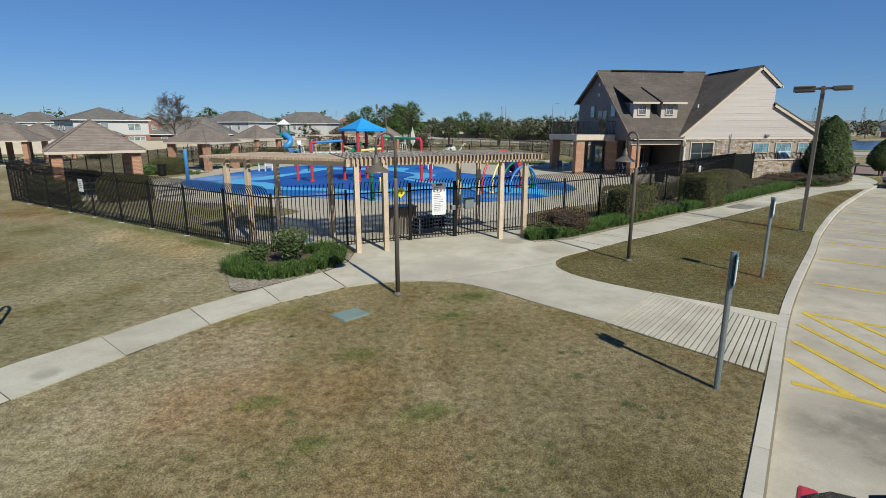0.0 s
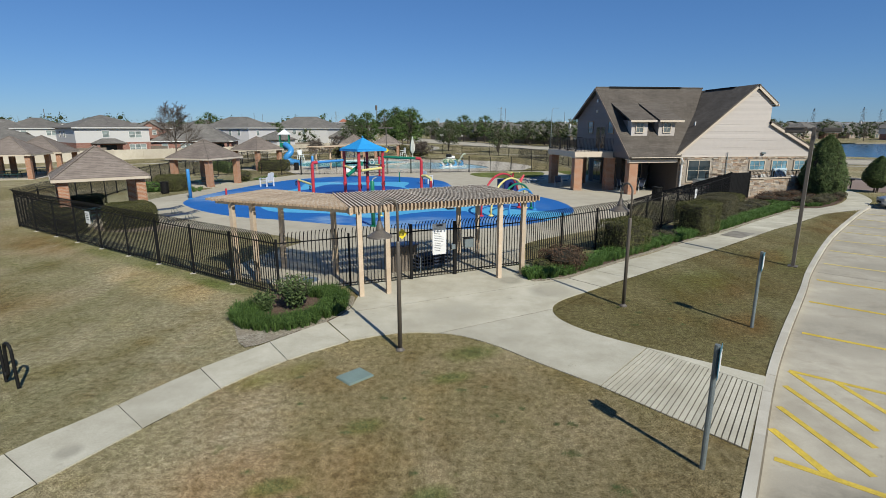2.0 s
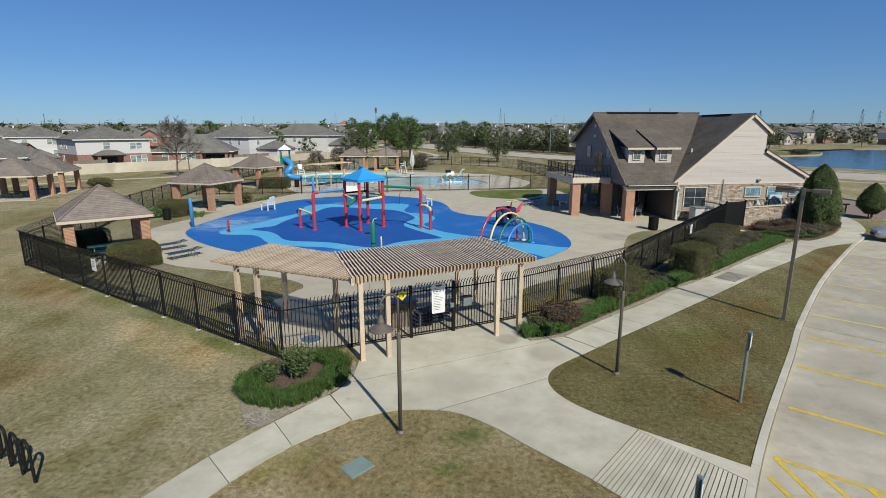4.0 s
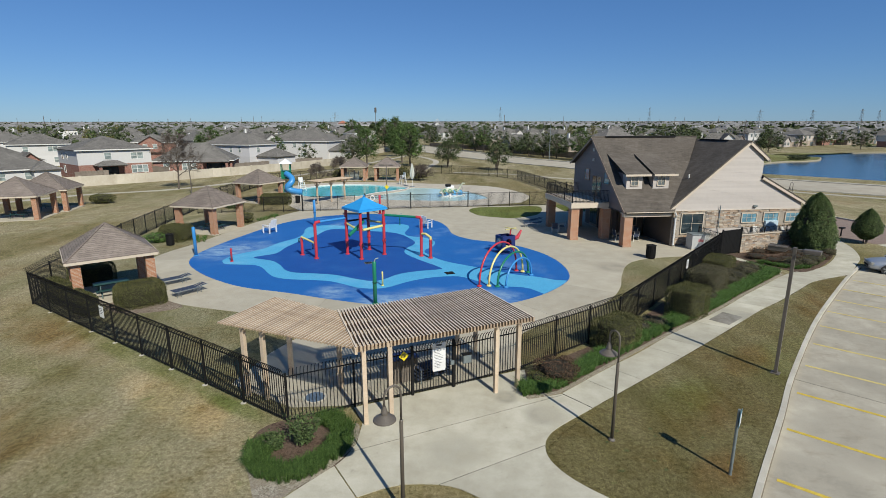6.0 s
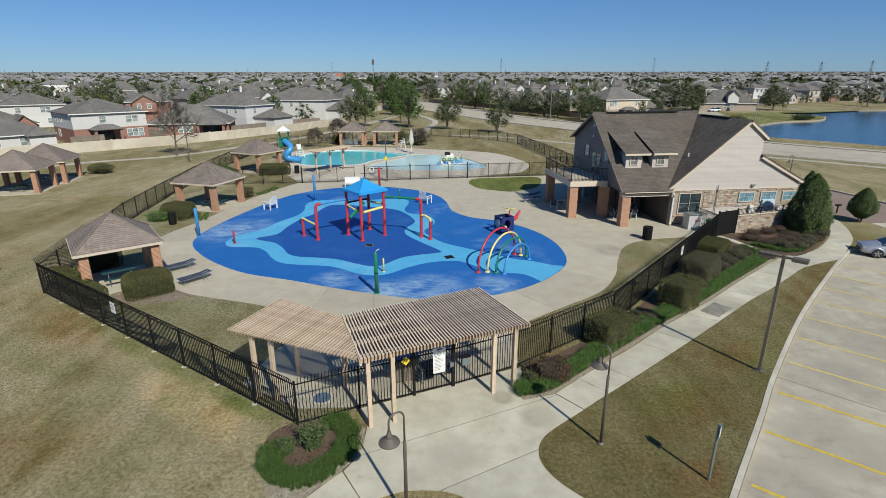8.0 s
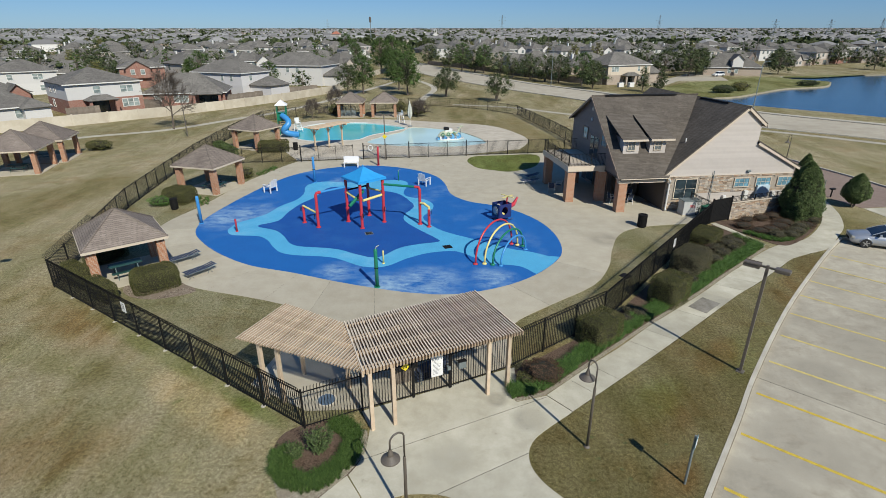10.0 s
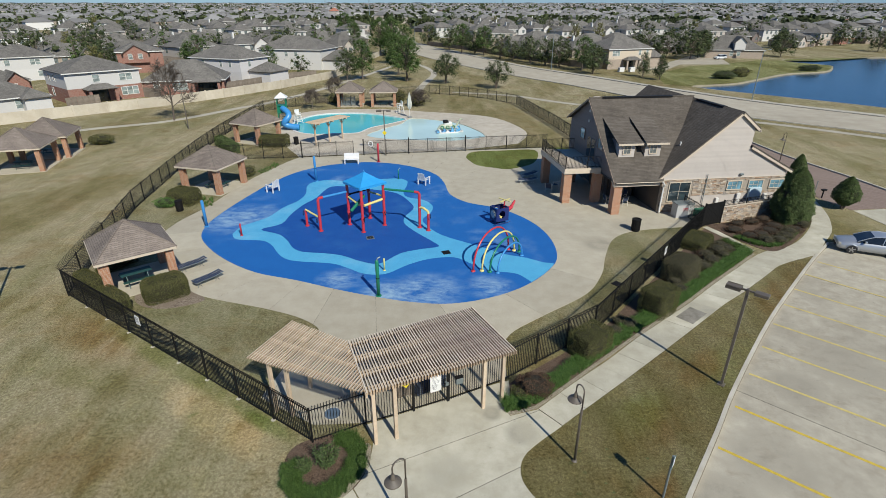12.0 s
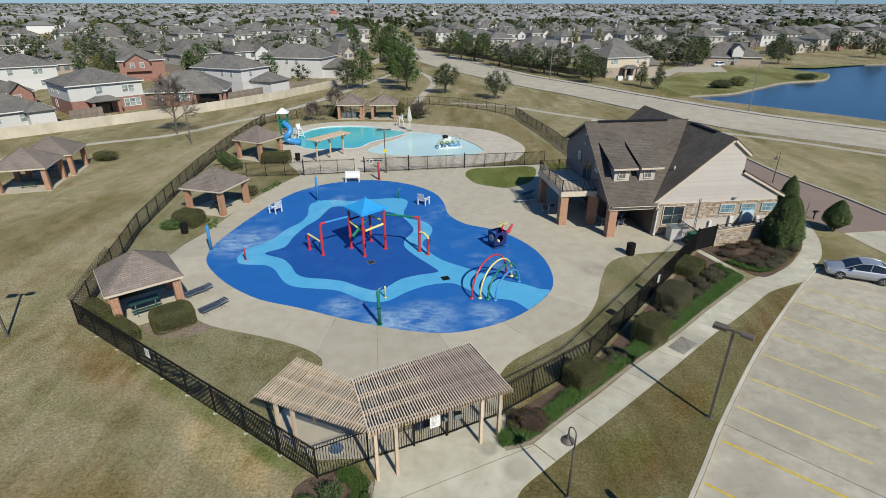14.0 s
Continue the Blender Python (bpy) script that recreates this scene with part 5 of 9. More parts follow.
def window(parent, at, w, h, bars=(1, 1), glass=None, trim=None, name="window"):
    """A window in the plane y=0 of at: sill at z=0, frame, pane and glazing bars, outside towards -y."""
    f = part(name, box(box(box(box(B(), 0, -0.07, 0, w, 0.03, 0.07), 0, -0.07, h - 0.07, w, 0.03, h), 0, -0.07, 0.07, 0.07, 0.03, h - 0.07), w - 0.07, -0.07, 0.07, w, 0.03, h - 0.07), trim or TRIM, parent)
    f.matrix_basis = at
    part("pane", boxed(0.07, -0.025, 0.07, w - 0.07, -0.005, h - 0.07), glass or GLASS, f)
    for i in range(1, bars[0] + 1):
        x = 0.07 + (w - 0.14) * i / (bars[0] + 1)
        part("glazing_bar", boxed(x - 0.012, -0.04, 0.07, x + 0.012, -0.0255, h - 0.07), trim or TRIM, f)
    for i in range(1, bars[1] + 1):
        z = 0.07 + (h - 0.14) * i / (bars[1] + 1)
        part("glazing_bar", boxed(0.07, -0.044, z - 0.012, w - 0.07, -0.0405, z + 0.012), trim or TRIM, f)
    return f


for u in (6.05, 8.05, 10.05):
    window(club, pose(u, 0.0, 1.84), 1.42, 0.84, (2, 1), GLASSB)
window(club, pose(0.68, 0.0, 1.0), 2.0, 1.75, (1, 1), GLASS, TRIM)

# other walls of the front wing
sheet("east_wall", [(11.4, 0.22, 0), (11.4, 15.6, 0), (11.4, 15.6, 3.25), (11.4, 0.22, 3.25)], 0.2, SIDING)
sheet("west_wall", [(0.0, 0.22, 0), (0.0, 0.22, 3.2), (0.0, 4.6, 3.2), (0.0, 4.6, 0)], 0.2, PORCHWALL)
sheet("step_wall", [(7.45, 0.22, 5.2), (7.45, 15.6, 5.2), (7.45, 15.6, 7.15), (7.45, 0.22, 7.15)], 0.12, SIDING)
sheet("rear_wall", [(0.2, 15.7, 0), (11.2, 15.7, 0), (11.2, 15.7, 3.3), (7.4, 15.7, 5.4), (7.4, 15.7, 6.9), (5.95, 15.7, 8.2), (0.2, 15.7, 3.25)], 0.2, SIDING)

# roofs of the front wing
Z0 = 2.99
sheet("roof_slope", [(-0.48, -0.17, Z0 + 0.05), (5.95, -0.17, 8.52), (5.95, 16.0, 8.52), (-0.48, 16.0, Z0 + 0.05)][::-1], 0.10, SHINGLE, "brown shingle slope of the front wing")
sheet("roof_slope", [(5.95, -0.17, 8.52), (7.78, -0.17, 7.11), (7.78, 16.0, 7.11), (5.95, 16.0, 8.52)][::-1], 0.10, SHINGLE)
sheet("roof_slope", [(7.40, -0.17, 5.72), (11.9, -0.17, 3.38), (11.9, 16.0, 3.38), (7.40, 16.0, 5.72)][::-1], 0.10, SHINGLE)
for a, b in (((-0.48, Z0 - 0.02), (5.95, 8.44)), ((5.95, 8.44), (7.8, 7.015)), ((7.45, 5.60), (11.95, 3.26))):
    bm = B()
    sl = Vector((b[0] - a[0], 0, b[1] - a[1])).normalized()
    up = Vector((-sl.z, 0, sl.x))
    pa, pb = Vector((a[0], -0.19, a[1])), Vector((b[0], -0.19, b[1]))
    plate(bm, [pa - up * 0.12, pb - up * 0.12, pb + up * 0.06, pa + up * 0.06], 0.04)
    bmesh.ops.recalc_face_normals(bm, faces=bm.faces)
    part("rake_board", bm, TRIM, club)
part("ridge_cap", tube(B(), [(5.95, -0.3, 8.53), (5.95, 16.0, 8.53)], 0.07, 6), SHINGLE, club)
part("ridge_vent", boxed(5.72, 2.4, 8.44, 6.18, 6.4, 8.60), BLACK, club, "low black ridge vent")
part("fascia", boxed(7.76, -0.3, 6.90, 7.81, 16, 7.08), TRIM, club)

# west wing: roof over the porch, gable with balcony
ridge_v, ridge_z, W = 7.0, 8.78, -4.45
sheet("roof_slope", [(W, -0.35, Z0 + 0.02), (-0.1, -0.35, Z0 + 0.02), (0.3, 0.25, Z0 + 0.02 + 0.6 * (ridge_z - Z0 - 0.02) / (ridge_v + 0.35)), (5.8, ridge_v, ridge_z), (W, ridge_v, ridge_z)], 0.10, SHINGLE, "brown shingle slope of the west wing with two dormers")
sheet("roof_slope", [(W, 12.0, 6.2), (5.6, 12.0, 6.2), (5.6, ridge_v, ridge_z), (W, ridge_v, ridge_z)][::-1], 0.10, SHINGLE)
part("ridge_cap", tube(B(), [(W, ridge_v, ridge_z + 0.01), (5.8, ridge_v, ridge_z + 0.01)], 0.07, 6), SHINGLE, club)
part("ridge_vent", boxed(-3.2, ridge_v - 0.2, ridge_z - 0.02, 3.6, ridge_v + 0.2, ridge_z + 0.09), BLACK, club, "low black ridge vent")
sheet("west_gable", [(-4.1, -0.1, 2.8), (-4.1, ridge_v, ridge_z - 0.15), (-4.1, 11.7, 6.15), (-4.1, 11.7, 2.8)], 0.18, SIDING2, "tan lap-sided gable above the balcony, its shade put into the siding colour")
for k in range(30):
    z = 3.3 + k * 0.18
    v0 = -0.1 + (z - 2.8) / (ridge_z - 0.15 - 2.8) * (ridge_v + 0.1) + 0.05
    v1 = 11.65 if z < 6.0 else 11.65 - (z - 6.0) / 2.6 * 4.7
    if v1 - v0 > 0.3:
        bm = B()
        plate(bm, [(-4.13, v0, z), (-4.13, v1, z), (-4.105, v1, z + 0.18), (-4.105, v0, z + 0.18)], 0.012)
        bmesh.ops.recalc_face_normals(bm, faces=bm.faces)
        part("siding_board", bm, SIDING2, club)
for a, b in (((-0.4, Z0 - 0.05), (ridge_v, ridge_z - 0.08)), ((ridge_v, ridge_z - 0.08), (12.05, 6.1))):
    bm = B()
    sl = Vector((0, b[0] - a[0], b[1] - a[1])).normalized()
    up = Vector((0, -sl.z, sl.y))
    pa, pb = Vector((W - 0.03, a[0], a[1])), Vector((W - 0.03, b[0], b[1]))
    plate(bm, [pa - up * 0.12, pb - up * 0.12, pb + up * 0.06, pa + up * 0.06], 0.04)
    bmesh.ops.recalc_face_normals(bm, faces=bm.faces)
    part("rake_board", bm, DARKTRIM, club)
part("eave_gutter", boxed(-4.3, -0.44, Z0 - 0.07, -0.05, -0.36, Z0 - 0.01, 0.02), TRIM, club, "white eave gutter")
part("downspout", tube(B(), [(-0.15, -0.42, Z0 - 0.1), (0.05, -0.32, Z0 - 0.35), (0.12, -0.14, Z0 - 0.6), (0.12, -0.12, 0.25), (0.05, -0.3, 0.12)], 0.085, 6), WHITETRIM, club, "white downspout")
# soffit takes the same darkened brown, adding to the painted porch shade
part("porch_soffit", boxed(-4.2, -0.25, Z0 - 0.18, -0.2, 11.5, Z0 - 0.12), PORCHWALL, club)
part("porch_beam", boxed(-4.35, -0.1, 2.55, -0.22, 0.2, Z0 - 0.185), TRIM, club)

# two shed dormers
for u0, u1, r0, r1 in ((-3.45, -2.05, -3.75, -1.5), (-1.1, 0.32, -1.25, 0.85)):
    d = part("dormer", boxed(u0, 1.7, 4.4, u1, 2.4, 5.82), SIDING, club, "cream dormer front")
    # cheeks share the siding darkened for the sunless side
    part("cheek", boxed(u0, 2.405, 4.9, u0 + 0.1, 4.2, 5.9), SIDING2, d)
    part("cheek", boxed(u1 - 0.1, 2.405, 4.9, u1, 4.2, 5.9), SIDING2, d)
    sheet("dormer_roof", [(r0, 1.32, 5.86), (r1, 1.32, 5.86), (r1, 5.15, 7.36), (r0, 5.15, 7.36)], 0.09, SHINGLE, "", d)
    part("fascia", boxed(r0, 1.26, 5.70, r1, 1.315, 5.86), TRIM, d)
    window(club, pose((u0 + u1) / 2 - 0.36, 1.69, 4.84), 0.72, 0.84, (1, 1), GLASSG, TRIM)

# balcony on brick columns
for cu, cv in ((-7.1, 3.65), (-7.1, 9.7), (-3.85, 0.35), (-4.3, 3.5), (-4.3, 9.7)):
    o = part("brick_column", boxed(-0.36, -0.36, 0.0, 0.36, 0.36, 2.72, 0.01), BRICK, club)
    o.location = (cu, cv, 0.026)
    c2 = part("column_cap", boxed(-0.40, -0.40, 2.72, 0.40, 0.40, 2.80, 0.01), TRIM, club)
    c2.location = (cu, cv, 0.026)
part("balcony_deck", boxed(-7.55, 3.15, 2.83, -4.15, 10.25, 3.28, 0.01), TRIM, club, "cream-edged balcony deck")
part("balcony_floor", boxed(-7.5, 3.2, 3.284, -4.15, 10.2, 3.30), TRIM, club)


def railing(a, b, n):
    (u0, v0), (u1, v1) = a, b
    for z in (3.42, 4.35):
        part("rail", tube(B(), [(u0, v0, z), (u1, v1, z)], 0.022, 4), BLACK, club)
    for i in range(n + 1):
        f = i / n
        u, v = u0 + f * (u1 - u0), v0 + f * (v1 - v0)
        w = 0.035 if i % 16 == 0 else 0.010
        part("baluster", boxed(u - w, v - w, 3.29, u + w, v + w, 4.42 if w > 0.02 else 4.35), BLACK, club)


railing((-7.45, 3.25), (-7.45, 10.15), 56)
railing((-7.45, 3.25), (-4.2, 3.25), 26)
railing((-7.45, 10.15), (-4.2, 10.15), 26)
for v, w, z, h in ((8.85, 1.15, 4.75, 1.1), (4.55, 1.15, 4.75, 1.1)):
    window(club, pose(-4.14, v, z, 0, 0, -90), w, h, (0, 1), GLASSB, DARKTRIM)
dr = part("balcony_door", boxed(-4.16, 5.0, 3.3, -4.11, 7.0, 5.5), SIDING2, club, "tan double door to the balcony")
for v in (5.12, 6.12):
    part("door_panel", boxed(-4.185, v, 3.5, -4.165, v + 0.78, 5.3), GLASS, dr)
for z, u in ((7.5, 0), (6.6, 0)):
    part("wall_lamp", boxed(-4.24, 6.9, z, -4.13, 7.1, z + 0.25, 0.02), WHITETRIM, club, "small white wall lamp")

# porch walls behind the columns
part("porch_wall", boxed(-2.5, 4.5, 0, -0.205, 4.7, 2.78), PORCHWALL, club)
part("porch_wall", boxed(-2.7, 4.71, 0, -2.5, 11.5, 2.78), PORCHWALL, club)
window(club, pose(-2.1, 4.49, 0.9), 1.3, 1.3, (1, 1), GLASS, DARKTRIM)
for v in (5.4, 8.6):
    g = part("porch_door", boxed(-2.76, v, 0.03, -2.71, v + 1.8, 2.25), DARKTRIM, club, "dark glazed porch door")
    for k in (0.1, 0.95):
        part("pane", boxed(-2.785, v + k, 0.3, -2.765, v + k + 0.75, 2.1), GLASS, g)
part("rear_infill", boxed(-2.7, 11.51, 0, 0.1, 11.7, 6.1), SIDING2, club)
part("wall_floodlight", box(boxed(7.0, -0.16, 3.16, 7.3, -0.02, 3.32, 0.01), 7.1, -0.1, 3.1, 7.2, -0.02, 3.16), GALV, club, "grey twin floodlight")
part("roof_vent_pipe", tube(B(), [(2.2, 1.9, 5.0), (2.2, 1.9, 5.75)], 0.06, 8), WHITETRIM, club)
part("roof_vent", boxed(-3.6, 7.5, 8.2, -3.0, 8.1, 8.75, 0.02), TRIM, club)
part("conduit", tube(B(), [(4.0, -0.12, 0), (4.0, -0.12, 3.35)], 0.035, 6), GALV, club)
for u, h, w, mt in ((7.1, 1.05, 0.35, WHITETRIM), (8.2, 1.5, 1.15, PALEBLUE), (9.7, 0.9, 0.3, WHITETRIM), (5.2, 0.7, 0.25, WHITETRIM)):
    part("electric_box", boxed(u, -0.24, 0.5, u + w, -0.03, 0.5 + h, 0.02), mt, club, "wall-mounted electrical cabinet")

# walled service yard
yard = thing("service_wall", "low ledge-stone wall with iron railing beside the clubhouse", "stone wall")
for (a, b) in (((23.4, 39.35), (27.8, 40.75)), ((27.8, 40.75), (32.1, 42.5))):
    d = Vector((b[0] - a[0], b[1] - a[1]))
    core = part("wall_core", boxed(0, 0.02, 0, d.length, 0.3, 1.42), MORTAR, yard)
    core.matrix_basis = pose(*a, 0, 0, 0, math.degrees(math.atan2(d.y, d.x)))
    s = ledge_stones(yard, 0, d.length, 0, 1.42, 0.02, 11)
    s.matrix_basis = core.matrix_basis
    c = part("wall_cap", boxed(-0.05, -0.1, 1.42, d.length + 0.05, 0.36, 1.5, 0.01), TRIM, yard)
    c.matrix_basis = core.matrix_basis
    fence(a, b, "short black iron railing on top of the stone wall", -1, True, True, 0.13, 2.2, 1.5, 0.27, "railing on the service wall")
screen = thing("service_gate", "dark solid metal gate closing the service yard", "gate", at=pose(21.45, 38.5, 0, 0, 0, 24))
for k in range(14):
    part("slat", boxed(0.02 + k * 0.148, -0.02, 0.08, 0.16 + k * 0.148, 0.02, 1.95), BLACK, screen)
for x in (0, 2.08):
    part("post", boxed(x - 0.05, -0.05, 0, x + 0.05, 0.05, 2.05, 0.01), BLACK, screen)
fence((21.4, 38.5), (21.0, 41.3), "black iron fence return to the clubhouse wall", -1, False, True)

# ---- splash-pad play features ----
PZ = 0.03


def post(name, x, y, h, r, mat, label, cap=None, cat="spray post"):
    th = thing(name, label, cat, at=pose(x, y, PZ))
    part("pipe", lathe(B(), [(r, 0.05), (r, h - 0.04), (r * 0.75, h)], 14), mat, th, smooth=True)
    part("flange", lathe(B(), [(r * 1.7, 0), (r * 1.7, 0.03), (r * 1.3, 0.06)], 14), mat, th)
    if cap:
        cap(th, h, r)
    return th


def spout(th, h, r):
    part("spout", tube(B(), [(0, 0, h - 0.02), (0.05, 0.05, h + 0.12), (0.2, 0.16, h + 0.16)], 0.035, 7), GALV, th)
    part("ring_bolt", lathe(B(), [(r * 1.15, h * 0.5), (r * 1.15, h * 0.5 + 0.05)], 12), BLACK, th)


post("spray_post", -3.77, 27.45, 2.45, 0.11, GREEN, "tall green spray post with a small spout", spout)
post("spray_post", -3.74, 30.85, 0.92, 0.055, YELLOW, "short yellow spray post on the rubber pad")
post("spray_post", -15.56, 36.9, 1.0, 0.07, RED, "short red spray post on the rubber pad")
post("spray_post", -19.06, 38.75, 2.25, 0.12, BLUE, "thick sky-blue spray post at the pad's edge")
post("spray_post", -12.75, 51.0, 2.6, 0.12, BLUE, "thick sky-blue spray post with a flat top", spout)
post("spray_post", -7.1, 58.3, 2.15, 0.12, RED, "red spray post at the far edge of the pad")
post("spray_post", -4.3, 51.6, 0.95, 0.05, GREEN, "slim green spray post on the light-blue band", spout)

tree_ = thing("water_play_frame", "red pipe frame with blue canopy and coloured water pipes", "play frame", at=pose(0, 0, PZ))
UM = [(-7.4, 39.1), (-6.05, 37.5), (-4.5, 38.97), (-5.9, 40.55)]
for x, y in UM:
    pp = part("red_post", lathe(B(), [(0.19, 0), (0.19, 0.04), (0.115, 0.07), (0.115, 3.72)], 14, (x, y)), RED, tree_)
    for z in (1.05, 2.35):
        part("collar", lathe(B(), [(0.15, z), (0.15, z + 0.16)], 14, (x, y)), RED, pp)
cx, cy = -5.96, 39.03
bm = B()
rim = [(cx + (x - cx) * 1.2, cy + (y - cy) * 1.2, 3.7) for x, y in UM]
for i in range(4):
    a, b = Vector(rim[i]), Vector(rim[(i + 1) % 4])
    ap = Vector((cx, cy, 4.5))
    for k in range(6):
        p, q = a.lerp(b, k / 6), a.lerp(b, (k + 1) / 6)
        m0, m1 = p.lerp(ap, 0.5) - Vector((0, 0, 0.05)), q.lerp(ap, 0.5) - Vector((0, 0, 0.05))
        plate(bm, [p, m0, m1, q], 0.03)
        plate(bm, [m0, ap - Vector((0, 0, 0.0)), m1], 0.03)
    plate(bm, [a, b, b - Vector((0, 0, 0.14)), a - Vector((0, 0, 0.14))], 0.03)
bmesh.ops.recalc_face_normals(bm, faces=bm.faces)
part("canopy", bm, CANOPY, tree_, "bright blue pyramid canopy")
part("finial", lathe(B(), [(0.06, 4.46), (0.08, 4.58), (0.02, 4.66)], 10, (cx, cy)), BLUE, tree_)


def pipe(pts, r, mat, name="water_pipe", seg=10):
    return part(name, tube(B(), pts, r, seg), mat, tree_)


pipe([(-5.9, 37.6, 2.2), (-4.6, 38.85, 2.3)], 0.10, YELLOW)
pipe([(-7.3, 39.0, 2.45), (-6.3, 37.9, 2.15)], 0.09, YELLOW)
pipe([(-4.6, 39.1, 2.5), (-5.8, 40.4, 2.4)], 0.08, YELLOW)
pipe([(-7.3, 39.2, 2.6), (-6.0, 40.4, 2.6)], 0.07, BLACK)
pipe([(-6.9, 37.3, 1.85), (-6.35, 38.1, 2.35), (-6.0, 38.6, 2.7)], 0.13, GREEN, "water_cannon")
for side in ((-9.5, 37.75, 2.75, -10.85, 38.85, 1.4, UM[0], BLUE), (-1.6, 38.45, 3.0, -0.88, 37.8, 1.5, UM[2], GREEN)):
    x, y, h, x2, y2, h2, u, m = side
    mid = Vector((u[0] - x, u[1] - y)).normalized() * 0.2
    pipe([(x, y, 0.05), (x, y, h - 0.15), (x + mid.x * 0.4, y + mid.y * 0.4, h), (x + mid.x * 2, y + mid.y * 2, h + 0.03)], 0.115, RED, "elbow_post")
    pipe([(x + mid.x * 2, y + mid.y * 2, h + 0.03), (u[0], u[1], h + 0.12)], 0.09, m, "overhead_pipe")
    part("flange", lathe(B(), [(0.2, 0), (0.2, 0.04), (0.14, 0.07)], 12, (x, y)), RED, tree_)
    if x < -5:
        pipe([(x, y, 1.15), (x2, y2, h2 + 0.02)], 0.08, YELLOW)
        pipe([(x2, y2, 0.05), (x2, y2, h2)], 0.10, RED, "stub_post")
    else:
        pipe([(x, y, 1.75), (x + 0.35, y - 0.3, 1.78), (x2, y2, h2 + 0.1), (x2, y2, h2 - 0.1)], 0.10, YELLOW)
        pipe([(x2, y2, 0.05), (x2, y2, h2 - 0.05)], 0.11, RED, "stub_post")
    part("flange", lathe(B(), [(0.19, 0), (0.19, 0.04), (0.13, 0.07)], 12, (x2, y2)), RED, tree_)
for x, y, z in ((-11.0, 38.7, 1.2), (-9.7, 37.6, 0.95), (-0.7, 37.6, 1.3), (-5.9, 37.3, 1.1), (-4.4, 38.8, 1.15)):
    w = [(x, y + 0.18 * math.cos(a), z + 0.18 * math.sin(a)) for a in np.linspace(0, 2 * math.pi, 13)]
    hw = pipe(w, 0.018, BLACK, "hand_wheel", 5)
    part("spoke", tube(B(), [(x, y, z - 0.17), (x, y, z + 0.17)], 0.012, 4), BLACK, hw)

for a, b, h, m, col in (((2.3, 30.7), (5.1, 34.2), 2.4, RED, "red"), ((2.9, 30.75), (5.5, 34.0), 2.12, YELLOW, "yellow"), ((3.42, 30.6), (5.85, 33.8), 1.8, GREEN, "green"), ((3.93, 30.45), (5.95, 33.15), 1.5, BLUE, "sky-blue")):
    arch = thing("water_arch", f"{col} tubular spray arch on the rubber pad", "spray arch", "row of spray arches")
    pts = []
    for k in range(21):
        s = k / 20
        t = math.pi * s
        f = 0.5 - 0.5 * math.cos(t)
        pts.append((a[0] + f * (b[0] - a[0]), a[1] + f * (b[1] - a[1]), PZ + h * math.sin(t) ** 0.85))
    part("arch_pipe", tube(B(), pts, 0.065, 10), m, arch, smooth=True)
    for p in (a, b):
        part("flange", lathe(B(), [(0.16, PZ), (0.16, PZ + 0.04), (0.1, PZ + 0.1)], 12, p), m, arch)

heli = thing("helicopter_spray_toy", "navy helicopter-shaped spray toy with red tail and cream rotor", "spray toy", at=pose(4.95, 39.5, PZ, 0, 0, 28))
part("cabin_floor", boxed(-0.56, -0.46, 0.32, 0.56, 0.46, 0.38, 0.01), NAVY, heli)
for sx in (-1, 1):
    part("cabin_wall", boxed(sx * 0.58 - 0.025, -0.5, 0.3, sx * 0.58 + 0.025, 0.5, 1.42, 0.015), NAVY, heli)
for sy in (-1, 1):
    port = [(0.30 * math.cos(a) - 0.04, 0.88 + 0.34 * math.sin(a)) for a in np.linspace(0, 2 * math.pi, 10, endpoint=False)]
    bm = flat([[(-0.55, 0.3), (0.55, 0.3), (0.55, 1.42), (-0.55, 1.42)], port])
    bmesh.ops.remove_doubles(bm, verts=bm.verts[:], dist=1e-4)
    top = bmesh.ops.extrude_face_region(bm, geom=bm.faces[:])["geom"]
    for v in top:
        if isinstance(v, bmesh.types.BMVert):
            v.co.z += 0.04
    for v in bm.verts:
        v.co = Vector((v.co.x, sy * (0.48 + v.co.z), v.co.y))
    bmesh.ops.recalc_face_normals(bm, faces=bm.faces)
    part("cabin_side", bm, NAVY, heli, "navy side panel with a cut-out doorway")
part("seat", boxed(-0.3, -0.3, 0.38, 0.1, 0.3, 0.62, 0.03), YELLOW, heli, "cream seat")
for r0, r1, dz, mt, nm_ in ((0.36, 0.30, 0.035, GALV, "nose_disc"), (0.27, 0.20, 0.05, CABINET, "nose_hub")):
    part(nm_, lathe(B(), [(r0, 0.0), (r0, dz), (r1, dz + 0.01), (0.02, dz + 0.012)], 20), mt, heli, "grey round nose disc").matrix_basis = pose(-0.6, 0.0, 0.86, 0, -90, 0)
part("skid", tube(B(), [(-0.75, -0.45, 0.14), (-0.6, -0.45, 0.05), (0.6, -0.45, 0.05), (0.8, -0.45, 0.14)], 0.035, 6), NAVY, heli)
part("skid", tube(B(), [(-0.75, 0.45, 0.14), (-0.6, 0.45, 0.05), (0.6, 0.45, 0.05), (0.8, 0.45, 0.14)], 0.035, 6), NAVY, heli)
for x in (-0.4, 0.4):
    part("strut", tube(B(), [(x, -0.45, 0.05), (x, 0, 0.36), (x, 0.45, 0.05)], 0.03, 6), NAVY, heli)
part("tail_boom", tube(B(), [(0.5, 0, 1.0), (1.2, 0.05, 1.12), (1.6, 0.1, 1.65)], [0.28, 0.16, 0.07], 8), RED, heli, "red tail boom")
part("mast", tube(B(), [(0.45, 0, 1.4), (0.5, 0, 1.85)], 0.06, 8), RED, heli)
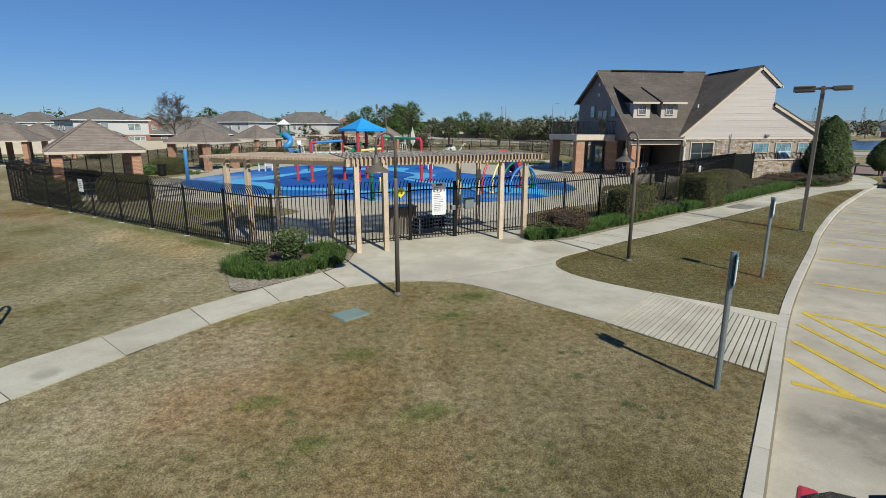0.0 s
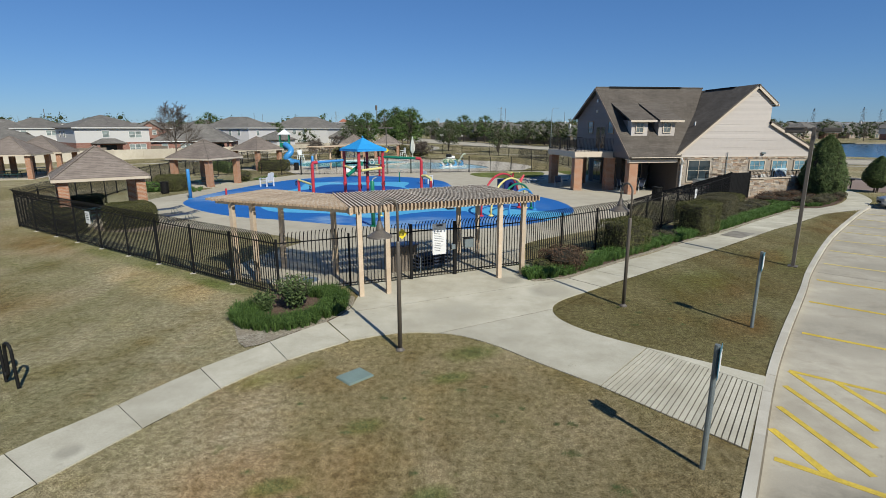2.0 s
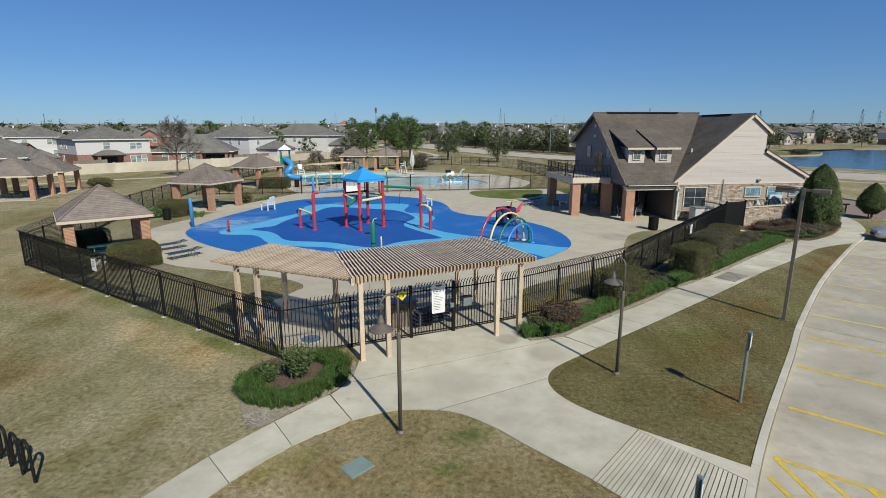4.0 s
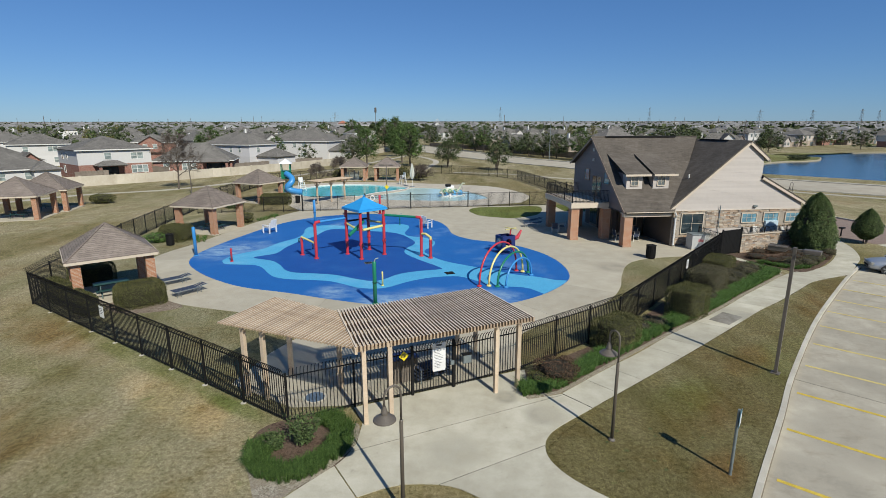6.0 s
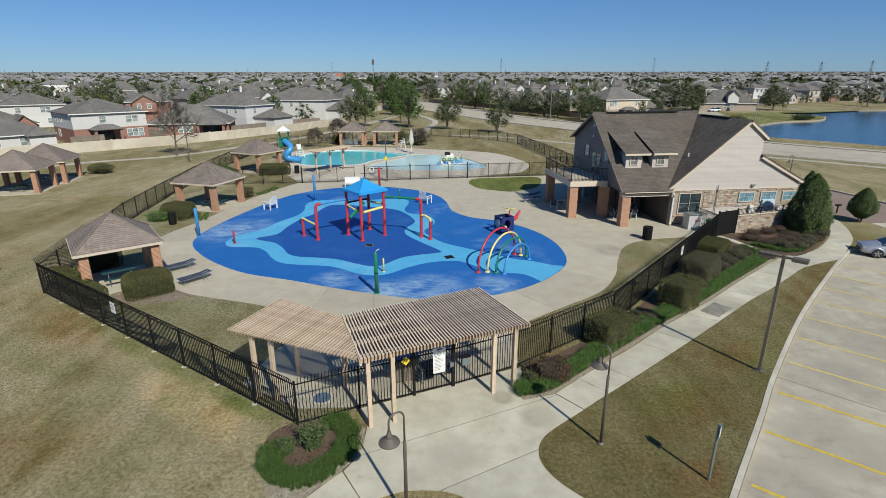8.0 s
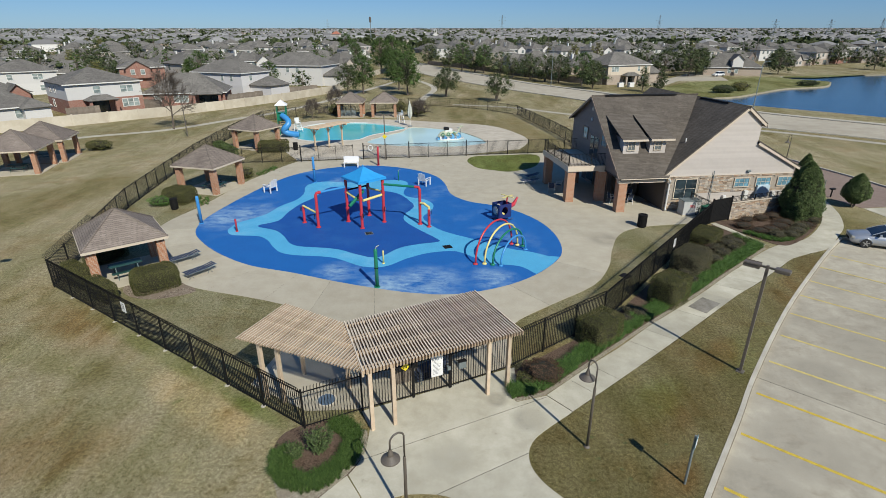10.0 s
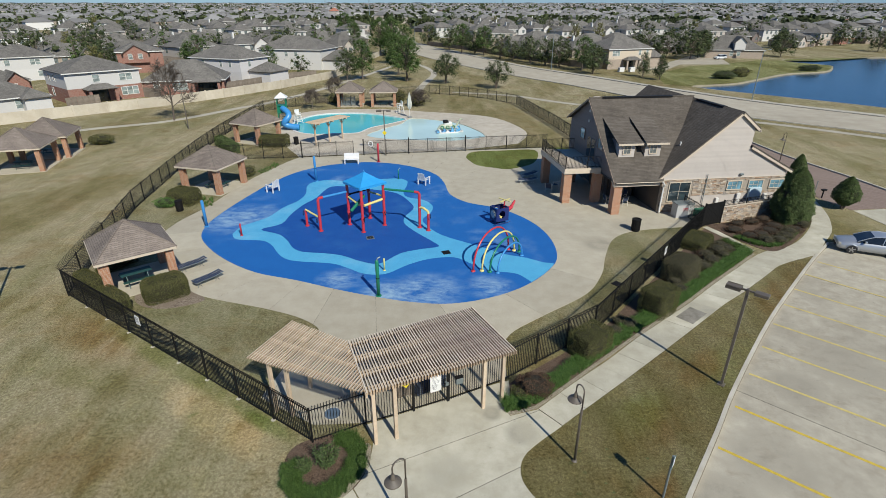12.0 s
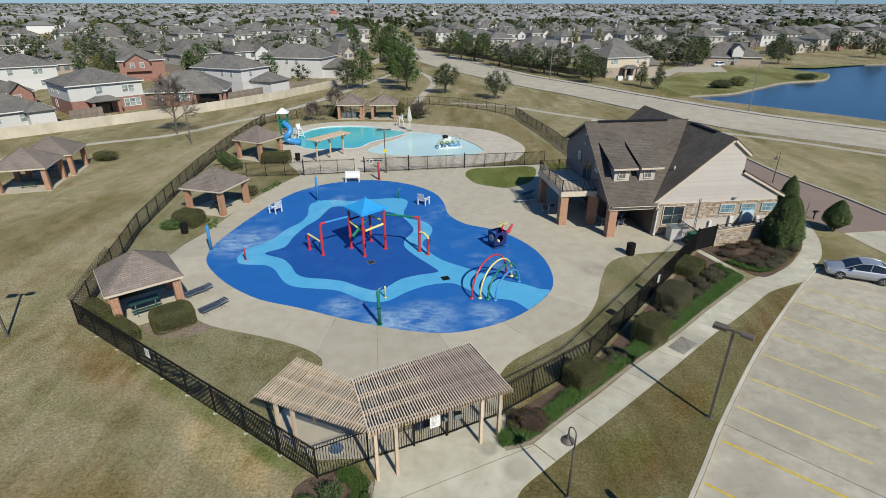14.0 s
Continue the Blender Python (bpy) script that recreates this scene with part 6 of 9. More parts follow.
for a in (15, 105):
    o = part("rotor_blade", boxed(-0.62, -0.07, 1.85, 0.62, 0.07, 1.9, 0.01), YELLOW, heli, "cream rotor blade")
    o.matrix_basis = pose(0.5, 0, 0.05 * (a > 50), 0, 0, a)


def armchair(x, y, rot, label):
    """A big white slatted garden chair."""
    th = thing("garden_chair", label, "chair", "white chairs on the splash pad", at=pose(x, y, PZ, 0, 0, rot) @ Matrix.Diagonal((1.3, 1.3, 1.3, 1)))
    part("seat", boxed(-0.28, -0.3, 0.36, 0.28, 0.28, 0.40, 0.01), WHITE, th)
    for k in range(5):
        o = part("back_slat", boxed(-0.05, -0.015, 0, 0.05, 0.015, 0.66 - 0.03 * abs(k - 2), 0.006), WHITE, th)
        o.matrix_basis = pose(-0.24 + 0.12 * k, 0.26, 0.38, -18, 0, 0)
    for s in (-1, 1):
        part("armrest", boxed(s * 0.36 - 0.06, -0.34, 0.58, s * 0.36 + 0.06, 0.34, 0.61, 0.008), WHITE, th)
        for yy in (-0.3, 0.28):
            part("leg", boxed(s * 0.34 - 0.035, yy - 0.04, 0, s * 0.34 + 0.035, yy + 0.04, 0.58, 0.006), WHITE, th)
    return th


armchair(-16.2, 47.6, 245, "large white plastic armchair on the blue pad")
armchair(-1.6, 49.9, 150, "large white plastic armchair on the blue pad")
bench = thing("white_bench", "wide white plastic bench at the pad's far edge", "bench", at=pose(-10.1, 57.6, PZ, 0, 0, 4))
part("seat", boxed(-0.85, -0.35, 0.5, 0.85, 0.3, 0.56, 0.01), WHITE, bench)
part("backrest", box(B(), -0.85, 0.28, 0.56, 0.85, 0.34, 1.15, 0.01), WHITE, bench)
for x in (-0.75, 0.75):
    for y in (-0.28, 0.24):
        part("leg", boxed(x - 0.05, y - 0.04, 0, x + 0.05, y + 0.04, 0.5), WHITE, bench)


def lounger(x, y, rot, label, z=0.026, frame_mat=None):
    th = thing("sun_lounger", label, "sun lounger", "sun loungers on the deck", at=pose(x, y, z, 0, 0, rot))
    fm = frame_mat or GALV
    for s in (-1, 1):
        part("side_rail", tube(B(), [(-1.0, s * 0.31, 0.36), (0.35, s * 0.31, 0.36), (0.98, s * 0.31, 0.46)], 0.02, 6), fm, th)
        for lx in (-0.75, 0.45):
            part("leg", tube(B(), [(lx - 0.15, s * 0.31, 0), (lx, s * 0.31, 0.35), (lx + 0.15, s * 0.31, 0)], 0.018, 5), fm, th)
    for k in range(14):
        xx = -0.98 + k * 0.14
        zz = 0.37 if xx < 0.35 else 0.37 + (xx - 0.35) * 0.16
        part("strap", boxed(xx, -0.32, zz, xx + 0.12, 0.32, zz + 0.012), MESH, th)


lounger(-15.1, 29.35, 52, "dark-strapped metal sun lounger on the concrete deck")
lounger(-17.0, 31.4, 48, "dark-strapped metal sun lounger beside the pavilion pier")


def patio_chair(x, y, rot, label):
    """A light metal garden chair with a sling seat and bent arms."""
    th = thing("patio_chair", label, "chair", "patio chairs in the porch", at=pose(x, y, 0.026, 0, 0, rot))
    part("seat", boxed(-0.26, -0.26, 0.42, 0.26, 0.24, 0.435), MESH, th, "dark sling seat")
    o = part("backrest", boxed(-0.26, -0.008, 0, 0.26, 0.008, 0.52), MESH, th, "dark sling back")
    o.matrix_basis = pose(0, 0.25, 0.46, -14, 0, 0)
    for k in (-1, 1):
        part("side_frame", tube(B(), [(k * 0.29, -0.3, 0), (k * 0.29, -0.28, 0.64), (k * 0.29, 0.2, 0.66), (k * 0.29, 0.34, 0.0)], 0.017, 6), WHITETRIM, th)
        part("back_post", tube(B(), [(k * 0.28, 0.24, 0.42), (k * 0.28, 0.38, 0.99)], 0.016, 6), WHITETRIM, th)


def patio_table(x, y, r, label):
    th = thing("patio_table", label, "table", at=pose(x, y, 0.026))
    part("top", lathe(B(), [(0.02, 0.70), (r, 0.70), (r, 0.725), (0.02, 0.73)], 20), GALV, th)
    part("stem", tube(B(), [(0, 0, 0.02), (0, 0, 0.7)], 0.035, 8), GALV, th)
    part("foot", lathe(B(), [(0.3, 0), (0.3, 0.03), (0.05, 0.06)], 14), GALV, th)


patio_table(16.1, 44.4, 0.5, "round grey metal table in the porch shade")
for x, y, r in ((15.3, 44.0, 100), (16.6, 43.6, 200), (16.9, 44.9, 290), (14.6, 45.2, 60), (10.6, 47.4, 160), (11.5, 48.4, 250)):
    patio_chair(x, y, r, "light-framed metal patio chair in the porch shade")
for x, y, r in ((9.0, 50.4, 10), (9.6, 52.4, 40)):
    lounger(x, y, r, "white-framed lounge chair in the clubhouse porch shade", frame_mat=WHITETRIM)


def bin_(x, y, label, r=0.29, h=0.95):
    th = thing("litter_bin", label, "litter bin", "black litter bins", at=pose(x, y, 0.026))
    part("body", lathe(B(), [(r * 0.92, 0), (r, 0.1), (r, h - 0.1), (r * 1.06, h - 0.06)], 18), BLACK, th)
    for k in range(16):
        a = 2 * math.pi * k / 16
        o = part("rib", boxed(-0.02, -0.012, 0.06, 0.02, 0.012, h - 0.1), BLACK, th)
        o.matrix_basis = pose(r * 1.02 * math.cos(a), r * 1.02 * math.sin(a), 0, 0, 0, math.degrees(a) + 90)
    part("rim", lathe(B(), [(r * 1.1, h - 0.06), (r * 1.1, h), (r * 0.8, h + 0.01), (r * 0.75, h - 0.05)], 18), BLACK, th)


bin_(15.75, 37.75, "black ribbed litter bin on the concrete deck edge", 0.33, 1.0)
bin_(-22.9, 42.4, "black ribbed litter bin beside the hedge")
bin_(-18.8, 66.9, "black ribbed litter bin by the pool fence")

# ---- swimming-pool furniture ----
tower = thing("slide_tower", "green pool-slide tower with a white roof and blue tube slide", "water slide", at=pose(-23.15, 77.2, 0.024, 0, 0, 10))
for x in (-0.62, 0.62):
    for y in (-0.62, 0.62):
        part("post", boxed(x - 0.06, y - 0.06, 0, x + 0.06, y + 0.06, 4.4), GREEN, tower)
for z in (2.2, 3.3):
    part("platform", boxed(-0.66, -0.66, z, 0.66, 0.66, z + 0.07), GREEN, tower)
for k in range(4):
    for z0_, z1_ in ((2.3, 3.2), (0.9, 2.1)):
        if z0_ > 2 or k in (1, 3):
            o = part("side_panel", boxed(-0.56, -0.02, z0_, 0.56, 0.02, z1_), GREEN, tower)
            o.matrix_basis = pose(0, 0, 0, 0, 0, 90 * k) @ pose(0, -0.62, 0)
bm = B()
for k in range(4):
    r = Matrix.Rotation(math.pi / 2 * k, 3, "Z")
    plate(bm, [r @ Vector((-0.9, -0.9, 4.4)), r @ Vector((0.9, -0.9, 4.4)), Vector((0, 0, 5.15))], 0.05)
bmesh.ops.recalc_face_normals(bm, faces=bm.faces)
part("roof", bm, WHITE, tower, "white pyramid roof")
run = [Vector(p) for p in [(0.05, -0.5, 2.95), (0.45, -0.95, 2.75), (0.95, -1.35, 2.35), (0.95, -1.75, 1.85), (0.4, -1.95, 1.4), (0.15, -1.8, 1.0), (0.6, -1.75, 0.65), (1.5, -1.9, 0.45), (2.3, -2.0, 0.42)]]
for _ in range(2):
    run = [run[0]] + [p.lerp(q, f) for p, q in zip(run, run[1:]) for f in (0.25, 0.75)] + [run[-1]]
part("tube_slide", tube(B(), run, 0.42, 14), BLUE, tower, "blue spiral tube slide", smooth=True)
part("slide_leg", tube(B(), [(0.9, -1.7, 0), (0.9, -1.7, 1.7)], 0.06, 8), GREEN, tower)
for k in range(7):
    part("step", boxed(-0.4, 0.68 + 0.22 * k, 2.0 - 0.3 * k, 0.4, 0.92 + 0.22 * k, 2.06 - 0.3 * k), GALV, tower)
for x, y, r in ((-21.9, 80.6, 40), (-6.7, 88.9, -60)):
    g = thing("lifeguard_chair", "tall white lifeguard chair at the pool's edge", "lifeguard chair", "lifeguard chairs", at=pose(x, y, 0.024, 0, 0, r))
    for sx in (-1, 1):
        for sy in (-1, 1):
            part("leg", tube(B(), [(sx * 0.5, sy * 0.5, 0), (sx * 0.3, sy * 0.3, 1.3)], 0.05, 6), WHITE, g)
        part("armrest", boxed(sx * 0.36 - 0.05, -0.35, 1.55, sx * 0.36 + 0.05, 0.3, 1.6), WHITE, g)
        for k in range(3):
            part("rung", boxed(-0.42, sx * 0.42 - 0.03, 0.3 + 0.33 * k, 0.42, sx * 0.42 + 0.03, 0.36 + 0.33 * k), WHITE, g)
    part("seat", boxed(-0.36, -0.34, 1.28, 0.36, 0.34, 1.34), WHITE, g)
    part("backrest", boxed(-0.36, 0.28, 1.34, 0.36, 0.34, 2.05), WHITE, g)
shade = thing("shade_arbour", "cream wooden T-shaped arbour with slatted roof beside the pool", "arbour", at=pose(-14.65, 68.1, 0.024, 0, 0, 55.5) @ Matrix.Diagonal((0.84, 0.84, 1.1, 1)))
for x in (-2.9, 0.0, 2.9):
    part("post", boxed(x - 0.1, -0.1, 0, x + 0.1, 0.1, 2.5, 0.01), CREAM, shade)
    part("crossbeam", boxed(x - 0.06, -1.15, 2.5, x + 0.06, 1.15, 2.66), CREAM, shade)
    for s in (-1, 1):
        part("brace", tube(B(), [(x, s * 0.08, 1.95), (x, s * 0.65, 2.5)], 0.05, 4), CREAM, shade)
for k in range(15):
    y = -1.15 + k * 0.16
    part("slat", boxed(-3.7, y, 2.665, 3.7, y + 0.06, 2.76), CREAM, shade)
cu = thing("closed_parasol", "closed white parasol on a pole by the wading pool", "parasol", at=pose(-4.9, 85.2, 0.024))
part("pole", tube(B(), [(0, 0, 0), (0, 0, 4.0)], 0.035, 6), WHITE, cu)
part("base", lathe(B(), [(0.4, 0), (0.4, 0.08), (0.1, 0.14)], 14), GALV, cu)
bm = lathe(B(), [(0.12, 1.3), (0.34, 1.7), (0.38, 2.2), (0.27, 3.0), (0.15, 3.5), (0.04, 3.95)], 32)
for v in bm.verts:
    fold = 0.78 + 0.24 * math.cos(8 * math.atan2(v.co.y, v.co.x))
    v.co.x, v.co.y = v.co.x * fold, v.co.y * fold
part("folded_canopy", bm, CANVAS, cu, "off-white folded canvas")
boat = thing("wading_pool_toy", "cream-green animal-shaped spray toy behind blue and white wave panels", "spray toy", at=pose(1.3, 74.6, -0.03, 0, 0, 15) @ Matrix.Scale(0.8, 4))
part("splash_base", prism(B(), curve([(-2.3, -0.7), (-1.2, -1.2), (0.6, -1.15), (2.2, -0.8), (2.7, 0.2), (1.2, 0.8), (-0.8, 0.9), (-2.1, 0.4)], 5), 0, 0.14), WHITE, boat, "low white base")
for k in range(11):
    # curling wave crests in two rows
    x, y, h = -2.3 + 0.44 * k, -1.02 + 0.34 * (k % 2), 0.62 + 0.28 * math.sin(2.3 * k) + (0.25 if 5 < k < 10 else 0.0)
    crest = [(x - 0.34, 0.1), (x + 0.3, 0.1), (x + 0.36, 0.45 * h), (x + 0.2, 0.8 * h), (x - 0.16, h), (x - 0.3, 0.86 * h), (x - 0.06, 0.74 * h), (x - 0.12, 0.4 * h)]
    bm = prism(B(), curve(crest, 3), 0, 0.1)
    for v in bm.verts:
        v.co = Vector((v.co.x, y + v.co.z, v.co.y))
    part("wave_crest", bm, WHITE if k % 3 == 1 else TOYWAVE, boat)
part("body", tube(B(), [(-2.1, 0, 0.5), (-1.5, 0, 0.85), (-0.5, 0, 1.0), (0.5, 0, 0.95), (1.2, 0, 0.7)], [0.2, 0.48, 0.6, 0.52, 0.25], 12), TOYCREAM, boat)
part("neck", tube(B(), [(0.9, 0, 0.75), (1.5, 0, 1.1), (1.85, 0, 1.75), (2.2, 0, 2.2), (2.6, 0, 2.12)], [0.24, 0.2, 0.14, 0.13, 0.08], 8), TOYCREAM, boat)
part("cabin", boxed(-0.95, -0.45, 1.25, 0.5, 0.45, 1.85, 0.2), WHITE, boat, "white rounded canopy")
part("cabin_roof", boxed(-1.0, -0.48, 1.6, -0.1, 0.48, 2.12, 0.16), BLACK, boat, "dark rounded hood")
part("hoop", tube(B(), [(1.5 + 0.62 * math.cos(a), -0.05, 1.25 + 0.72 * math.sin(a)) for a in np.linspace(-1.2, 1.7, 12)], 0.05, 6), GALV, boat)
for x in (-1.35, -0.35, 0.7):
    part("wheel_ring", tube(B(), [(x + 0.26 * math.cos(a), -0.6, 0.95 + 0.26 * math.sin(a)) for a in np.linspace(0, 2 * math.pi, 13)], 0.06, 6), GREEN, boat)
for k in range(3):
    x = -17.6 + k * 0.95
    st = thing("stacked_loungers", "grey strapped loungers stacked upright under the shelter", "loungers", "stacked loungers", at=pose(x, 95.9, 0.05, 0, 0, 10 * k))
    for j in range(4):
        part("side_frame", tube(B(), [(-0.35, j * 0.12, 0), (-0.35, 0.25 + j * 0.12, 1.7), (0.35, 0.25 + j * 0.12, 1.7), (0.35, j * 0.12, 0)], 0.03, 5), GALV, st)
    for j in range(7):
        part("strap", boxed(-0.33, 0.05 + 0.03 * j, 0.2 + 0.2 * j, 0.33, 0.07 + 0.03 * j, 0.3 + 0.2 * j), GALV, st)
ring = thing("ring_buoy", "white ring buoy on a black stand by the pool gate", "ring buoy", at=pose(-8.3, 61.25, 0))
part("ring", tube(B(), [(0.25 * math.cos(a), -0.12, 1.45 + 0.3 * math.sin(a)) for a in np.linspace(0, 2 * math.pi, 17)], 0.05, 8), WHITE, ring)
part("arm", boxed(-0.5, -0.05, 1.5, 1.3, 0.0, 1.58), BLACK, ring)

# ---- clubhouse yard ----
ac = thing("utility_cabinet", "pale grey metal utility cabinet with a notice beside the clubhouse", "cabinet", at=pose(20.75, 40.85, 0.026, 0, 0, 5))
part("body", boxed(-0.72, -0.45, 0.05, 0.72, 0.45, 1.2, 0.02), CABINET, ac)
part("lid", boxed(-0.78, -0.5, 1.2, 0.78, 0.5, 1.27, 0.02), GALV, ac)
part("plinth", boxed(-0.75, -0.48, 0, 0.75, 0.48, 0.05), DECK, ac)
for k in range(3):
    part("text_line", boxed(-0.2, -0.458, 0.85 - k * 0.1, 0.25, -0.4515, 0.89 - k * 0.1), RED, ac)
cart = thing("covered_cart", "small cart under a dark green cover inside the service gate", "cart", at=pose(22.1, 40.2, 0.0, 0, 0, 20))
part("cover", box(B(), -0.55, -0.4, 0.25, 0.55, 0.4, 0.95, 0.12), GREEN, cart)
for x in (-0.4, 0.4):
    part("wheel", tube(B(), [(x, -0.43, 0.14), (x, -0.37, 0.14)], 0.14, 12), TYRE, cart)
    part("handle", tube(B(), [(x, 0.4, 0.6), (x, 0.55, 1.5)], 0.02, 5), GALV, cart)
hg = thing("hose_reel", "black drinking-fountain post beside the walk", "fountain", at=pose(36.1, 45.6, 0.0, 0, 0, 20))
part("pedestal", tube(B(), [(0, 0, 0), (0, 0, 0.75)], 0.06, 8), BLACK, hg)
part("bowl", boxed(-0.25, -0.15, 0.72, 0.25, 0.15, 0.85, 0.03), BLACK, hg)

# ---- lamps ----


def goose_lamp(x, y, rot, label, reach):
    """A slim post whose top curls over to a hanging bell shade."""
    th = thing("gooseneck_lamp", label, "lamp post", "gooseneck lamps", at=pose(x, y, 0, 0, 0, rot))
    part("base_plate", lathe(B(), [(0.11, 0), (0.11, 0.03), (0.06, 0.08)], 12), BRONZE, th)
    part("pole", tube(B(), [(0, 0, 0.02), (0, 0, 2.64), (0, 0, 2.68)], [0.052, 0.048, 0.034], 10), BRONZE, th, smooth=True)
    r = reach / 2
    pts = [(0, 0, 2.67), (0, 0, 3.42)] + [(r - r * math.cos(a), 0, 3.42 + 0.23 * math.sin(a)) for a in np.linspace(0.15, math.pi - 0.15, 11)] + [(reach, 0, 3.42), (reach, 0, 3.12)]
    part("hook", tube(B(), pts, 0.028, 10), BRONZE, th, smooth=True)
    part("shade", lathe(B(), [(0.04, 3.20), (0.06, 3.12), (0.085, 3.04), (0.09, 2.98), (0.275, 2.86), (0.285, 2.83), (0.25, 2.835), (0.08, 2.93)], 22, (reach, 0)), BRONZE, th, "flat bell-shaped bronze shade")
    part("bulb", lathe(B(), [(0.07, 2.86), (0.09, 2.90), (0.06, 2.95)], 12, (reach, 0)), LENS, th)


goose_lamp(-1.04, 11.36, 215, "slim bronze gooseneck lamp post at the lawn's edge", 0.46)
goose_lamp(5.37, 14.5, 122, "slim bronze gooseneck lamp post on the lawn strip", 0.38)
goose_lamp(38.9, 57.1, 200, "slim bronze gooseneck lamp post beside the brick drive", 0.46)
marker = thing("marker_post", "slim grey marker post beside the brick drive", "post", at=pose(35.5, 45.9, 0))
part("post", tube(B(), [(0, 0, 0), (0, 0, 1.5)], 0.035, 8), GALV, marker)
part("cap", lathe(B(), [(0.045, 1.48), (0.045, 1.54), (0.01, 1.56)], 8), GALV, marker)


def lot_lamp(x, y, rot, h, label, sign=False):
    th = thing("twin_head_lamp", label, "lamp post", "twin-head lamp posts", at=pose(x, y, 0, 0, 0, rot))
    part("base_plate", boxed(-0.16, -0.16, 0, 0.16, 0.16, 0.04, 0.01), BRONZE, th)
    part("pole", boxed(-0.06, -0.06, 0.04, 0.06, 0.06, h, 0.012), BRONZE, th)
    part("arm", boxed(-0.32, -0.04, h - 0.13, 0.32, 0.04, h - 0.05), BRONZE, th)
    for s in (-1, 1):
        hd = B()
        box(hd, s * 0.28, -0.17, h - 0.17, s * 0.84, 0.17, h - 0.02, 0.03)
        k = part("lamp_head", hd, BRONZE, th, "flat bronze lamp head")
        part("lens", boxed(s * 0.34, -0.13, h - 0.185, s * 0.78, 0.13, h - 0.172), LENS, k)
    if sign:
        d = B()
        plate(d, [(0.28, -0.08, 2.75), (0, -0.08, 3.03), (-0.28, -0.08, 2.75), (0, -0.08, 2.47)][::-1], 0.012)
        bmesh.ops.recalc_face_normals(d, faces=d.faces)
        part("diamond_plate", d, SIGNYEL, th, "yellow diamond plate").matrix_basis = pose(0, 0, 0, 0, 0, -rot)


lot_lamp(13.45, 19.05, -43, 5.22, "dark bronze twin-head lamp post beside the parking lot")
lot_lamp(-6.57, 61.3, 5, 5.4, "dark twin-head lamp post with yellow sign by the pool", True)
lot_lamp(-26.7, 26.3, 15, 5.2, "dark bronze twin-head lamp post on the open lawn")

# ---- signs, covers, rack ----
for x, y, a, lab in ((4.02, 6.93, 57, "galvanised sign post with its sign seen edge-on near the ramp"), (8.22, 12.80, 52, "galvanised sign post with a blue-green sign by the kerb")):
    s = thing("parking_sign", lab, "sign post", "parking signs along the kerb", at=pose(x, y, 0, 0, 0, a))
    part("post", tube(B(), [(0, 0, 0), (0, 0, 2.08)], 0.042, 10), GALV, s)
    part("plate", boxed(-0.15, -0.056, 1.58, 0.15, -0.045, 2.06, 0.002), paint("sign_blue", (0.06, 0.20, 0.26), 0.5, 0.1), s, "blue-green sign plate")
    part("face", boxed(-0.12, -0.062, 1.64, 0.12, -0.0565, 1.98), WHITE, s)
    for z in (1.66, 1.98):
        part("bolt", tube(B(), [(0, -0.070, z), (0, -0.060, z)], 0.012, 6), GALV, s)
lid = thing("utility_hatch", "square grey-green utility lid set in the lawn", "utility cover", at=pose(-1.9, 10.0, 0.0, 0, 0, 45))
part("frame", boxed(-0.315, -0.255, -0.03, 0.315, 0.255, 0.03, 0.01), TEAL, lid)
part("lid", boxed(-0.30, -0.24, 0.03, 0.30, 0.24, 0.045, 0.006), TEAL, lid)
mh = thing("manhole_cover", "round blue-grey manhole cover inside the fence", "manhole cover", at=pose(-4.7, 17.15, 0.026))
part("ring", lathe(B(), [(0.42, 0), (0.42, 0.02), (0.36, 0.022)], 24), KERB, mh)
part("cover", lathe(B(), [(0.35, 0.0), (0.35, 0.03), (0.1, 0.034)], 24), paint("blue_grey_cover", (0.11, 0.16, 0.22), 0.6, 0.15), mh)
grate = thing("stained_slab", "grey weathered slab set flush in the walk", "paving slab", at=pose(14.7, 25.1, 0.034, 0, 0, 40))
part("slab", boxed(-0.85, -0.5, 0, 0.85, 0.5, 0.006), make_concrete("stained_slab", (0.20, 0.18, 0.145), (0.36, 0.33, 0.275), 0.6, 2.2), grate)
dg = thing("yard_drain", "small square black drain on the inner lawn", "drain", at=pose(11.57, 28.92, 0.0, 0, 0, 40))
part("grate", boxed(-0.3, -0.3, 0, 0.3, 0.3, 0.03, 0.01), BLACK, dg)
rack = thing("bike_rack", "black tubular loop bicycle rack on the lawn", "bike rack", at=pose(-8.68, 9.5, 0, 0, 0, 150) @ Matrix.Diagonal((1.1, 1.1, 1.12, 1)))
pts = []
for k in range(3):
    x0 = k * 0.5
    pts += [(x0, 0, 0.02), (x0 + 0.02, 0, 0.7)] + [(x0 + 0.16 - 0.14 * math.cos(a), 0, 0.72 + 0.14 * math.sin(a)) for a in np.linspace(0.3, math.pi - 0.3, 6)] + [(x0 + 0.30, 0, 0.7), (x0 + 0.34, 0, 0.22), (x0 + 0.42, 0, 0.14), (x0 + 0.48, 0, 0.22)]
part("loop", tube(B(), pts + [(1.5, 0, 0.7), (1.5, 0, 0.02)], 0.03, 8), BLACK, rack)
tbl = thing("check_in_desk", "navy-topped wooden desk under the pergola", "desk", at=pose(-1.55, 18.6, 0.026, 0, 0, 23))
part("top", boxed(-0.55, -0.35, 0.95, 0.55, 0.35, 1.0, 0.01), NAVY, tbl)
part("carcass", boxed(-0.5, -0.3, 0.0, 0.5, 0.3, 0.945, 0.01), BROWNWOOD, tbl)
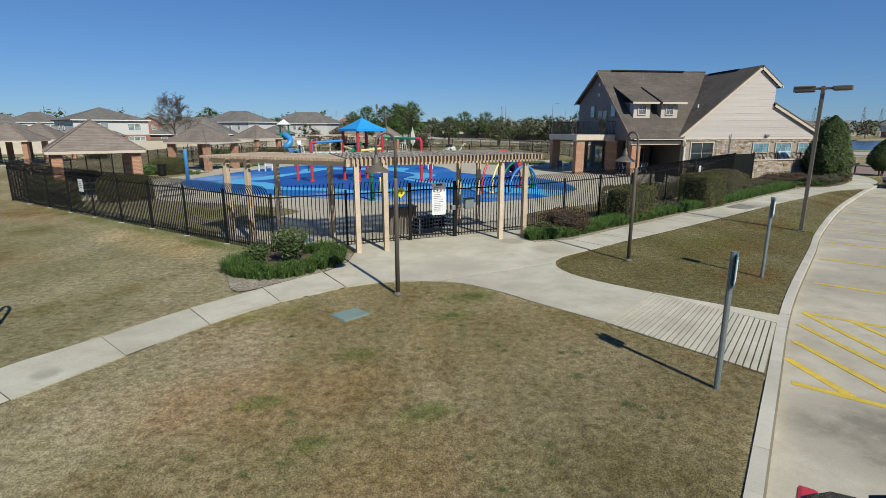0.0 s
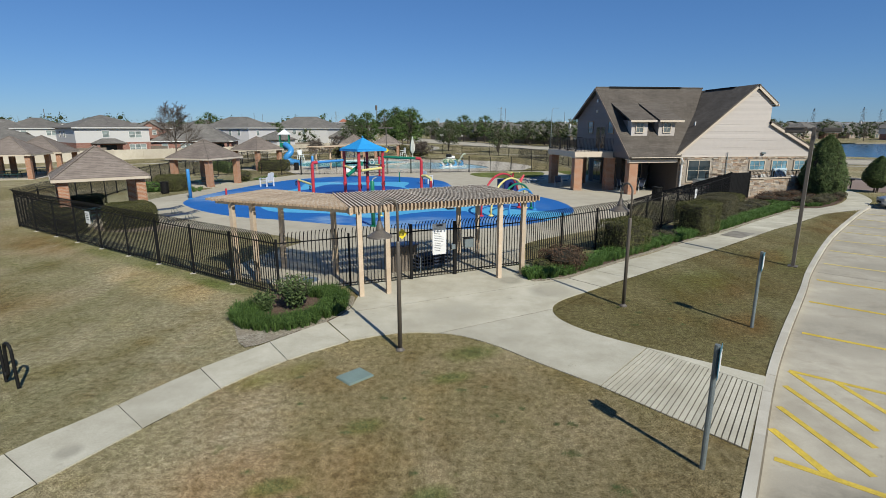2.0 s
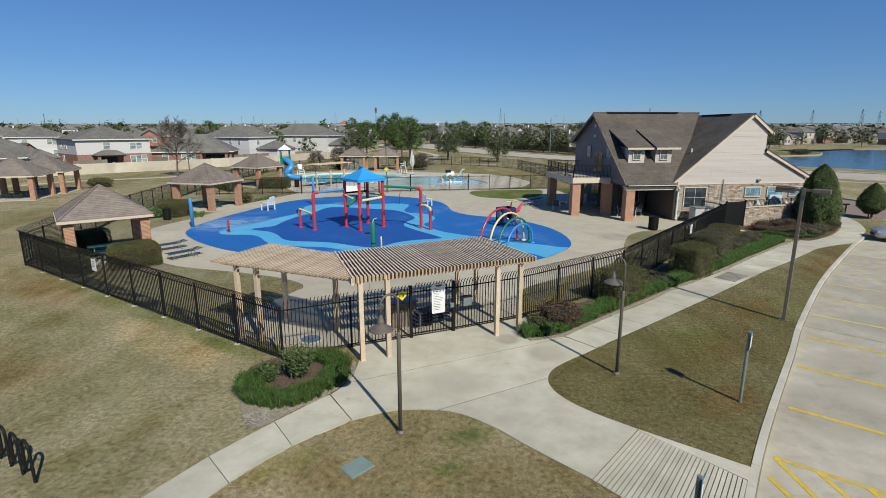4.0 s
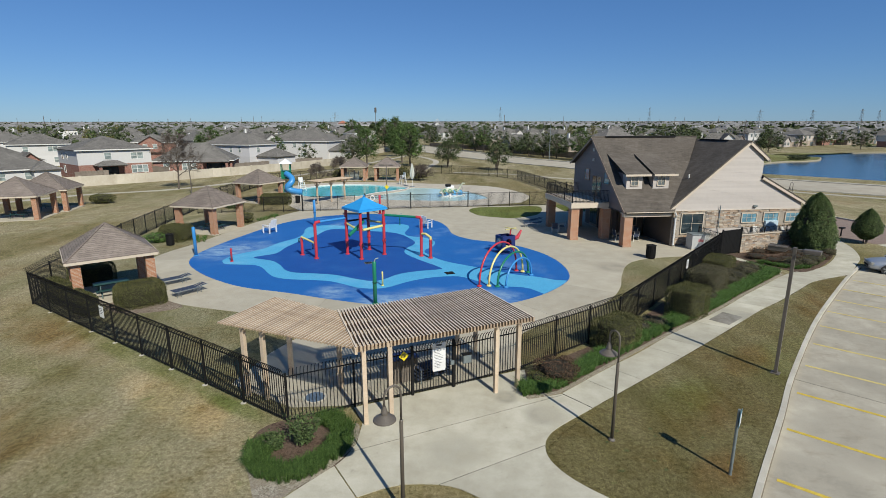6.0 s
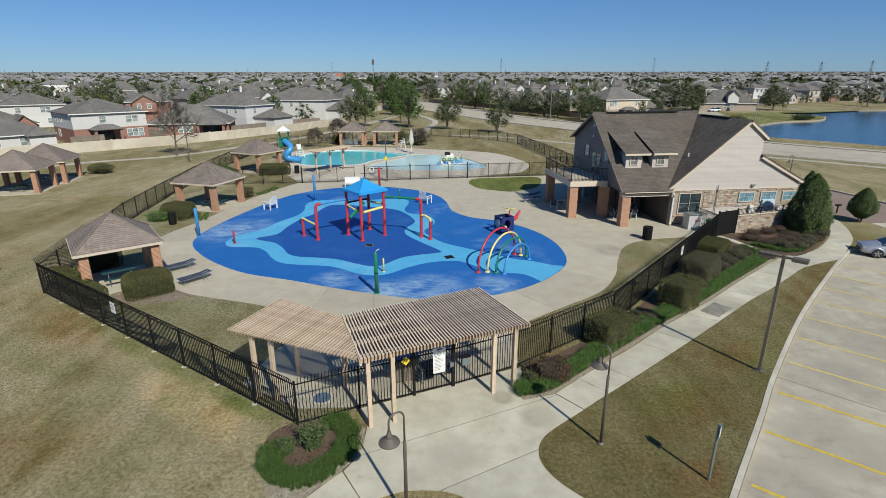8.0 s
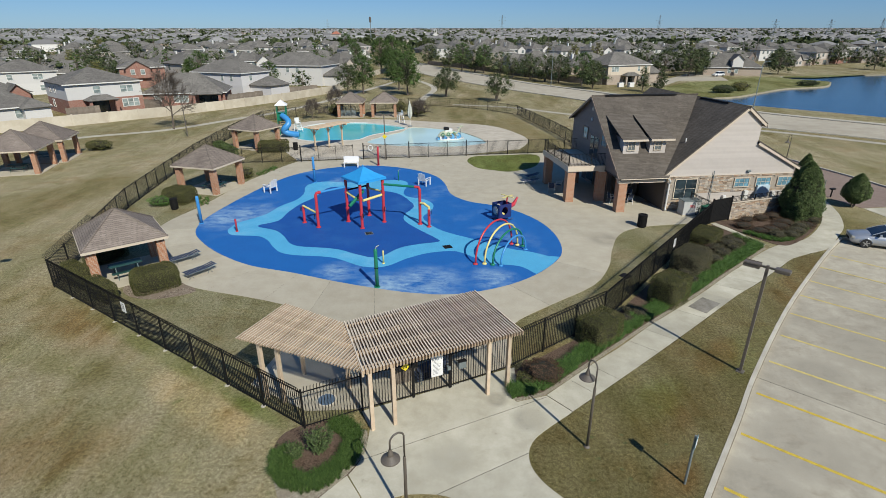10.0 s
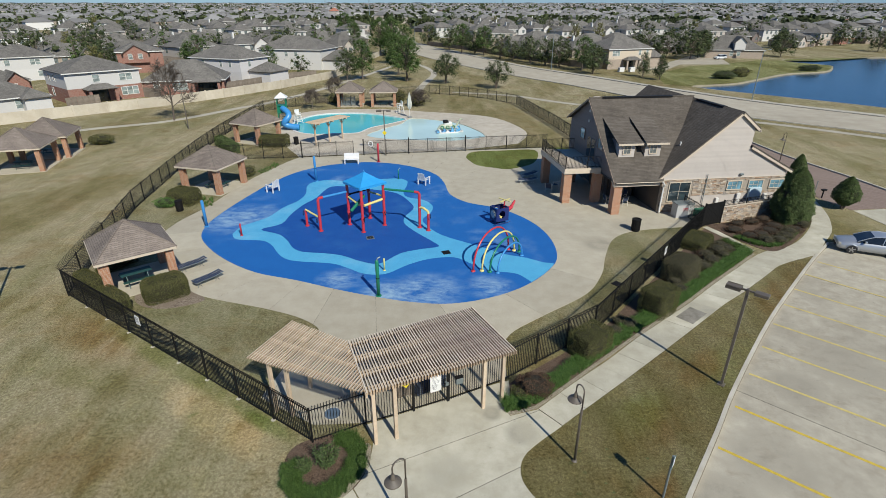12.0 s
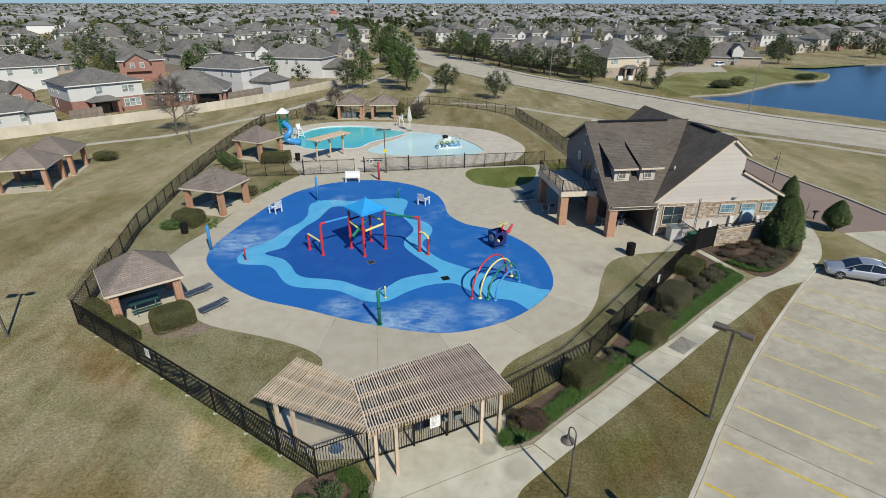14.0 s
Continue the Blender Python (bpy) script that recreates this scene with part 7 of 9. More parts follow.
stk = thing("stacked_loungers", "dark stacked loungers inside the gate", "loungers", at=pose(-0.5, 18.7, 0.026, 0, 0, 35))
for k in range(4):
    part("sling", boxed(-0.75 + 0.04 * k, -0.3, 0.2 + 0.12 * k, 0.75 + 0.04 * k, 0.3, 0.23 + 0.12 * k), MESH, stk)
for x in (-0.6, 0.6):
    for y in (-0.28, 0.28):
        part("leg", tube(B(), [(x, y, 0), (x, y, 0.6)], 0.02, 5), GALV, stk)

# ---- cars ----


def car(x, y, rot, mat, label, tall=0.0, z=-0.13, suv=False):
    """A saloon: lofted body, glasshouse, wheels, lamps. Front towards -x."""
    th = thing("car", label, "car", at=pose(x, y, z, 0, 0, rot))
    keys = [(-2.27, 0.60, 0.36, 0.60), (-2.2, 0.72, 0.28, 0.68), (-2.0, 0.82, 0.22, 0.76), (-1.6, 0.87, 0.20, 0.84), (-1.0, 0.885, 0.20, 0.93), (-0.3, 0.89, 0.20, 0.955), (0.5, 0.89, 0.20, 0.965), (1.2, 0.885, 0.20, 0.985), (1.75, 0.865, 0.22, 1.03), (2.1, 0.81, 0.27, 1.02), (2.25, 0.74, 0.32, 0.95), (2.3, 0.64, 0.42, 0.78)]
    st = []
    for p, q in zip(keys, keys[1:]):
        st += [tuple(u + (v - u) * f for u, v in zip(p, q)) for f in (0.0, 0.5)]
    st.append(keys[-1])
    bm = B()
    rings = []
    for sx, w, z0, z1 in st:
        half = [(0.80, 0.0, 0.0), (0.96, 0.18, 0.0), (1.0, 0.45, 0.0), (0.985, 0.70, 0.0), (0.93, 0.9, 0.0), (0.80, 1.0, 0.0), (0.45, 1.0, 0.035), (0.0, 1.0, 0.045)]
        ring = [(sx, -w * f, z0 + (z1 - z0) * g + e) for f, g, e in half] + [(sx, w * f, z0 + (z1 - z0) * g + e) for f, g, e in half[-2::-1]]
        rings.append([bm.verts.new(p) for p in ring])
    m_ = len(rings[0])
    for a, b in zip(rings, rings[1:]):
        for k in range(m_):
            bm.faces.new((a[k], a[(k + 1) % m_], b[(k + 1) % m_], b[k]))
    bm.faces.new(rings[0][::-1])
    bm.faces.new(rings[-1])
    bmesh.ops.recalc_face_normals(bm, faces=bm.faces)
    part("body", bm, mat, th, smooth=True)
    gl = [(-1.12, 0.74, -0.03), (-0.62, 0.69, 0.24), (-0.18, 0.63, 0.42), (0.3, 0.62, 0.475), (0.75, 0.62, 0.465), (1.2, 0.63, 0.37), (1.55, 0.66, 0.2), (1.85, 0.69, 0.04)] if not suv else [(-1.0, 0.74, -0.02), (-0.65, 0.71, 0.28), (-0.3, 0.68, 0.55), (0.5, 0.68, 0.6), (1.3, 0.68, 0.6), (2.0, 0.66, 0.52), (2.12, 0.68, 0.3), (2.2, 0.70, 0.0)]
    bm = B()
    rings = []
    for sx, w, dz in gl:
        rings.append([bm.verts.new(p) for p in ((sx, -0.80, 0.93), (sx, -w, 0.98 + dz), (sx, w, 0.98 + dz), (sx, 0.80, 0.93))])
    for a, b in zip(rings, rings[1:]):
        for k in range(4):
            bm.faces.new((a[k], a[(k + 1) % 4], b[(k + 1) % 4], b[k]))
    bm.faces.new(rings[0][::-1])
    bm.faces.new(rings[-1])
    bmesh.ops.recalc_face_normals(bm, faces=bm.faces)
    g = part("glasshouse", bm, CARGLASS, th, "dark tinted windows")
    bm = B()
    q = gl[2:6]
    vs = [(sx, -w - 0.005, 0.98 + dz + 0.005) for sx, w, dz in q] + [(sx, w + 0.005, 0.98 + dz + 0.005) for sx, w, dz in reversed(q)]
    for i in range(3):
        plate(bm, [vs[i], vs[i + 1], vs[6 - i], vs[7 - i]], 0.02)
    bmesh.ops.recalc_face_normals(bm, faces=bm.faces)
    part("roof", bm, mat, g)
    for s in (-1, 1):
        for run in (gl[0:3], gl[2:6], gl[5:8]):
            part("pillar", tube(B(), [(a, s * (b + 0.01), 0.985 + c) for a, b, c in run], 0.032, 6), mat, g)
        part("pillar", tube(B(), [(0.35, s * 0.82, 0.95), (0.45, s * 0.645, 1.42)], 0.035, 5), mat, g)
        for wx in (-1.35, 1.32):
            wl = part("wheel", lathe(B(), [(0.24, -0.1), (0.32, -0.1), (0.325, 0.1), (0.24, 0.1)], 20), TYRE, th)
            wl.matrix_basis = pose(wx, s * 0.82, 0.325, 90, 0, 0)
            rm = part("rim", lathe(B(), [(0.236, -0.088), (0.236, 0.088)], 18), GALV, wl)
            for k in range(5):
                sp = part("spoke", boxed(-0.035, 0.03, -0.108, 0.035, 0.22, 0.108), CHROME, rm)
                sp.matrix_basis = pose(0, 0, 0, 0, 0, 72 * k)
        part("wheel_arch", tube(B(), [(-1.35 + 0.38 * math.cos(a), s * 0.875, 0.325 + 0.38 * math.sin(a)) for a in np.linspace(0.1, math.pi - 0.1, 9)], 0.03, 5), mat, th)
        part("wheel_arch", tube(B(), [(1.32 + 0.38 * math.cos(a), s * 0.875, 0.325 + 0.38 * math.sin(a)) for a in np.linspace(0.1, math.pi - 0.1, 9)], 0.03, 5), mat, th)
        part("headlight", box(B(), -2.24, s * 0.62 - 0.17, 0.56, -2.05, s * 0.62 + 0.17, 0.72, 0.03), LENS, th)
        part("tail_light", box(B(), 2.16, s * 0.62 - 0.16, 0.66, 2.31, s * 0.62 + 0.16, 0.92, 0.03), RED, th)
        part("mirror", box(B(), -0.75, s * 0.93 - 0.09, 0.97, -0.6, s * 0.93 + 0.09, 1.09, 0.03), mat, th)
    part("front_grille", boxed(-2.31, -0.4, 0.4, -2.2, 0.4, 0.52, 0.01), BLACK, th)
    return th


car(31.85, 33.95, -24, SILVER, "silver four-door saloon parked nose to the kerb")
car(4.46, 1.86, 145, Mat("black_car_paint", 0.25, 0.2).color((0.012, 0.012, 0.015)).m, "black car with red tail lights parked tail to the kerb", suv=False)
wc = car(97.5, 190, 20, CARWHITE, "white pickup-sized car parked on the side street", z=0.02, suv=True)
copy_thing(wc, pose(58, 226, 0.02, 0, 0, 70))

# ---- planting ----
MULCH_R = [(3.35, 19.15), (8.6, 23.1), (21.5, 38.1), (22.1, 36.7), (22.5, 35.2), (22.9, 33.7), (20.4, 31.2), (17.8, 29.0), (14.8, 26.35), (10.9, 23.2), (6.4, 19.3), (4.3, 17.5), (3.2, 17.2)]
bed = tagged(part("ground_mulch", prism(B(), MULCH_R, -0.02, 0.03), MULCH), "brown mulch bed between the fence and the walk", "planting bed", kind="structure")
MULCH_C = curve([(21.95, 39.0), (22.75, 36.8), (23.3, 35.3), (24.3, 33.85), (25.4, 34.1), (27.2, 35.5), (29.3, 37.5), (31.1, 39.7), (32.6, 42.3), (27.8, 40.6), (23.4, 39.2)], 4)
tagged(part("ground_mulch", prism(B(), MULCH_C, -0.02, 0.036), MULCH), "brown mulch bed below the stone wall", "planting bed", kind="structure")
MULCH_L = curve([(-6.0, 14.0), (-6.0, 15.1), (-5.2, 15.7), (-3.7, 15.95), (-2.85, 15.0), (-2.85, 13.9), (-3.4, 12.9), (-4.2, 12.2), (-5.3, 12.7)], 4)
tagged(part("ground_mulch", prism(B(), MULCH_L, -0.02, 0.03), MULCH), "oval mulch bed at the fence corner", "planting bed", kind="structure")
MULCH_P = curve([(-18.3, 26.6), (-16.4, 26.0), (-14.4, 27.0), (-15.9, 28.3), (-17.6, 30.4), (-19.0, 28.2)], 4)
tagged(part("ground_mulch", prism(B(), MULCH_P, -0.02, 0.02), RIVERBED), "stony mulch around the pavilion hedge", "planting bed", kind="structure")
for lp, lab in ((curve([(-6.05, 13.8), (-5.5, 12.65), (-4.8, 11.5), (-3.95, 12.35), (-3.2, 13.25), (-2.75, 14.3), (-2.78, 15.3), (-3.08, 15.3), (-3.2, 14.0), (-3.72, 13.2), (-4.35, 12.72), (-5.3, 12.98), (-5.82, 13.9)], 3), "pale gravel edging of the oval bed"),):
    tagged(part("ground_gravel", flat([lp], 0.034), GRAVEL), lab, "gravel", kind="structure")
gl = [(3.1, 17.02), (4.4, 17.44), (6.45, 19.22), (10.95, 23.1), (14.85, 26.27), (17.85, 28.93), (20.45, 31.13), (22.95, 33.3)]
nn = normals(gl)
tagged(part("ground_gravel", prism(B(), gl + [(p[0] + n[0] * 0.17, p[1] + n[1] * 0.17) for p, n in reversed(list(zip(gl, nn)))], -0.01, 0.038), GRAVEL), "pale gravel edging along the walk", "gravel", kind="structure")


def rounded_box_points(rnd, sx, sy, sz, r, n):
    """Points and outward directions on a softened block standing on the ground."""
    out = []
    faces = [("x", 1, sy * sz), ("x", -1, sy * sz), ("y", 1, sx * sz), ("y", -1, sx * sz), ("z", 1, sx * sy * 1.3)]
    tot = sum(f[2] for f in faces)
    for ax, s, w in faces:
        for _ in range(int(n * w / tot)):
            a, b = rnd.uniform(-0.5, 0.5), rnd.uniform(-0.5, 0.5)
            if ax == "x":
                p, d = Vector((s * 0.5, a, b)), Vector((s, 0, 0))
            elif ax == "y":
                p, d = Vector((a, s * 0.5, b)), Vector((0, s, 0))
            else:
                p, d = Vector((a, b, 0.5)), Vector((0, 0, 1))
            q = Vector((p.x * sx, p.y * sy, p.z * sz))
            c = Vector((max(-sx / 2 + r, min(sx / 2 - r, q.x)), max(-sy / 2 + r, min(sy / 2 - r, q.y)), max(-sz / 2 + r * 0.4, min(sz / 2 - r, q.z))))
            e = q - c
            if e.length > r:
                d = e.normalized()
                q = c + d * r
            k = 0.06 * noise.noise(q * 1.8 + Vector((sx, sy, 0)))
            q += d * (k + rnd.uniform(-0.05, 0.02))
            out.append((q + Vector((0, 0, sz / 2)), d))
    return out


def hedge(x, y, rot, sx, sy, sz, label, leaf=None, r=0.3, density=1150, size=0.037, name="hedge"):
    """A clipped shrub: a near-black core for the shade within and a shell of small leaves with an uneven skin."""
    rnd = random.Random(int(x * 31 + y * 17))
    th = thing(name, label, "hedge" if name == "hedge" else "shrub", at=pose(x, y, 0.0, 0, 0, rot))
    bm = B()
    bmesh.ops.create_icosphere(bm, subdivisions=3, radius=1)
    for v in bm.verts:
        c = v.co
        q = Vector([math.copysign(abs(t) ** 0.45, t) for t in c])
        m = max(abs(q.x), abs(q.y), abs(q.z), 0.6)
        q = Vector((q.x * sx * 0.44, q.y * sy * 0.44, q.z * sz * 0.45)) * (1 + 0.05 * noise.noise(c * 3 + Vector((x, y, 0))))
        v.co = q + Vector((0, 0, sz * 0.48))
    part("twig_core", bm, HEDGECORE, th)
    area = 2 * (sx + sy) * sz + sx * sy
    pts = rounded_box_points(rnd, sx, sy, sz, min(r, sx * 0.45, sy * 0.45, sz * 0.45), int(area * density))
    part("foliage", leaves(B(), pts, size, int(x * 7 + y), 0.2, 1.5), leaf or HEDGE, th)
    return th


def blob(x, y, rx, ry, h, label, leaf, density=420, size=0.06, name="shrub", gaps=0.25, z=0.0, core=True, cat="shrub"):
    """A loose rounded shrub of leaves on a few stems."""
    rnd = random.Random(int(x * 13 + y * 29))
    th = thing(name, label, cat, at=pose(x, y, z))
    bm = B()
    for k in range(6):
        a = rnd.uniform(0, 6.28)
        tube(bm, [(0.05 * rx * math.cos(a), 0.05 * ry * math.sin(a), -z), (0.25 * rx * math.cos(a), 0.25 * ry * math.sin(a), h * 0.4), (0.6 * rx * math.cos(a), 0.6 * ry * math.sin(a), h * 0.8)], [0.03, 0.02, 0.008], 5)
    part("stem", bm, BARK, th)
    if core:
        bm = B()
        bmesh.ops.create_icosphere(bm, subdivisions=2, radius=1)
        for v in bm.verts:
            k = 0.72 + 0.2 * noise.noise(v.co * 2 + Vector((x, y, 0)))
            v.co = Vector((v.co.x * rx * k, v.co.y * ry * k, h * 0.52 + v.co.z * h * 0.46 * k))
        # solid near-black filler, darkening the gaps between leaves like inner shade
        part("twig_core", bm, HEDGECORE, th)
    pts = []
    n = int(4 * math.pi * ((rx * ry + rx * h / 2 + ry * h / 2) / 3) * density)
    for _ in range(n):
        d = Vector((rnd.gauss(0, 1), rnd.gauss(0, 1), rnd.gauss(0, 1))).normalized()
        g = noise.noise(d * 2.3 + Vector((x, y, 3)))
        if g < -gaps and rnd.random() < 0.7:
            continue
        k = 0.9 + 0.25 * g - rnd.random() ** 2 * 0.3
        pts.append((Vector((d.x * rx * k, d.y * ry * k, max(0.05, h * 0.52 + d.z * h * 0.5 * k))), d))
    part("foliage", leaves(B(), pts, size, int(x + 5 * y), 0.2, 1.7), leaf, th)
    return th


hedge(7.8, 21.65, 37, 1.95, 1.4, 1.4, "clipped block-shaped evergreen hedge by the fence", r=0.16)
hedge(12.85, 25.6, 38, 1.9, 1.5, 1.6, "tall clipped block-shaped evergreen hedge by the fence", r=0.16)
hedge(16.0, 29.9, 44, 2.6, 1.9, 1.45, "rounded grey-brown hedge by the fence", GREYLEAF, r=0.55)
hedge(19.3, 34.9, 46, 2.6, 1.9, 0.85, "low rounded olive hedge near the service gate", r=0.4)
for x, y, r in ((10.6, 23.85, 0.5), (9.65, 23.25, 0.46), (10.25, 24.25, 0.46), (13.5, 27.8, 0.5), (14.25, 27.75, 0.56), (15.1, 27.75, 0.52), (15.2, 28.7, 0.5), (16.6, 29.4, 0.5), (17.2, 30.6, 0.46), (18.05, 30.95, 0.54), (17.8, 31.9, 0.5), (19.1, 31.95, 0.56), (19.15, 32.85, 0.5), (20.3, 33.55, 0.56), (20.9, 34.45, 0.5), (21.15, 33.9, 0.5), (20.4, 32.8, 0.45)):
    blob(x, y, r, r, r * 1.2, "small grey-green rounded shrub in the mulch bed", GREYLEAF, 900, 0.036)
blob(4.45, 18.45, 0.95, 0.8, 1.0, "loose reddish-bronze shrub at the walk's end", REDLEAF, 700, 0.045, gaps=0.08)
blob(3.75, 18.2, 0.5, 0.5, 0.55, "small dark shrub beside the pergola post", HEDGE, 900, 0.036)
blob(19.0, 32.9, 0.6, 0.6, 0.5, "low reddish shrub in the mulch bed", REDLEAF, 320, 0.05)
for x, y, rx in ((24.2, 36.3, 0.55), (24.9, 35.3, 0.5), (25.9, 35.3, 0.5), (26.8, 36.0, 0.5), (27.6, 36.9, 0.5), (28.5, 37.5, 0.55), (25.2, 36.6, 0.6), (26.3, 37.3, 0.6), (27.2, 38.2, 0.6), (29.6, 38.4, 0.5), (23.6, 37.5, 0.6), (30.4, 39.6, 0.55), (31.2, 41.0, 0.5)):
    if rx < 0.53:
        blob(x, y, 0.62, 0.62, 0.66, "low rounded grey-green shrub in front of the stone wall", GREYLEAF, 800, 0.038)
    else:
        blob(x, y, rx * 1.3, rx * 1.3, 0.5, "low russet twiggy shrub in front of the stone wall", REDLEAF, 300, 0.05)
for x, y in ((24.4, 38.6), (25.8, 39.1), (27.0, 39.5), (30.9, 41.5)):
    blob(x, y, 0.7, 0.5, 0.62, "russet twiggy shrub against the stone wall", REDLEAF, 300, 0.055)
hedge(-16.95, 27.55, 38, 2.5, 1.8, 1.35, "rounded clipped hedge beside the picnic pavilion", r=0.55)
hedge(-21.9, 28.1, -34, 2.6, 0.9, 1.25, "clipped hedge between pavilion and fence")
hedge(-19.4, 26.3, -34, 2.6, 0.8, 1.15, "clipped hedge between pavilion and fence")
hedge(-22.3, 31.6, 60, 2.6, 1.0, 1.2, "clipped hedge behind the picnic pavilion")
hedge(-23.4, 44.6, 74, 2.2, 2.6, 1.35, "rounded hedge near the second pavilion", r=0.6)
blob(-24.6, 43.4, 1.0, 0.8, 0.9, "bright loose shrub beside the hedge", LIRIOPE, 300, 0.06)
blob(-20.4, 52.9, 0.9, 0.9, 1.1, "loose shrub behind the second pavilion", HEDGE, 320, 0.06)
hedge(-27.0, 64.6, -52, 6.2, 1.3, 1.2, "long clipped hedge by the pool fence", LEAF2, density=420, size=0.06)
hedge(-21.4, 66.2, 10, 3.6, 2.2, 1.3, "broad clipped hedge beside the third pavilion", density=420, size=0.06)
blob(-7.6, 99.2, 1.5, 1.5, 2.3, "loose grey-green shrub by the far shelter", HEDGE, 120, 0.10)
blob(-4.4, 96.6, 2.4, 1.8, 1.8, "loose tan shrub behind the parasol", STRAWLEAF, 40, 0.10, gaps=0.1)
blob(-19.6, 98.2, 1.2, 1.2, 2.0, "dark shrub beside the far shelter", HEDGE, 120, 0.10)
blob(-44.4, 67.2, 1.7, 1.3, 1.3, "dark rounded shrub alone on the park lawn", HEDGE, 200, 0.08)
blob(-49.6, 51.5, 2.2, 1.4, 0.8, "dark low shrub beside the park pavilion", HEDGE, 160, 0.08)


def sage(x, y, h, label):
    """An open upright bush of thin stems with small grey-green leaves."""
    rnd = random.Random(int(h * 100))
    th = thing("bush", label, "bush", at=pose(x, y, 0.03))
    bm, pts = B(), []
    for k in range(60):
        a, l = rnd.uniform(0, 6.28), rnd.uniform(0.5, 1.0) * h
        lean = rnd.uniform(0.15, 0.65)
        tip = Vector((math.cos(a) * lean * l, math.sin(a) * lean * l, l * (1 - 0.3 * lean)))
        tube(bm, [(0, 0, 0), tip * 0.5 + Vector((0, 0, 0.06)), tip], [0.014, 0.009, 0.004], 4)
        for _ in range(46):
            f = rnd.uniform(0.25, 1.0)
            pts.append((tip * f + Vector((rnd.gauss(0, 0.05), rnd.gauss(0, 0.05), rnd.gauss(0, 0.05))), (rnd.uniform(-1, 1), rnd.uniform(-1, 1), 0.8)))
    part("stem", bm, BARK, th)
    part("foliage", leaves(B(), pts, 0.048, 8, 0.1, 2.0), make_leaf("sage_leaf", (0.045, 0.07, 0.025), (0.14, 0.19, 0.07)), th)


sage(-4.35, 14.25, 1.15, "open grey-green bush in the oval bed")
sage(-5.2, 14.0, 0.6, "small low bush in the oval bed")


def tuft_strip(name, label, centre, width, per_m2, h, seed, parent_cat="border grass", mat=None):
    """Arching grass blades over a strip along a line."""
    rnd = random.Random(seed)
    nn = normals(centre)
    verts, faces = [], []
    for i in range(len(centre) - 1):
        a, b = Vector(centre[i]), Vector(centre[i + 1])
        n0 = Vector(nn[i])
        for c in range(int((b - a).length * width * per_m2)):
            if c % 45 == 0:
                tuft = a.lerp(b, rnd.random()) + n0 * rnd.uniform(-width / 2, width / 2) * 0.85
                tall = rnd.uniform(0.7, 1.2)
            ang, l = rnd.uniform(0, 6.28), h * tall * rnd.uniform(0.6, 1.15)
            d = Vector((math.cos(ang), math.sin(ang)))
            p = tuft + d * rnd.uniform(0.0, 0.09)
            s = Vector((-d.y, d.x)) * 0.0055
            k = len(verts)
            lean = rnd.uniform(0.15, 0.55)
            m, t = p + d * l * lean * 0.6, p + d * l * lean * 1.5
            verts += [(p.x + s.x, p.y + s.y, 0.02), (p.x - s.x, p.y - s.y, 0.02), (m.x - s.x, m.y - s.y, l * 0.8), (m.x + s.x, m.y + s.y, l * 0.8), (t.x, t.y, l * 0.75)]
            faces += [(k, k + 1, k + 2, k + 3), (k + 3, k + 2, k + 4)]
    me = bpy.data.meshes.new(name)
    me.from_pydata(verts, [], faces)
    me.materials.append(mat or LIRIOPE)
    return tagged(new(name, me), label, parent_cat, kind="stuff")


off = [(p[0] + n[0] * 0.58, p[1] + n[1] * 0.58) for p, n in zip(gl, nn)]
tuft_strip("border_grass", "bright green arching border grass along the walk", curve(off, 6, False), 0.82, 3000, 0.42, 3)
ringline = curve([(-5.75, 14.3), (-5.6, 13.6), (-5.2, 13.0), (-4.35, 12.75), (-3.7, 13.3), (-3.25, 14.0), (-3.25, 14.9), (-3.6, 15.5), (-4.2, 15.6)], 5, False)
tuft_strip("border_grass", "dark green arching border grass ringing the oval bed", ringline, 0.75, 3200, 0.35, 5, mat=LIRIOPE2)
tuft_strip("border_grass", "bright green border grass under the pavilion hedge", [(-22.6, 46.4), (-21.2, 44.6), (-20.9, 43.2)], 1.0, 250, 0.3, 7)
tuft_strip("border_grass", "bright green border grass behind the second pavilion", [(-19.4, 53.6), (-18.8, 55.8), (-18.5, 57.5)], 1.2, 250, 0.3, 8)
tuft_strip("border_grass", "green border grass below the service wall", curve([(23.2, 36.4), (23.8, 35.3), (24.6, 34.75), (25.6, 35.0), (27.0, 36.1), (28.6, 37.6)], 4, False), 0.62, 1900, 0.3, 9)
tuft_strip("border_grass", "dark green border grass round the tip of the bed", curve([(22.3, 33.2), (22.45, 33.7), (22.2, 34.5), (21.75, 35.5)], 4, False), 0.62, 2600, 0.36, 10, mat=LIRIOPE2)


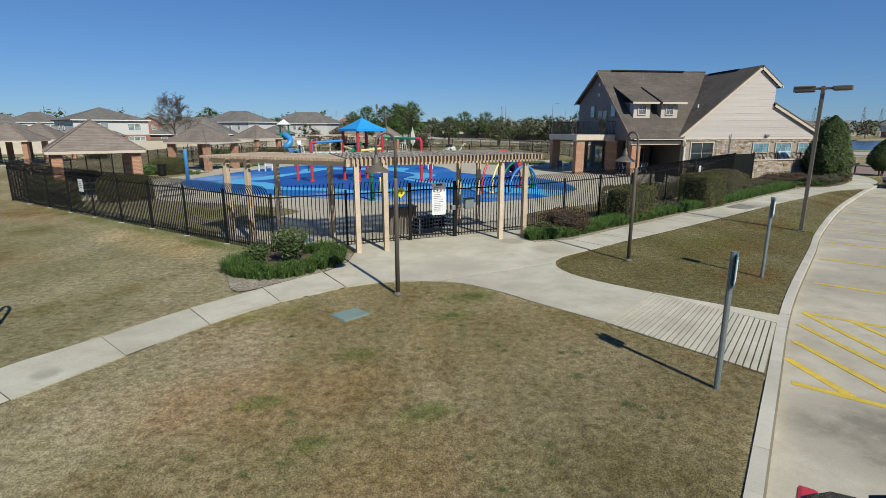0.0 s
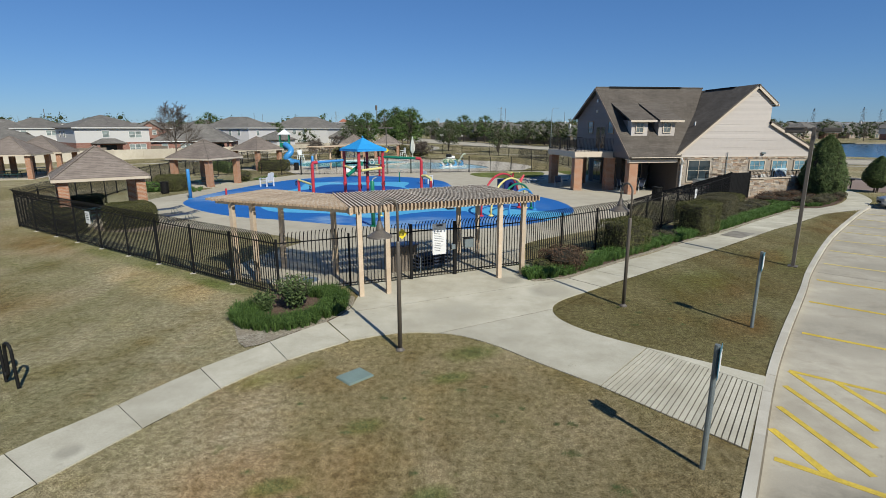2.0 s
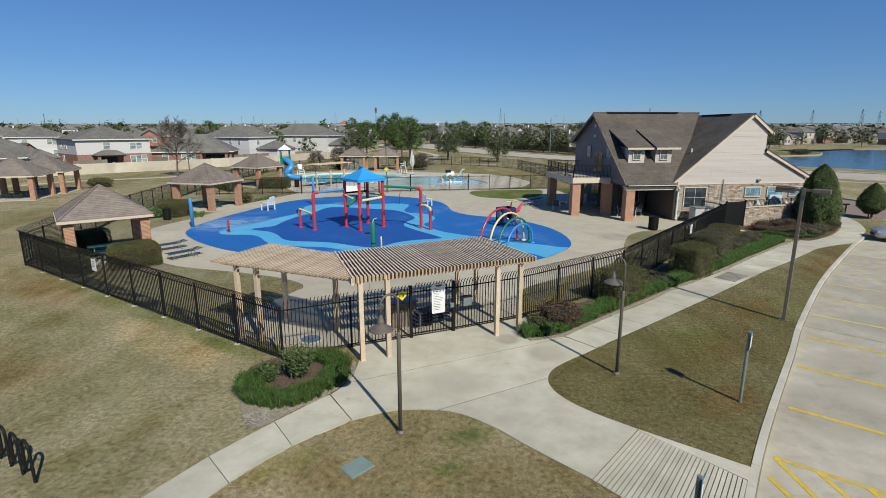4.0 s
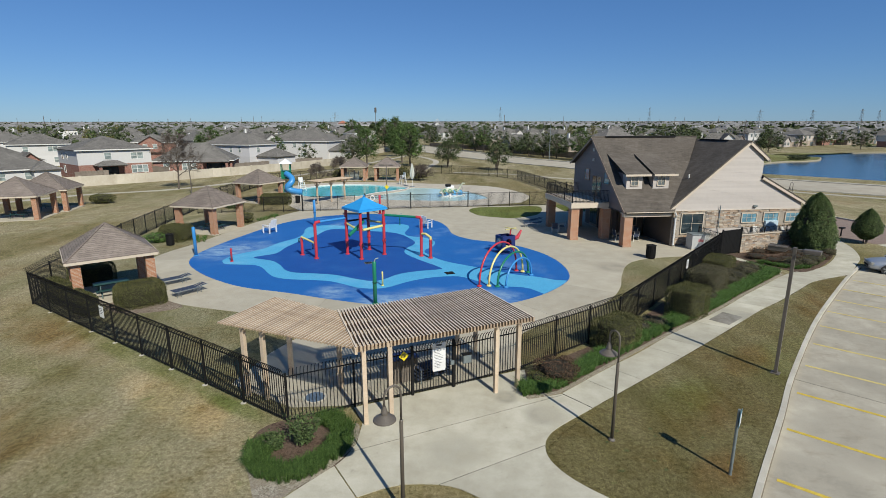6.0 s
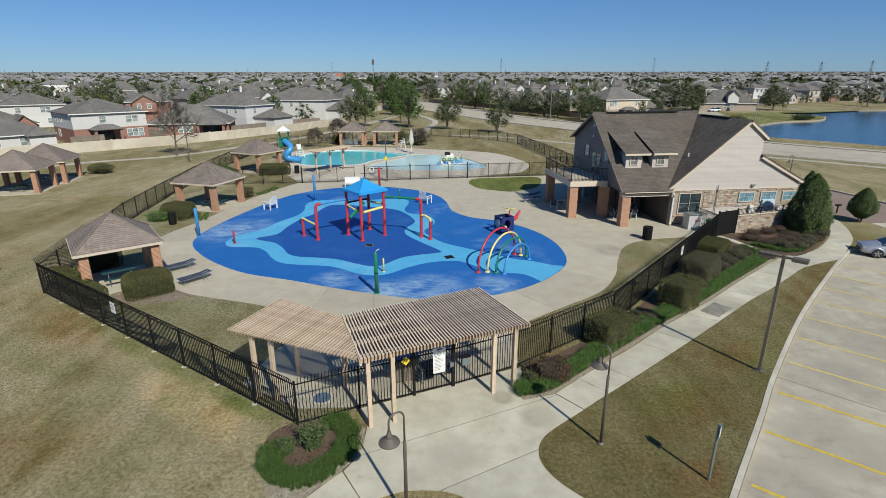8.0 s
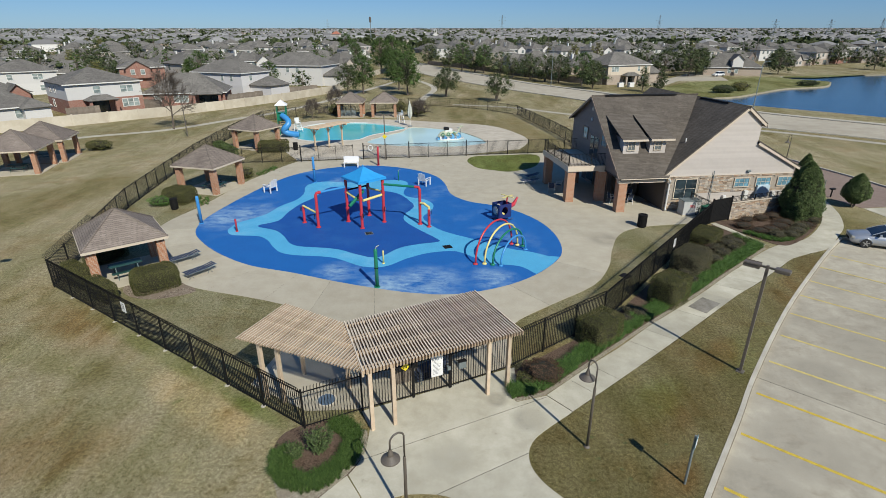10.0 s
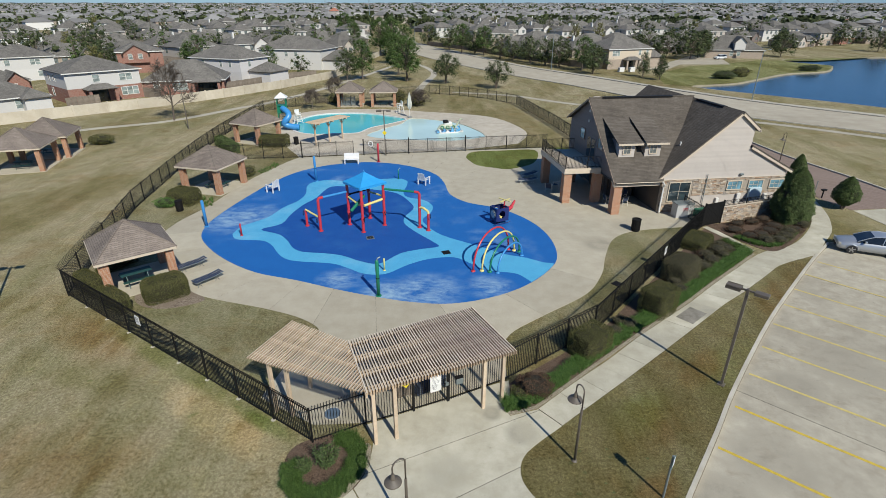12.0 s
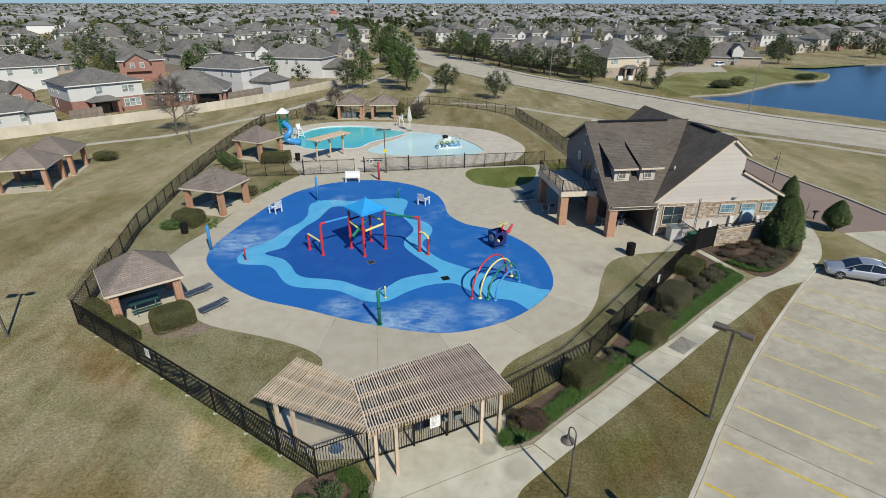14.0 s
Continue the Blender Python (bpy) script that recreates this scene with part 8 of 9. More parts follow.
def fringe(line, turf, label, seed):
    """Ragged straw blades leaning over a paved edge."""
    rnd = random.Random(seed)
    verts, faces = [], []
    for a, b in zip(line, line[1:]):
        a, b = Vector(a), Vector(b)
        d = (b - a).normalized()
        n0 = Vector((-d.y, d.x))
        for _ in range(int((b - a).length * 260)):
            p = a.lerp(b, rnd.random()) + n0 * rnd.gauss(0, 0.022)
            ang, l = rnd.uniform(0, 6.28), rnd.uniform(0.015, 0.05)
            e = Vector((math.cos(ang), math.sin(ang)))
            s = Vector((-e.y, e.x)) * 0.003
            k = len(verts)
            verts += [(p.x + s.x, p.y + s.y, 0.004), (p.x - s.x, p.y - s.y, 0.004), (p.x + e.x * l, p.y + e.y * l, 0.03 + l * rnd.uniform(0, 0.5))]
            faces.append((k, k + 1, k + 2))
    me = bpy.data.meshes.new("edge_grass")
    me.from_pydata(verts, [], faces)
    k = Mat("edge_" + turf, 0.9, spec=0.1)
    k.color(lawn_tint(k, k.coord(world_space=True), k.n("ShaderNodeNewGeometry").outputs["Random Per Island"], TURFS[turf]))
    me.materials.append(k.m)
    tagged(new("edge_grass", me), label, "grass", kind="stuff")


fringe(curve(WEST[0], 8, False) + PLAZA[:26] + [(4.1, 8.47), (5.0, 7.38)], "front", "ragged dry grass along the walk and the ramp", 21)
fringe(curve(WEST[1], 8, False), "park", "ragged dry grass along the curving walk", 22)
fringe([(6.8, 10.05), (5.0, 11.4)] + PLAZA[26:46] + curve(EAST[0], 8, False), "strip", "ragged dry grass around the lawn strip", 23)


def lawn_blades():
    """Loose straw and olive blades over the nearest lawns, thinner with distance."""
    rnd = np.random.default_rng(5)
    lawns = ([(-6.0, 6.3), (-5.2, 8.0), (-4.4, 9.4), (-3.6, 10.5), (-2.3, 11.75), (-1.2, 12.2), (0.2, 12.15), (1.2, 11.45), (2.0, 10.6), (3.15, 9.45), (4.9, 7.3), (3.1, 4.8), (1.2, 2.0), (-3.5, 1.0), (-6.9, 3.0)],
             [(3.35, 13.5), (3.6, 13.0), (4.1, 12.35), (4.95, 11.6), (6.9, 10.4), (8.7, 12.6), (13.9, 19.0), (18.8, 24.7), (23.5, 29.6), (26.5, 32.4), (23.9, 31.4), (19.4, 27.6), (13.5, 22.9), (7.7, 18.1), (4.1, 15.2), (3.5, 14.6)],
             [(-7.2, 7.6), (-5.6, 10.3), (-4.9, 11.3), (-6.3, 13.8), (-6.2, 15.2), (-5.4, 15.55), (-13, 20.7), (-20, 14), (-14, 8)])
    for lp, per, turf in zip(lawns, (6800, 1500, 800), ("front", "strip", "park")):
        xs, ys = [p[0] for p in lp], [p[1] for p in lp]
        n = int((max(xs) - min(xs)) * (max(ys) - min(ys)) * per)
        px, py = rnd.uniform(min(xs), max(xs), n), rnd.uniform(min(ys), max(ys), n)
        ok = np.zeros(n, bool)
        for (x0, y0), (x1, y1) in zip(lp, lp[1:] + lp[:1]):
            if y0 != y1:
                ok ^= ((y0 > py) != (y1 > py)) & (px < (x1 - x0) * (py - y0) / (y1 - y0) + x0)
        px, py = px[ok], py[ok]
        m = len(px)
        a, l = rnd.uniform(0, 6.283, m), rnd.uniform(0.008, 0.024, m)
        dx, dy = np.cos(a), np.sin(a)
        w = 0.0022 + 0.0014 * rnd.random(m)
        z = l * rnd.uniform(0.2, 0.9, m)
        v = np.empty((m, 3, 3))
        v[:, 0] = np.stack([px - dy * w, py + dx * w, np.full(m, 0.006)], 1)
        v[:, 1] = np.stack([px + dy * w, py - dx * w, np.full(m, 0.006)], 1)
        v[:, 2] = np.stack([px + dx * l, py + dy * l, 0.006 + z], 1)
        f = np.arange(3 * m).reshape(-1, 3)
        me = bpy.data.meshes.new("lawn_blades")
        me.from_pydata(v.reshape(-1, 3).tolist(), [], f.tolist())
        k = Mat("blade_" + turf, 0.9, spec=0.1)
        co = k.coord(world_space=True)
        i = k.n("ShaderNodeNewGeometry").outputs["Random Per Island"]
        k.color(lawn_tint(k, co, i, TURFS[turf]))
        me.materials.append(k.m)
        tagged(new("lawn_blades", me), "short dry grass blades of the near lawn", "grass", kind="stuff")


lawn_blades()


def weed_tufts():
    """Small green tufts that stay alive in the dormant turf."""
    rnd = random.Random(31)
    spots = [(-2.52, 6.52, 0.3), (-0.24, 6.29, 0.26), (0.70, 11.21, 0.42), (-1.59, 5.58, 0.2), (0.17, 9.96, 0.22), (-1.46, 8.11, 0.28), (2.6, 6.4, 0.22), (2.1, 7.3, 0.18), (1.3, 5.2, 0.15)]
    spots += [(rnd.uniform(-4.5, 3.0), rnd.uniform(3.8, 10.5), rnd.uniform(0.05, 0.13)) for _ in range(34)]
    spots += [(rnd.uniform(5.0, 8.5), rnd.uniform(12.6, 15.5), rnd.uniform(0.05, 0.12)) for _ in range(12)]
    verts, faces = [], []
    for x, y, r in spots:
        for _ in range(int(60 + 2600 * r * r)):
            a, q = rnd.uniform(0, 6.28), r * math.sqrt(rnd.random()) * rnd.uniform(0.5, 1.2)
            px, py = x + q * math.cos(a), y + q * math.sin(a) * 0.6
            b, l = rnd.uniform(0, 6.28), rnd.uniform(0.02, 0.055)
            dx, dy = math.cos(b), math.sin(b)
            k = len(verts)
            verts += [(px - dy * 0.004, py + dx * 0.004, 0.005), (px + dy * 0.004, py - dx * 0.004, 0.005), (px + dx * l, py + dy * l, 0.012 + 0.6 * l)]
            faces.append((k, k + 1, k + 2))
    me = bpy.data.meshes.new("weed_tufts")
    me.from_pydata(verts, [], faces)
    me.materials.append(make_leaf("green_tuft", (0.06, 0.085, 0.03), (0.17, 0.20, 0.08)))
    tagged(new("weed_tufts", me), "small green tufts in the dry lawn", "grass", kind="stuff")


weed_tufts()

# ---- trees ----


def twigs(bm, rnd, p, d, length, r, depth):
    """A limb that forks into ever finer twigs."""
    q = p + d * length
    mid = (p + q) / 2 + Vector((rnd.uniform(-1, 1), rnd.uniform(-1, 1), rnd.uniform(-0.5, 1))) * length * 0.07
    tube(bm, [p, mid, q], [r, r * 0.8, r * 0.5], 5 if depth > 1 else 3, False)
    if depth:
        for k in range(6):
            f = 0.25 + 0.75 * (k + rnd.random()) / 6
            side = Matrix.Rotation(2.4 * k + rnd.uniform(-0.6, 0.6), 3, d) @ d.orthogonal().normalized()
            nd = (d + side * rnd.uniform(0.45, 0.95) + Vector((0, 0, 0.18))).normalized()
            twigs(bm, rnd, p.lerp(q, f), nd, length * rnd.uniform(0.45, 0.66), max(r * 0.5, 0.017), depth - 1)


def bare_tree(at, h, label, seed, low=0.24, wide=0.36, limbs=13):
    """A straight tapered trunk with a feathery crown of bare limbs and twigs."""
    rnd = random.Random(seed)
    th = thing("tree", label, "tree", at=at)
    bm = B()
    tube(bm, [(0, 0, 0), (0.03 * h, 0, h * 0.4), (0.01 * h, 0.02 * h, h * 0.92)], [0.018 * h, 0.012 * h, 0.002 * h], 8, False)
    part("trunk", bm, BARK, th)
    for k in range(limbs):
        f = (k + rnd.random()) / limbs
        a = 2.4 * k + rnd.uniform(-0.4, 0.4)
        d = Vector((math.cos(a), math.sin(a), 0.55 + 1.1 * f)).normalized()
        bm = B()
        twigs(bm, rnd, Vector((0.02 * h, 0, h * (low + 0.6 * f))), d, wide * h * (1.0 - 0.55 * f), 0.008 * h * (1.1 - f), 3)
        part("limb", bm, BARK, th)
    return th


def cone_holly(x, y, h, r, label, seed, foot=0.75, stem=0.12):
    """A clipped conical evergreen with a leafy, slightly uneven skin."""
    rnd = random.Random(seed)
    th = thing("tree", label, "tree", at=pose(x, y, 0))
    bm = B()
    for k in range(3):
        tube(bm, [(0.12 * math.cos(2.1 * k), 0.12 * math.sin(2.1 * k), 0), (0.22 * r * math.cos(2.1 * k), 0.22 * r * math.sin(2.1 * k), h * 0.5)], [0.06, 0.03], 6)
    part("trunk", bm, BARK, th)

    def rad(f):
        return r * (foot + (0.975 - foot) * f / 0.25) if f < 0.25 else r * 0.975 * max(0.0, 1 - ((f - 0.25) / 0.75) ** 1.6) ** 0.72
    bm = B()
    lathe(bm, [(max(0.03, rad(k / 10) * 0.86), stem + k / 10 * (h - stem - 0.08)) for k in range(11)], 18)
    # near-black cone under the leaves stands for the crown's inner shade
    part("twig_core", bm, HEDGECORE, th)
    pts = []
    for _ in range(int(r * h * 4600)):
        f = rnd.random() ** 1.15
        a = rnd.uniform(0, 6.28)
        d = Vector((math.cos(a), math.sin(a), 0.35))
        k = rad(f) * (0.97 + 0.18 * noise.noise(Vector((d.x * 2, d.y * 2, f * 5 + seed))) + 0.12 * noise.noise(Vector((d.x * 5, d.y * 5, f * 15 + seed)))) - rnd.random() ** 2 * 0.15
        pts.append((Vector((d.x * k, d.y * k, stem + f * (h - stem - 0.03))), d))
    part("crown", leaves(B(), pts, 0.062, seed, 0.2, 1.5), LEAF2, th)




def lobed_tree(at, h, w, base, label, leaf, seed, lobes=26, per=300, size=0.16, lobe=0.17, taper=0.0, stems=1, name="tree"):
    """A tree whose crown is many loose clumps of leaves at the ends of limbs, with gaps between them.
    base: where the crown begins, as a share of h; taper: 0 for a round crown, 1 for a pointed one."""
    rnd = random.Random(seed)
    th = thing(name, label, "tree", at=at)
    bm, mass, pts = B(), B(), []
    z0 = base * h
    for k in range(stems):
        a = 6.28 * k / stems
        f = 0.0 if stems == 1 else 0.12 * w
        tube(bm, [(0, 0, 0), (f * 0.4 * math.cos(a) + rnd.uniform(-0.02, 0.02) * h, f * 0.4 * math.sin(a), z0), (f * math.cos(a), f * math.sin(a), h * 0.62)], [0.024 * h, 0.018 * h, 0.006 * h], 7, False)
    for k in range(lobes):
        f = (k + rnd.random()) / lobes
        a = 2.4 * k + rnd.uniform(-0.5, 0.5)
        env = (1 - taper) * math.sqrt(max(0.03, 1 - (1.75 * f - 0.75) ** 2)) + taper * (1.08 - f) * min(1, 0.45 + 3 * f)
        rr = 0.5 * w * env * math.sqrt(rnd.uniform(0.12, 1.0)) * rnd.uniform(0.8, 1.12)
        lr = lobe * w * rnd.uniform(0.65, 1.3) * (1.1 - 0.4 * f)
        c = Vector((rr * math.cos(a), rr * math.sin(a), z0 + (h - z0) * (0.08 + 0.88 * f)))
        root = Vector((0, 0, z0 * 0.85 + 0.45 * (c.z - z0)))
        tube(bm, [root, root.lerp(c, 0.55) + Vector((0, 0, 0.05 * h)), c], [0.009 * h, 0.006 * h, 0.002 * h], 5, False)
        heart = bmesh.ops.create_icosphere(mass, subdivisions=1, radius=1)["verts"]
        for v in heart:
            j = lr * 0.62 * (0.8 + 0.6 * noise.noise(v.co * 1.7 + c))
            v.co = c + Vector((v.co.x * j, v.co.y * j, v.co.z * j * 0.78))
        for _ in range(int(per * (lr / (lobe * w)) ** 2)):
            o = Vector((rnd.gauss(0, 1), rnd.gauss(0, 1), rnd.gauss(0, 0.78)))
            p = c + o * lr * (0.34 + 0.42 / max(o.length, 0.6))
            if p.z > 0.06 * h:
                pts.append((p, o.normalized() + Vector((0, 0, 0.5))))
    part("trunk", bm, BARK, th)
    part("crown", leaves(mass, pts, size, seed, 0.2, 1.6), leaf, th)
    return th


cone_holly(29.2, 39.6, 4.75, 1.6, "large dense conical holly beside the stone wall", 3)
cone_holly(35.4, 48.8, 3.35, 0.9, "smaller conical holly behind the clubhouse corner", 4)
cone_holly(35.9, 42.6, 3.0, 1.08, "egg-shaped clipped holly on several stems by the drive", 5, 0.35, 0.45)
# young live oaks on the park lawn
lobed_tree(pose(1.4, 127.0, 0), 6.6, 6.2, 0.28, "young live oak with an open crown on the park lawn", LEAF, 21, 38, 260, 0.105, 0.12, stems=3)
lobed_tree(pose(12.5, 118.6, 0), 6.0, 6.4, 0.27, "young fan-shaped live oak on the park lawn", LEAF, 22, 34, 230, 0.10, 0.11, stems=4)
# pines inside and beyond the park
t_pine = lobed_tree(pose(-19.3, 134.8, 0), 9.4, 6.8, 0.22, "bright green pine with a loose crown near the boundary wall", PINE, 41, 40, 250, 0.12, 0.135, 0.25)
t_pine2 = lobed_tree(pose(-8.0, 131.5, 0), 10.4, 7.8, 0.19, "tall dense dark pine near the path", PINE, 47, 46, 240, 0.13, 0.135, 0.3)
lobed_tree(pose(-22.8, 133.0, 0), 7.2, 6.2, 0.18, "lower grey-green tree leaning by the boundary wall", LEAF, 49, 28, 260, 0.12, 0.14)
for x, y, k, proto in ((-11.0, 143.6, 0.98, t_pine2), (-15.2, 176, 0.95, t_pine), (-23.0, 212, 1.25, t_pine2), (-17.6, 203, 1.3, t_pine2), (-12.5, 190, 1.1, t_pine2), (-40, 262, 1.05, t_pine), (-54, 318, 1.3, t_pine2), (-47, 300, 1.1, t_pine), (-66.5, 151, 0.95, t_pine2), (-70.5, 154, 0.8, t_pine), (-24, 255, 1.1, t_pine2)):
    copy_thing(proto, pose(x, y, climb(y), 0, 0, x * 53) @ Matrix.Scale(k, 4))
# the row of oaks and pines along the street's board fence
t_oak = lobed_tree(pose(29.3, 176.8, 0), 7.6, 7.6, 0.17, "dark live oak in a row along the street", LEAF, 33, 30, 240, 0.13, 0.145, stems=2)
for x, y, k in ((13.5, 212, 1.1), (21.1, 192, 1.08), (32.7, 168.8, 1.05), (35.9, 163.7, 1.0), (41.5, 146.4, 0.92), (24.6, 184.5, 0.85), (4.0, 232, 1.15), (-4.5, 262, 1.2), (45, 160, 0.9)):
    copy_thing(t_oak, pose(x, y, climb(y), 0, 0, x * 37) @ Matrix.Scale(k, 4))
for x, y, k in ((8.7, 218, 1.15), (16.5, 206.2, 1.1), (40.5, 154.5, 0.98)):
    copy_thing(t_pine, pose(x, y, 0, 0, 0, x * 91) @ Matrix.Scale(k, 4))
t_young = lobed_tree(pose(52.6, 139.6, 0), 6.0, 3.7, 0.16, "young upright evergreen beside the cream house", LEAF, 35, 20, 220, 0.12, 0.18, 0.6)
copy_thing(t_young, pose(54.6, 133.4, 0, 0, 0, 80))
# broad trees round the cul-de-sac and the lake's far shore
t_broad = lobed_tree(pose(87, 190, 0), 9.6, 10.5, 0.14, "broad dark live oak at the cul-de-sac", LEAF, 37, 34, 190, 0.18, 0.14)
for x, y, k in ((92, 195, 0.95), (81, 196, 0.9), (97, 203, 0.95), (124, 199, 0.92), (189, 260, 1.0), (179, 224, 0.8), (150, 242, 0.8), (72, 200, 0.8)):
    copy_thing(t_broad, pose(x, y, climb(y), 0, 0, x * 17) @ Matrix.Scale(k, 4))
bare_tree(pose(-42.25, 82.9, 0), 8.6, "bare winter tree beside the boundary wall", 55)
bare_tree(pose(-22.6, 93.2, 0), 3.6, "leafless grey shrub beside the far shelter", 59, 0.05, 0.5, 9)
bare_tree(pose(-4.0, 95.2, 0), 3.0, "leafless tan shrub behind the parasol", 61, 0.05, 0.6, 9)
bare_tree(pose(-21, 106, 0), 4.2, "leafless tan shrub by the far fence", 57, 0.05, 0.5, 9)
t_gold = lobed_tree(pose(-88, 140, 0), 7.6, 5.0, 0.2, "thin yellow-green tree among the houses", STRAWLEAF, 67, 26, 110, 0.16, 0.12, 0.35)
t_town = lobed_tree(pose(-95, 156, 0), 7.4, 7.2, 0.14, "full dark-green garden tree among the houses", LEAF, 71, 16, 55, 0.25, 0.17)
t_town2 = lobed_tree(pose(-101, 161, 0), 7.6, 8.6, 0.12, "broad olive garden tree among the houses", LEAF, 73, 17, 55, 0.26, 0.165, 0.1)
t_town3 = lobed_tree(pose(-110, 166, 0), 9.0, 6.0, 0.16, "tall green pine among the houses", PINE, 75, 16, 55, 0.24, 0.17, 0.5)

# ---- boundary wall, street furniture ----
WALL_LINE = [(-120, 25), (-92, 54), (-67.6, 79), (-56.6, 90), (-49.9, 96.8), (-43, 106), (-35.2, 119), (-27.2, 137.5), (-25.5, 160), (-24.2, 186), (-21, 218)]
bw = thing("boundary_wall", "long beige precast concrete boundary wall", "wall", kind="structure")
for a, b in zip(WALL_LINE, WALL_LINE[1:]):
    d = Vector((b[0] - a[0], b[1] - a[1]))
    n = max(1, round(d.length / 4.5))
    ang = math.degrees(math.atan2(d.y, d.x))
    for i in range(n):
        l = d.length / n
        at = pose(a[0] + d.x * i / n, a[1] + d.y * i / n, 0, 0, 0, ang)
        part("panel", boxed(0.14, -0.07, 0, l - 0.14, 0.07, 1.72, 0.02), WALLBEIGE, bw).matrix_basis = at
        part("pilaster", boxed(-0.15, -0.12, 0, 0.15, 0.12, 1.82, 0.02), WALLBEIGE, bw).matrix_basis = at


def board_fence(a, b, label):
    """A weathered wooden privacy fence: boards on rails between posts."""
    d = Vector((b[0] - a[0], b[1] - a[1]))
    th = thing("board_fence", label, "fence", "wooden privacy fences", at=pose(a[0], a[1], 0, 0, 0, math.degrees(math.atan2(d.y, d.x))))
    L = d.length
    n = int(L / 0.8)
    me = None
    for i in range(n):
        if me is None:
            o = part("board_panel", boxed(0.01, -0.02, 0.05, L / n - 0.01, 0.02, 1.85), BROWNWOOD, th)
            me = o
        else:
            again(me, pose(L * i / n, 0, 0.03 * ((i * 5) % 3)), th)
    for z in (0.4, 1.5):
        part("rail", boxed(0, 0.021, z, L, 0.07, z + 0.09), BROWNWOOD, th)


for p, q in (((-6, 262), (10, 236)), ((10, 236), (22, 206)), ((22, 206), (31, 184)), ((31, 184), (40, 166)), ((40, 166), (47, 157)), ((-66, 93.4), (-62.5, 97.6)), ((-59.5, 107.0), (-55, 105)), ((-46, 114), (-41, 124)), ((-40.5, 128), (-31.5, 138)), ((-80, 78), (-72, 84))):
    board_fence(p, q, "weathered brown board fence behind the houses")
for x, y, h in ((31.75, 154.5, 10.8), (60.9, 102.8, 8.8), (-12, 262, 10), (95, 60, 9)):
    s = thing("street_lamp", "tall slim grey street lamp beside the road", "street lamp", "street lamps", at=pose(x, y, 0, 0, 0, 30))
    part("pole", tube(B(), [(0, 0, 0), (0, 0, h)], [0.11, 0.06], 8), GALV, s)
    part("arm", tube(B(), [(0, 0, h - 0.1), (0.8, 0, h + 0.25), (1.8, 0, h + 0.3)], 0.04, 6), GALV, s)
    part("lamp_head", boxed(1.6, -0.12, h + 0.22, 2.3, 0.12, h + 0.34, 0.03), GALV, s)
up = thing("power_pole", "slim dark pole beside the boundary path", "pole", at=pose(-37.2, 76.6, 0))
part("pole", tube(B(), [(0, 0, 0), (0, 0, 5.6)], [0.09, 0.06], 8), BRONZE, up)
part("crossarm", boxed(-0.6, -0.04, 5.3, 0.6, 0.04, 5.4), BRONZE, up)

# ---- houses ----


def hip(bm, x0, y0, x1, y1, z0, z1, over=0.45):
    """A hip roof with thickness over a rectangle."""
    x0, y0, x1, y1 = x0 - over, y0 - over, x1 + over, y1 + over
    w, d = x1 - x0, y1 - y0
    if w >= d:
        r0, r1 = (x0 + d / 2, (y0 + y1) / 2, z1), (x1 - d / 2, (y0 + y1) / 2, z1)
        fs = [[(x0, y0, z0), (x1, y0, z0), r1, r0], [(x1, y0, z0), (x1, y1, z0), r1], [(x1, y1, z0), (x0, y1, z0), r0, r1], [(x0, y1, z0), (x0, y0, z0), r0]]
    else:
        r0, r1 = ((x0 + x1) / 2, y0 + w / 2, z1), ((x0 + x1) / 2, y1 - w / 2, z1)
        fs = [[(x0, y0, z0), (x1, y0, z0), r0], [(x1, y0, z0), (x1, y1, z0), r1, r0], [(x1, y1, z0), (x0, y1, z0), r1], [(x0, y1, z0), (x0, y0, z0), r0, r1]]
    for f in fs:
        plate(bm, f, 0.12)
    bmesh.ops.recalc_face_normals(bm, faces=bm.faces)
    return bm


def gable(bm, x0, y0, x1, y1, z0, z1, over=0.4):
    """A gable roof whose ridge runs along y."""
    xm = (x0 + x1) / 2
    s = (z1 - z0) / (xm - x0)
    a, b = x0 - over, x1 + over
    za = z0 - over * s
    plate(bm, [(a, y0 - over, za), (xm, y0 - over, z1), (xm, y1 + over, z1), (a, y1 + over, za)], 0.12)
    plate(bm, [(b, y0 - over, za), (b, y1 + over, za), (xm, y1 + over, z1), (xm, y0 - over, z1)], 0.12)
    bmesh.ops.recalc_face_normals(bm, faces=bm.faces)
    return bm


def near_window(parent, x, y, z, w, h, rot=0, n=1):
    """A far window: white frame, dark pane and a meeting bar."""
    at = pose(x, y, z, 0, 0, rot)
    f = part("window", box(box(box(box(B(), 0, -0.06, 0, w, 0.02, 0.09), 0, -0.06, h - 0.09, w, 0.02, h), 0, -0.06, 0.09, 0.09, 0.02, h - 0.09), w - 0.09, -0.06, 0.09, w, 0.02, h - 0.09), WHITETRIM, parent)
    f.matrix_basis = at
    part("pane", boxed(0.09, -0.02, 0.09, w - 0.09, 0.0, h - 0.09), GLASSH, f)
    for i in range(1, n):
        part("mullion", boxed(w * i / n - 0.06, -0.05, 0.09, w * i / n + 0.06, -0.0205, h - 0.09), WHITETRIM, f)
    part("meeting_bar", boxed(0.09, -0.04, h * 0.5 - 0.025, w - 0.09, -0.0205, h * 0.5 + 0.025), WHITETRIM, f)
    return f


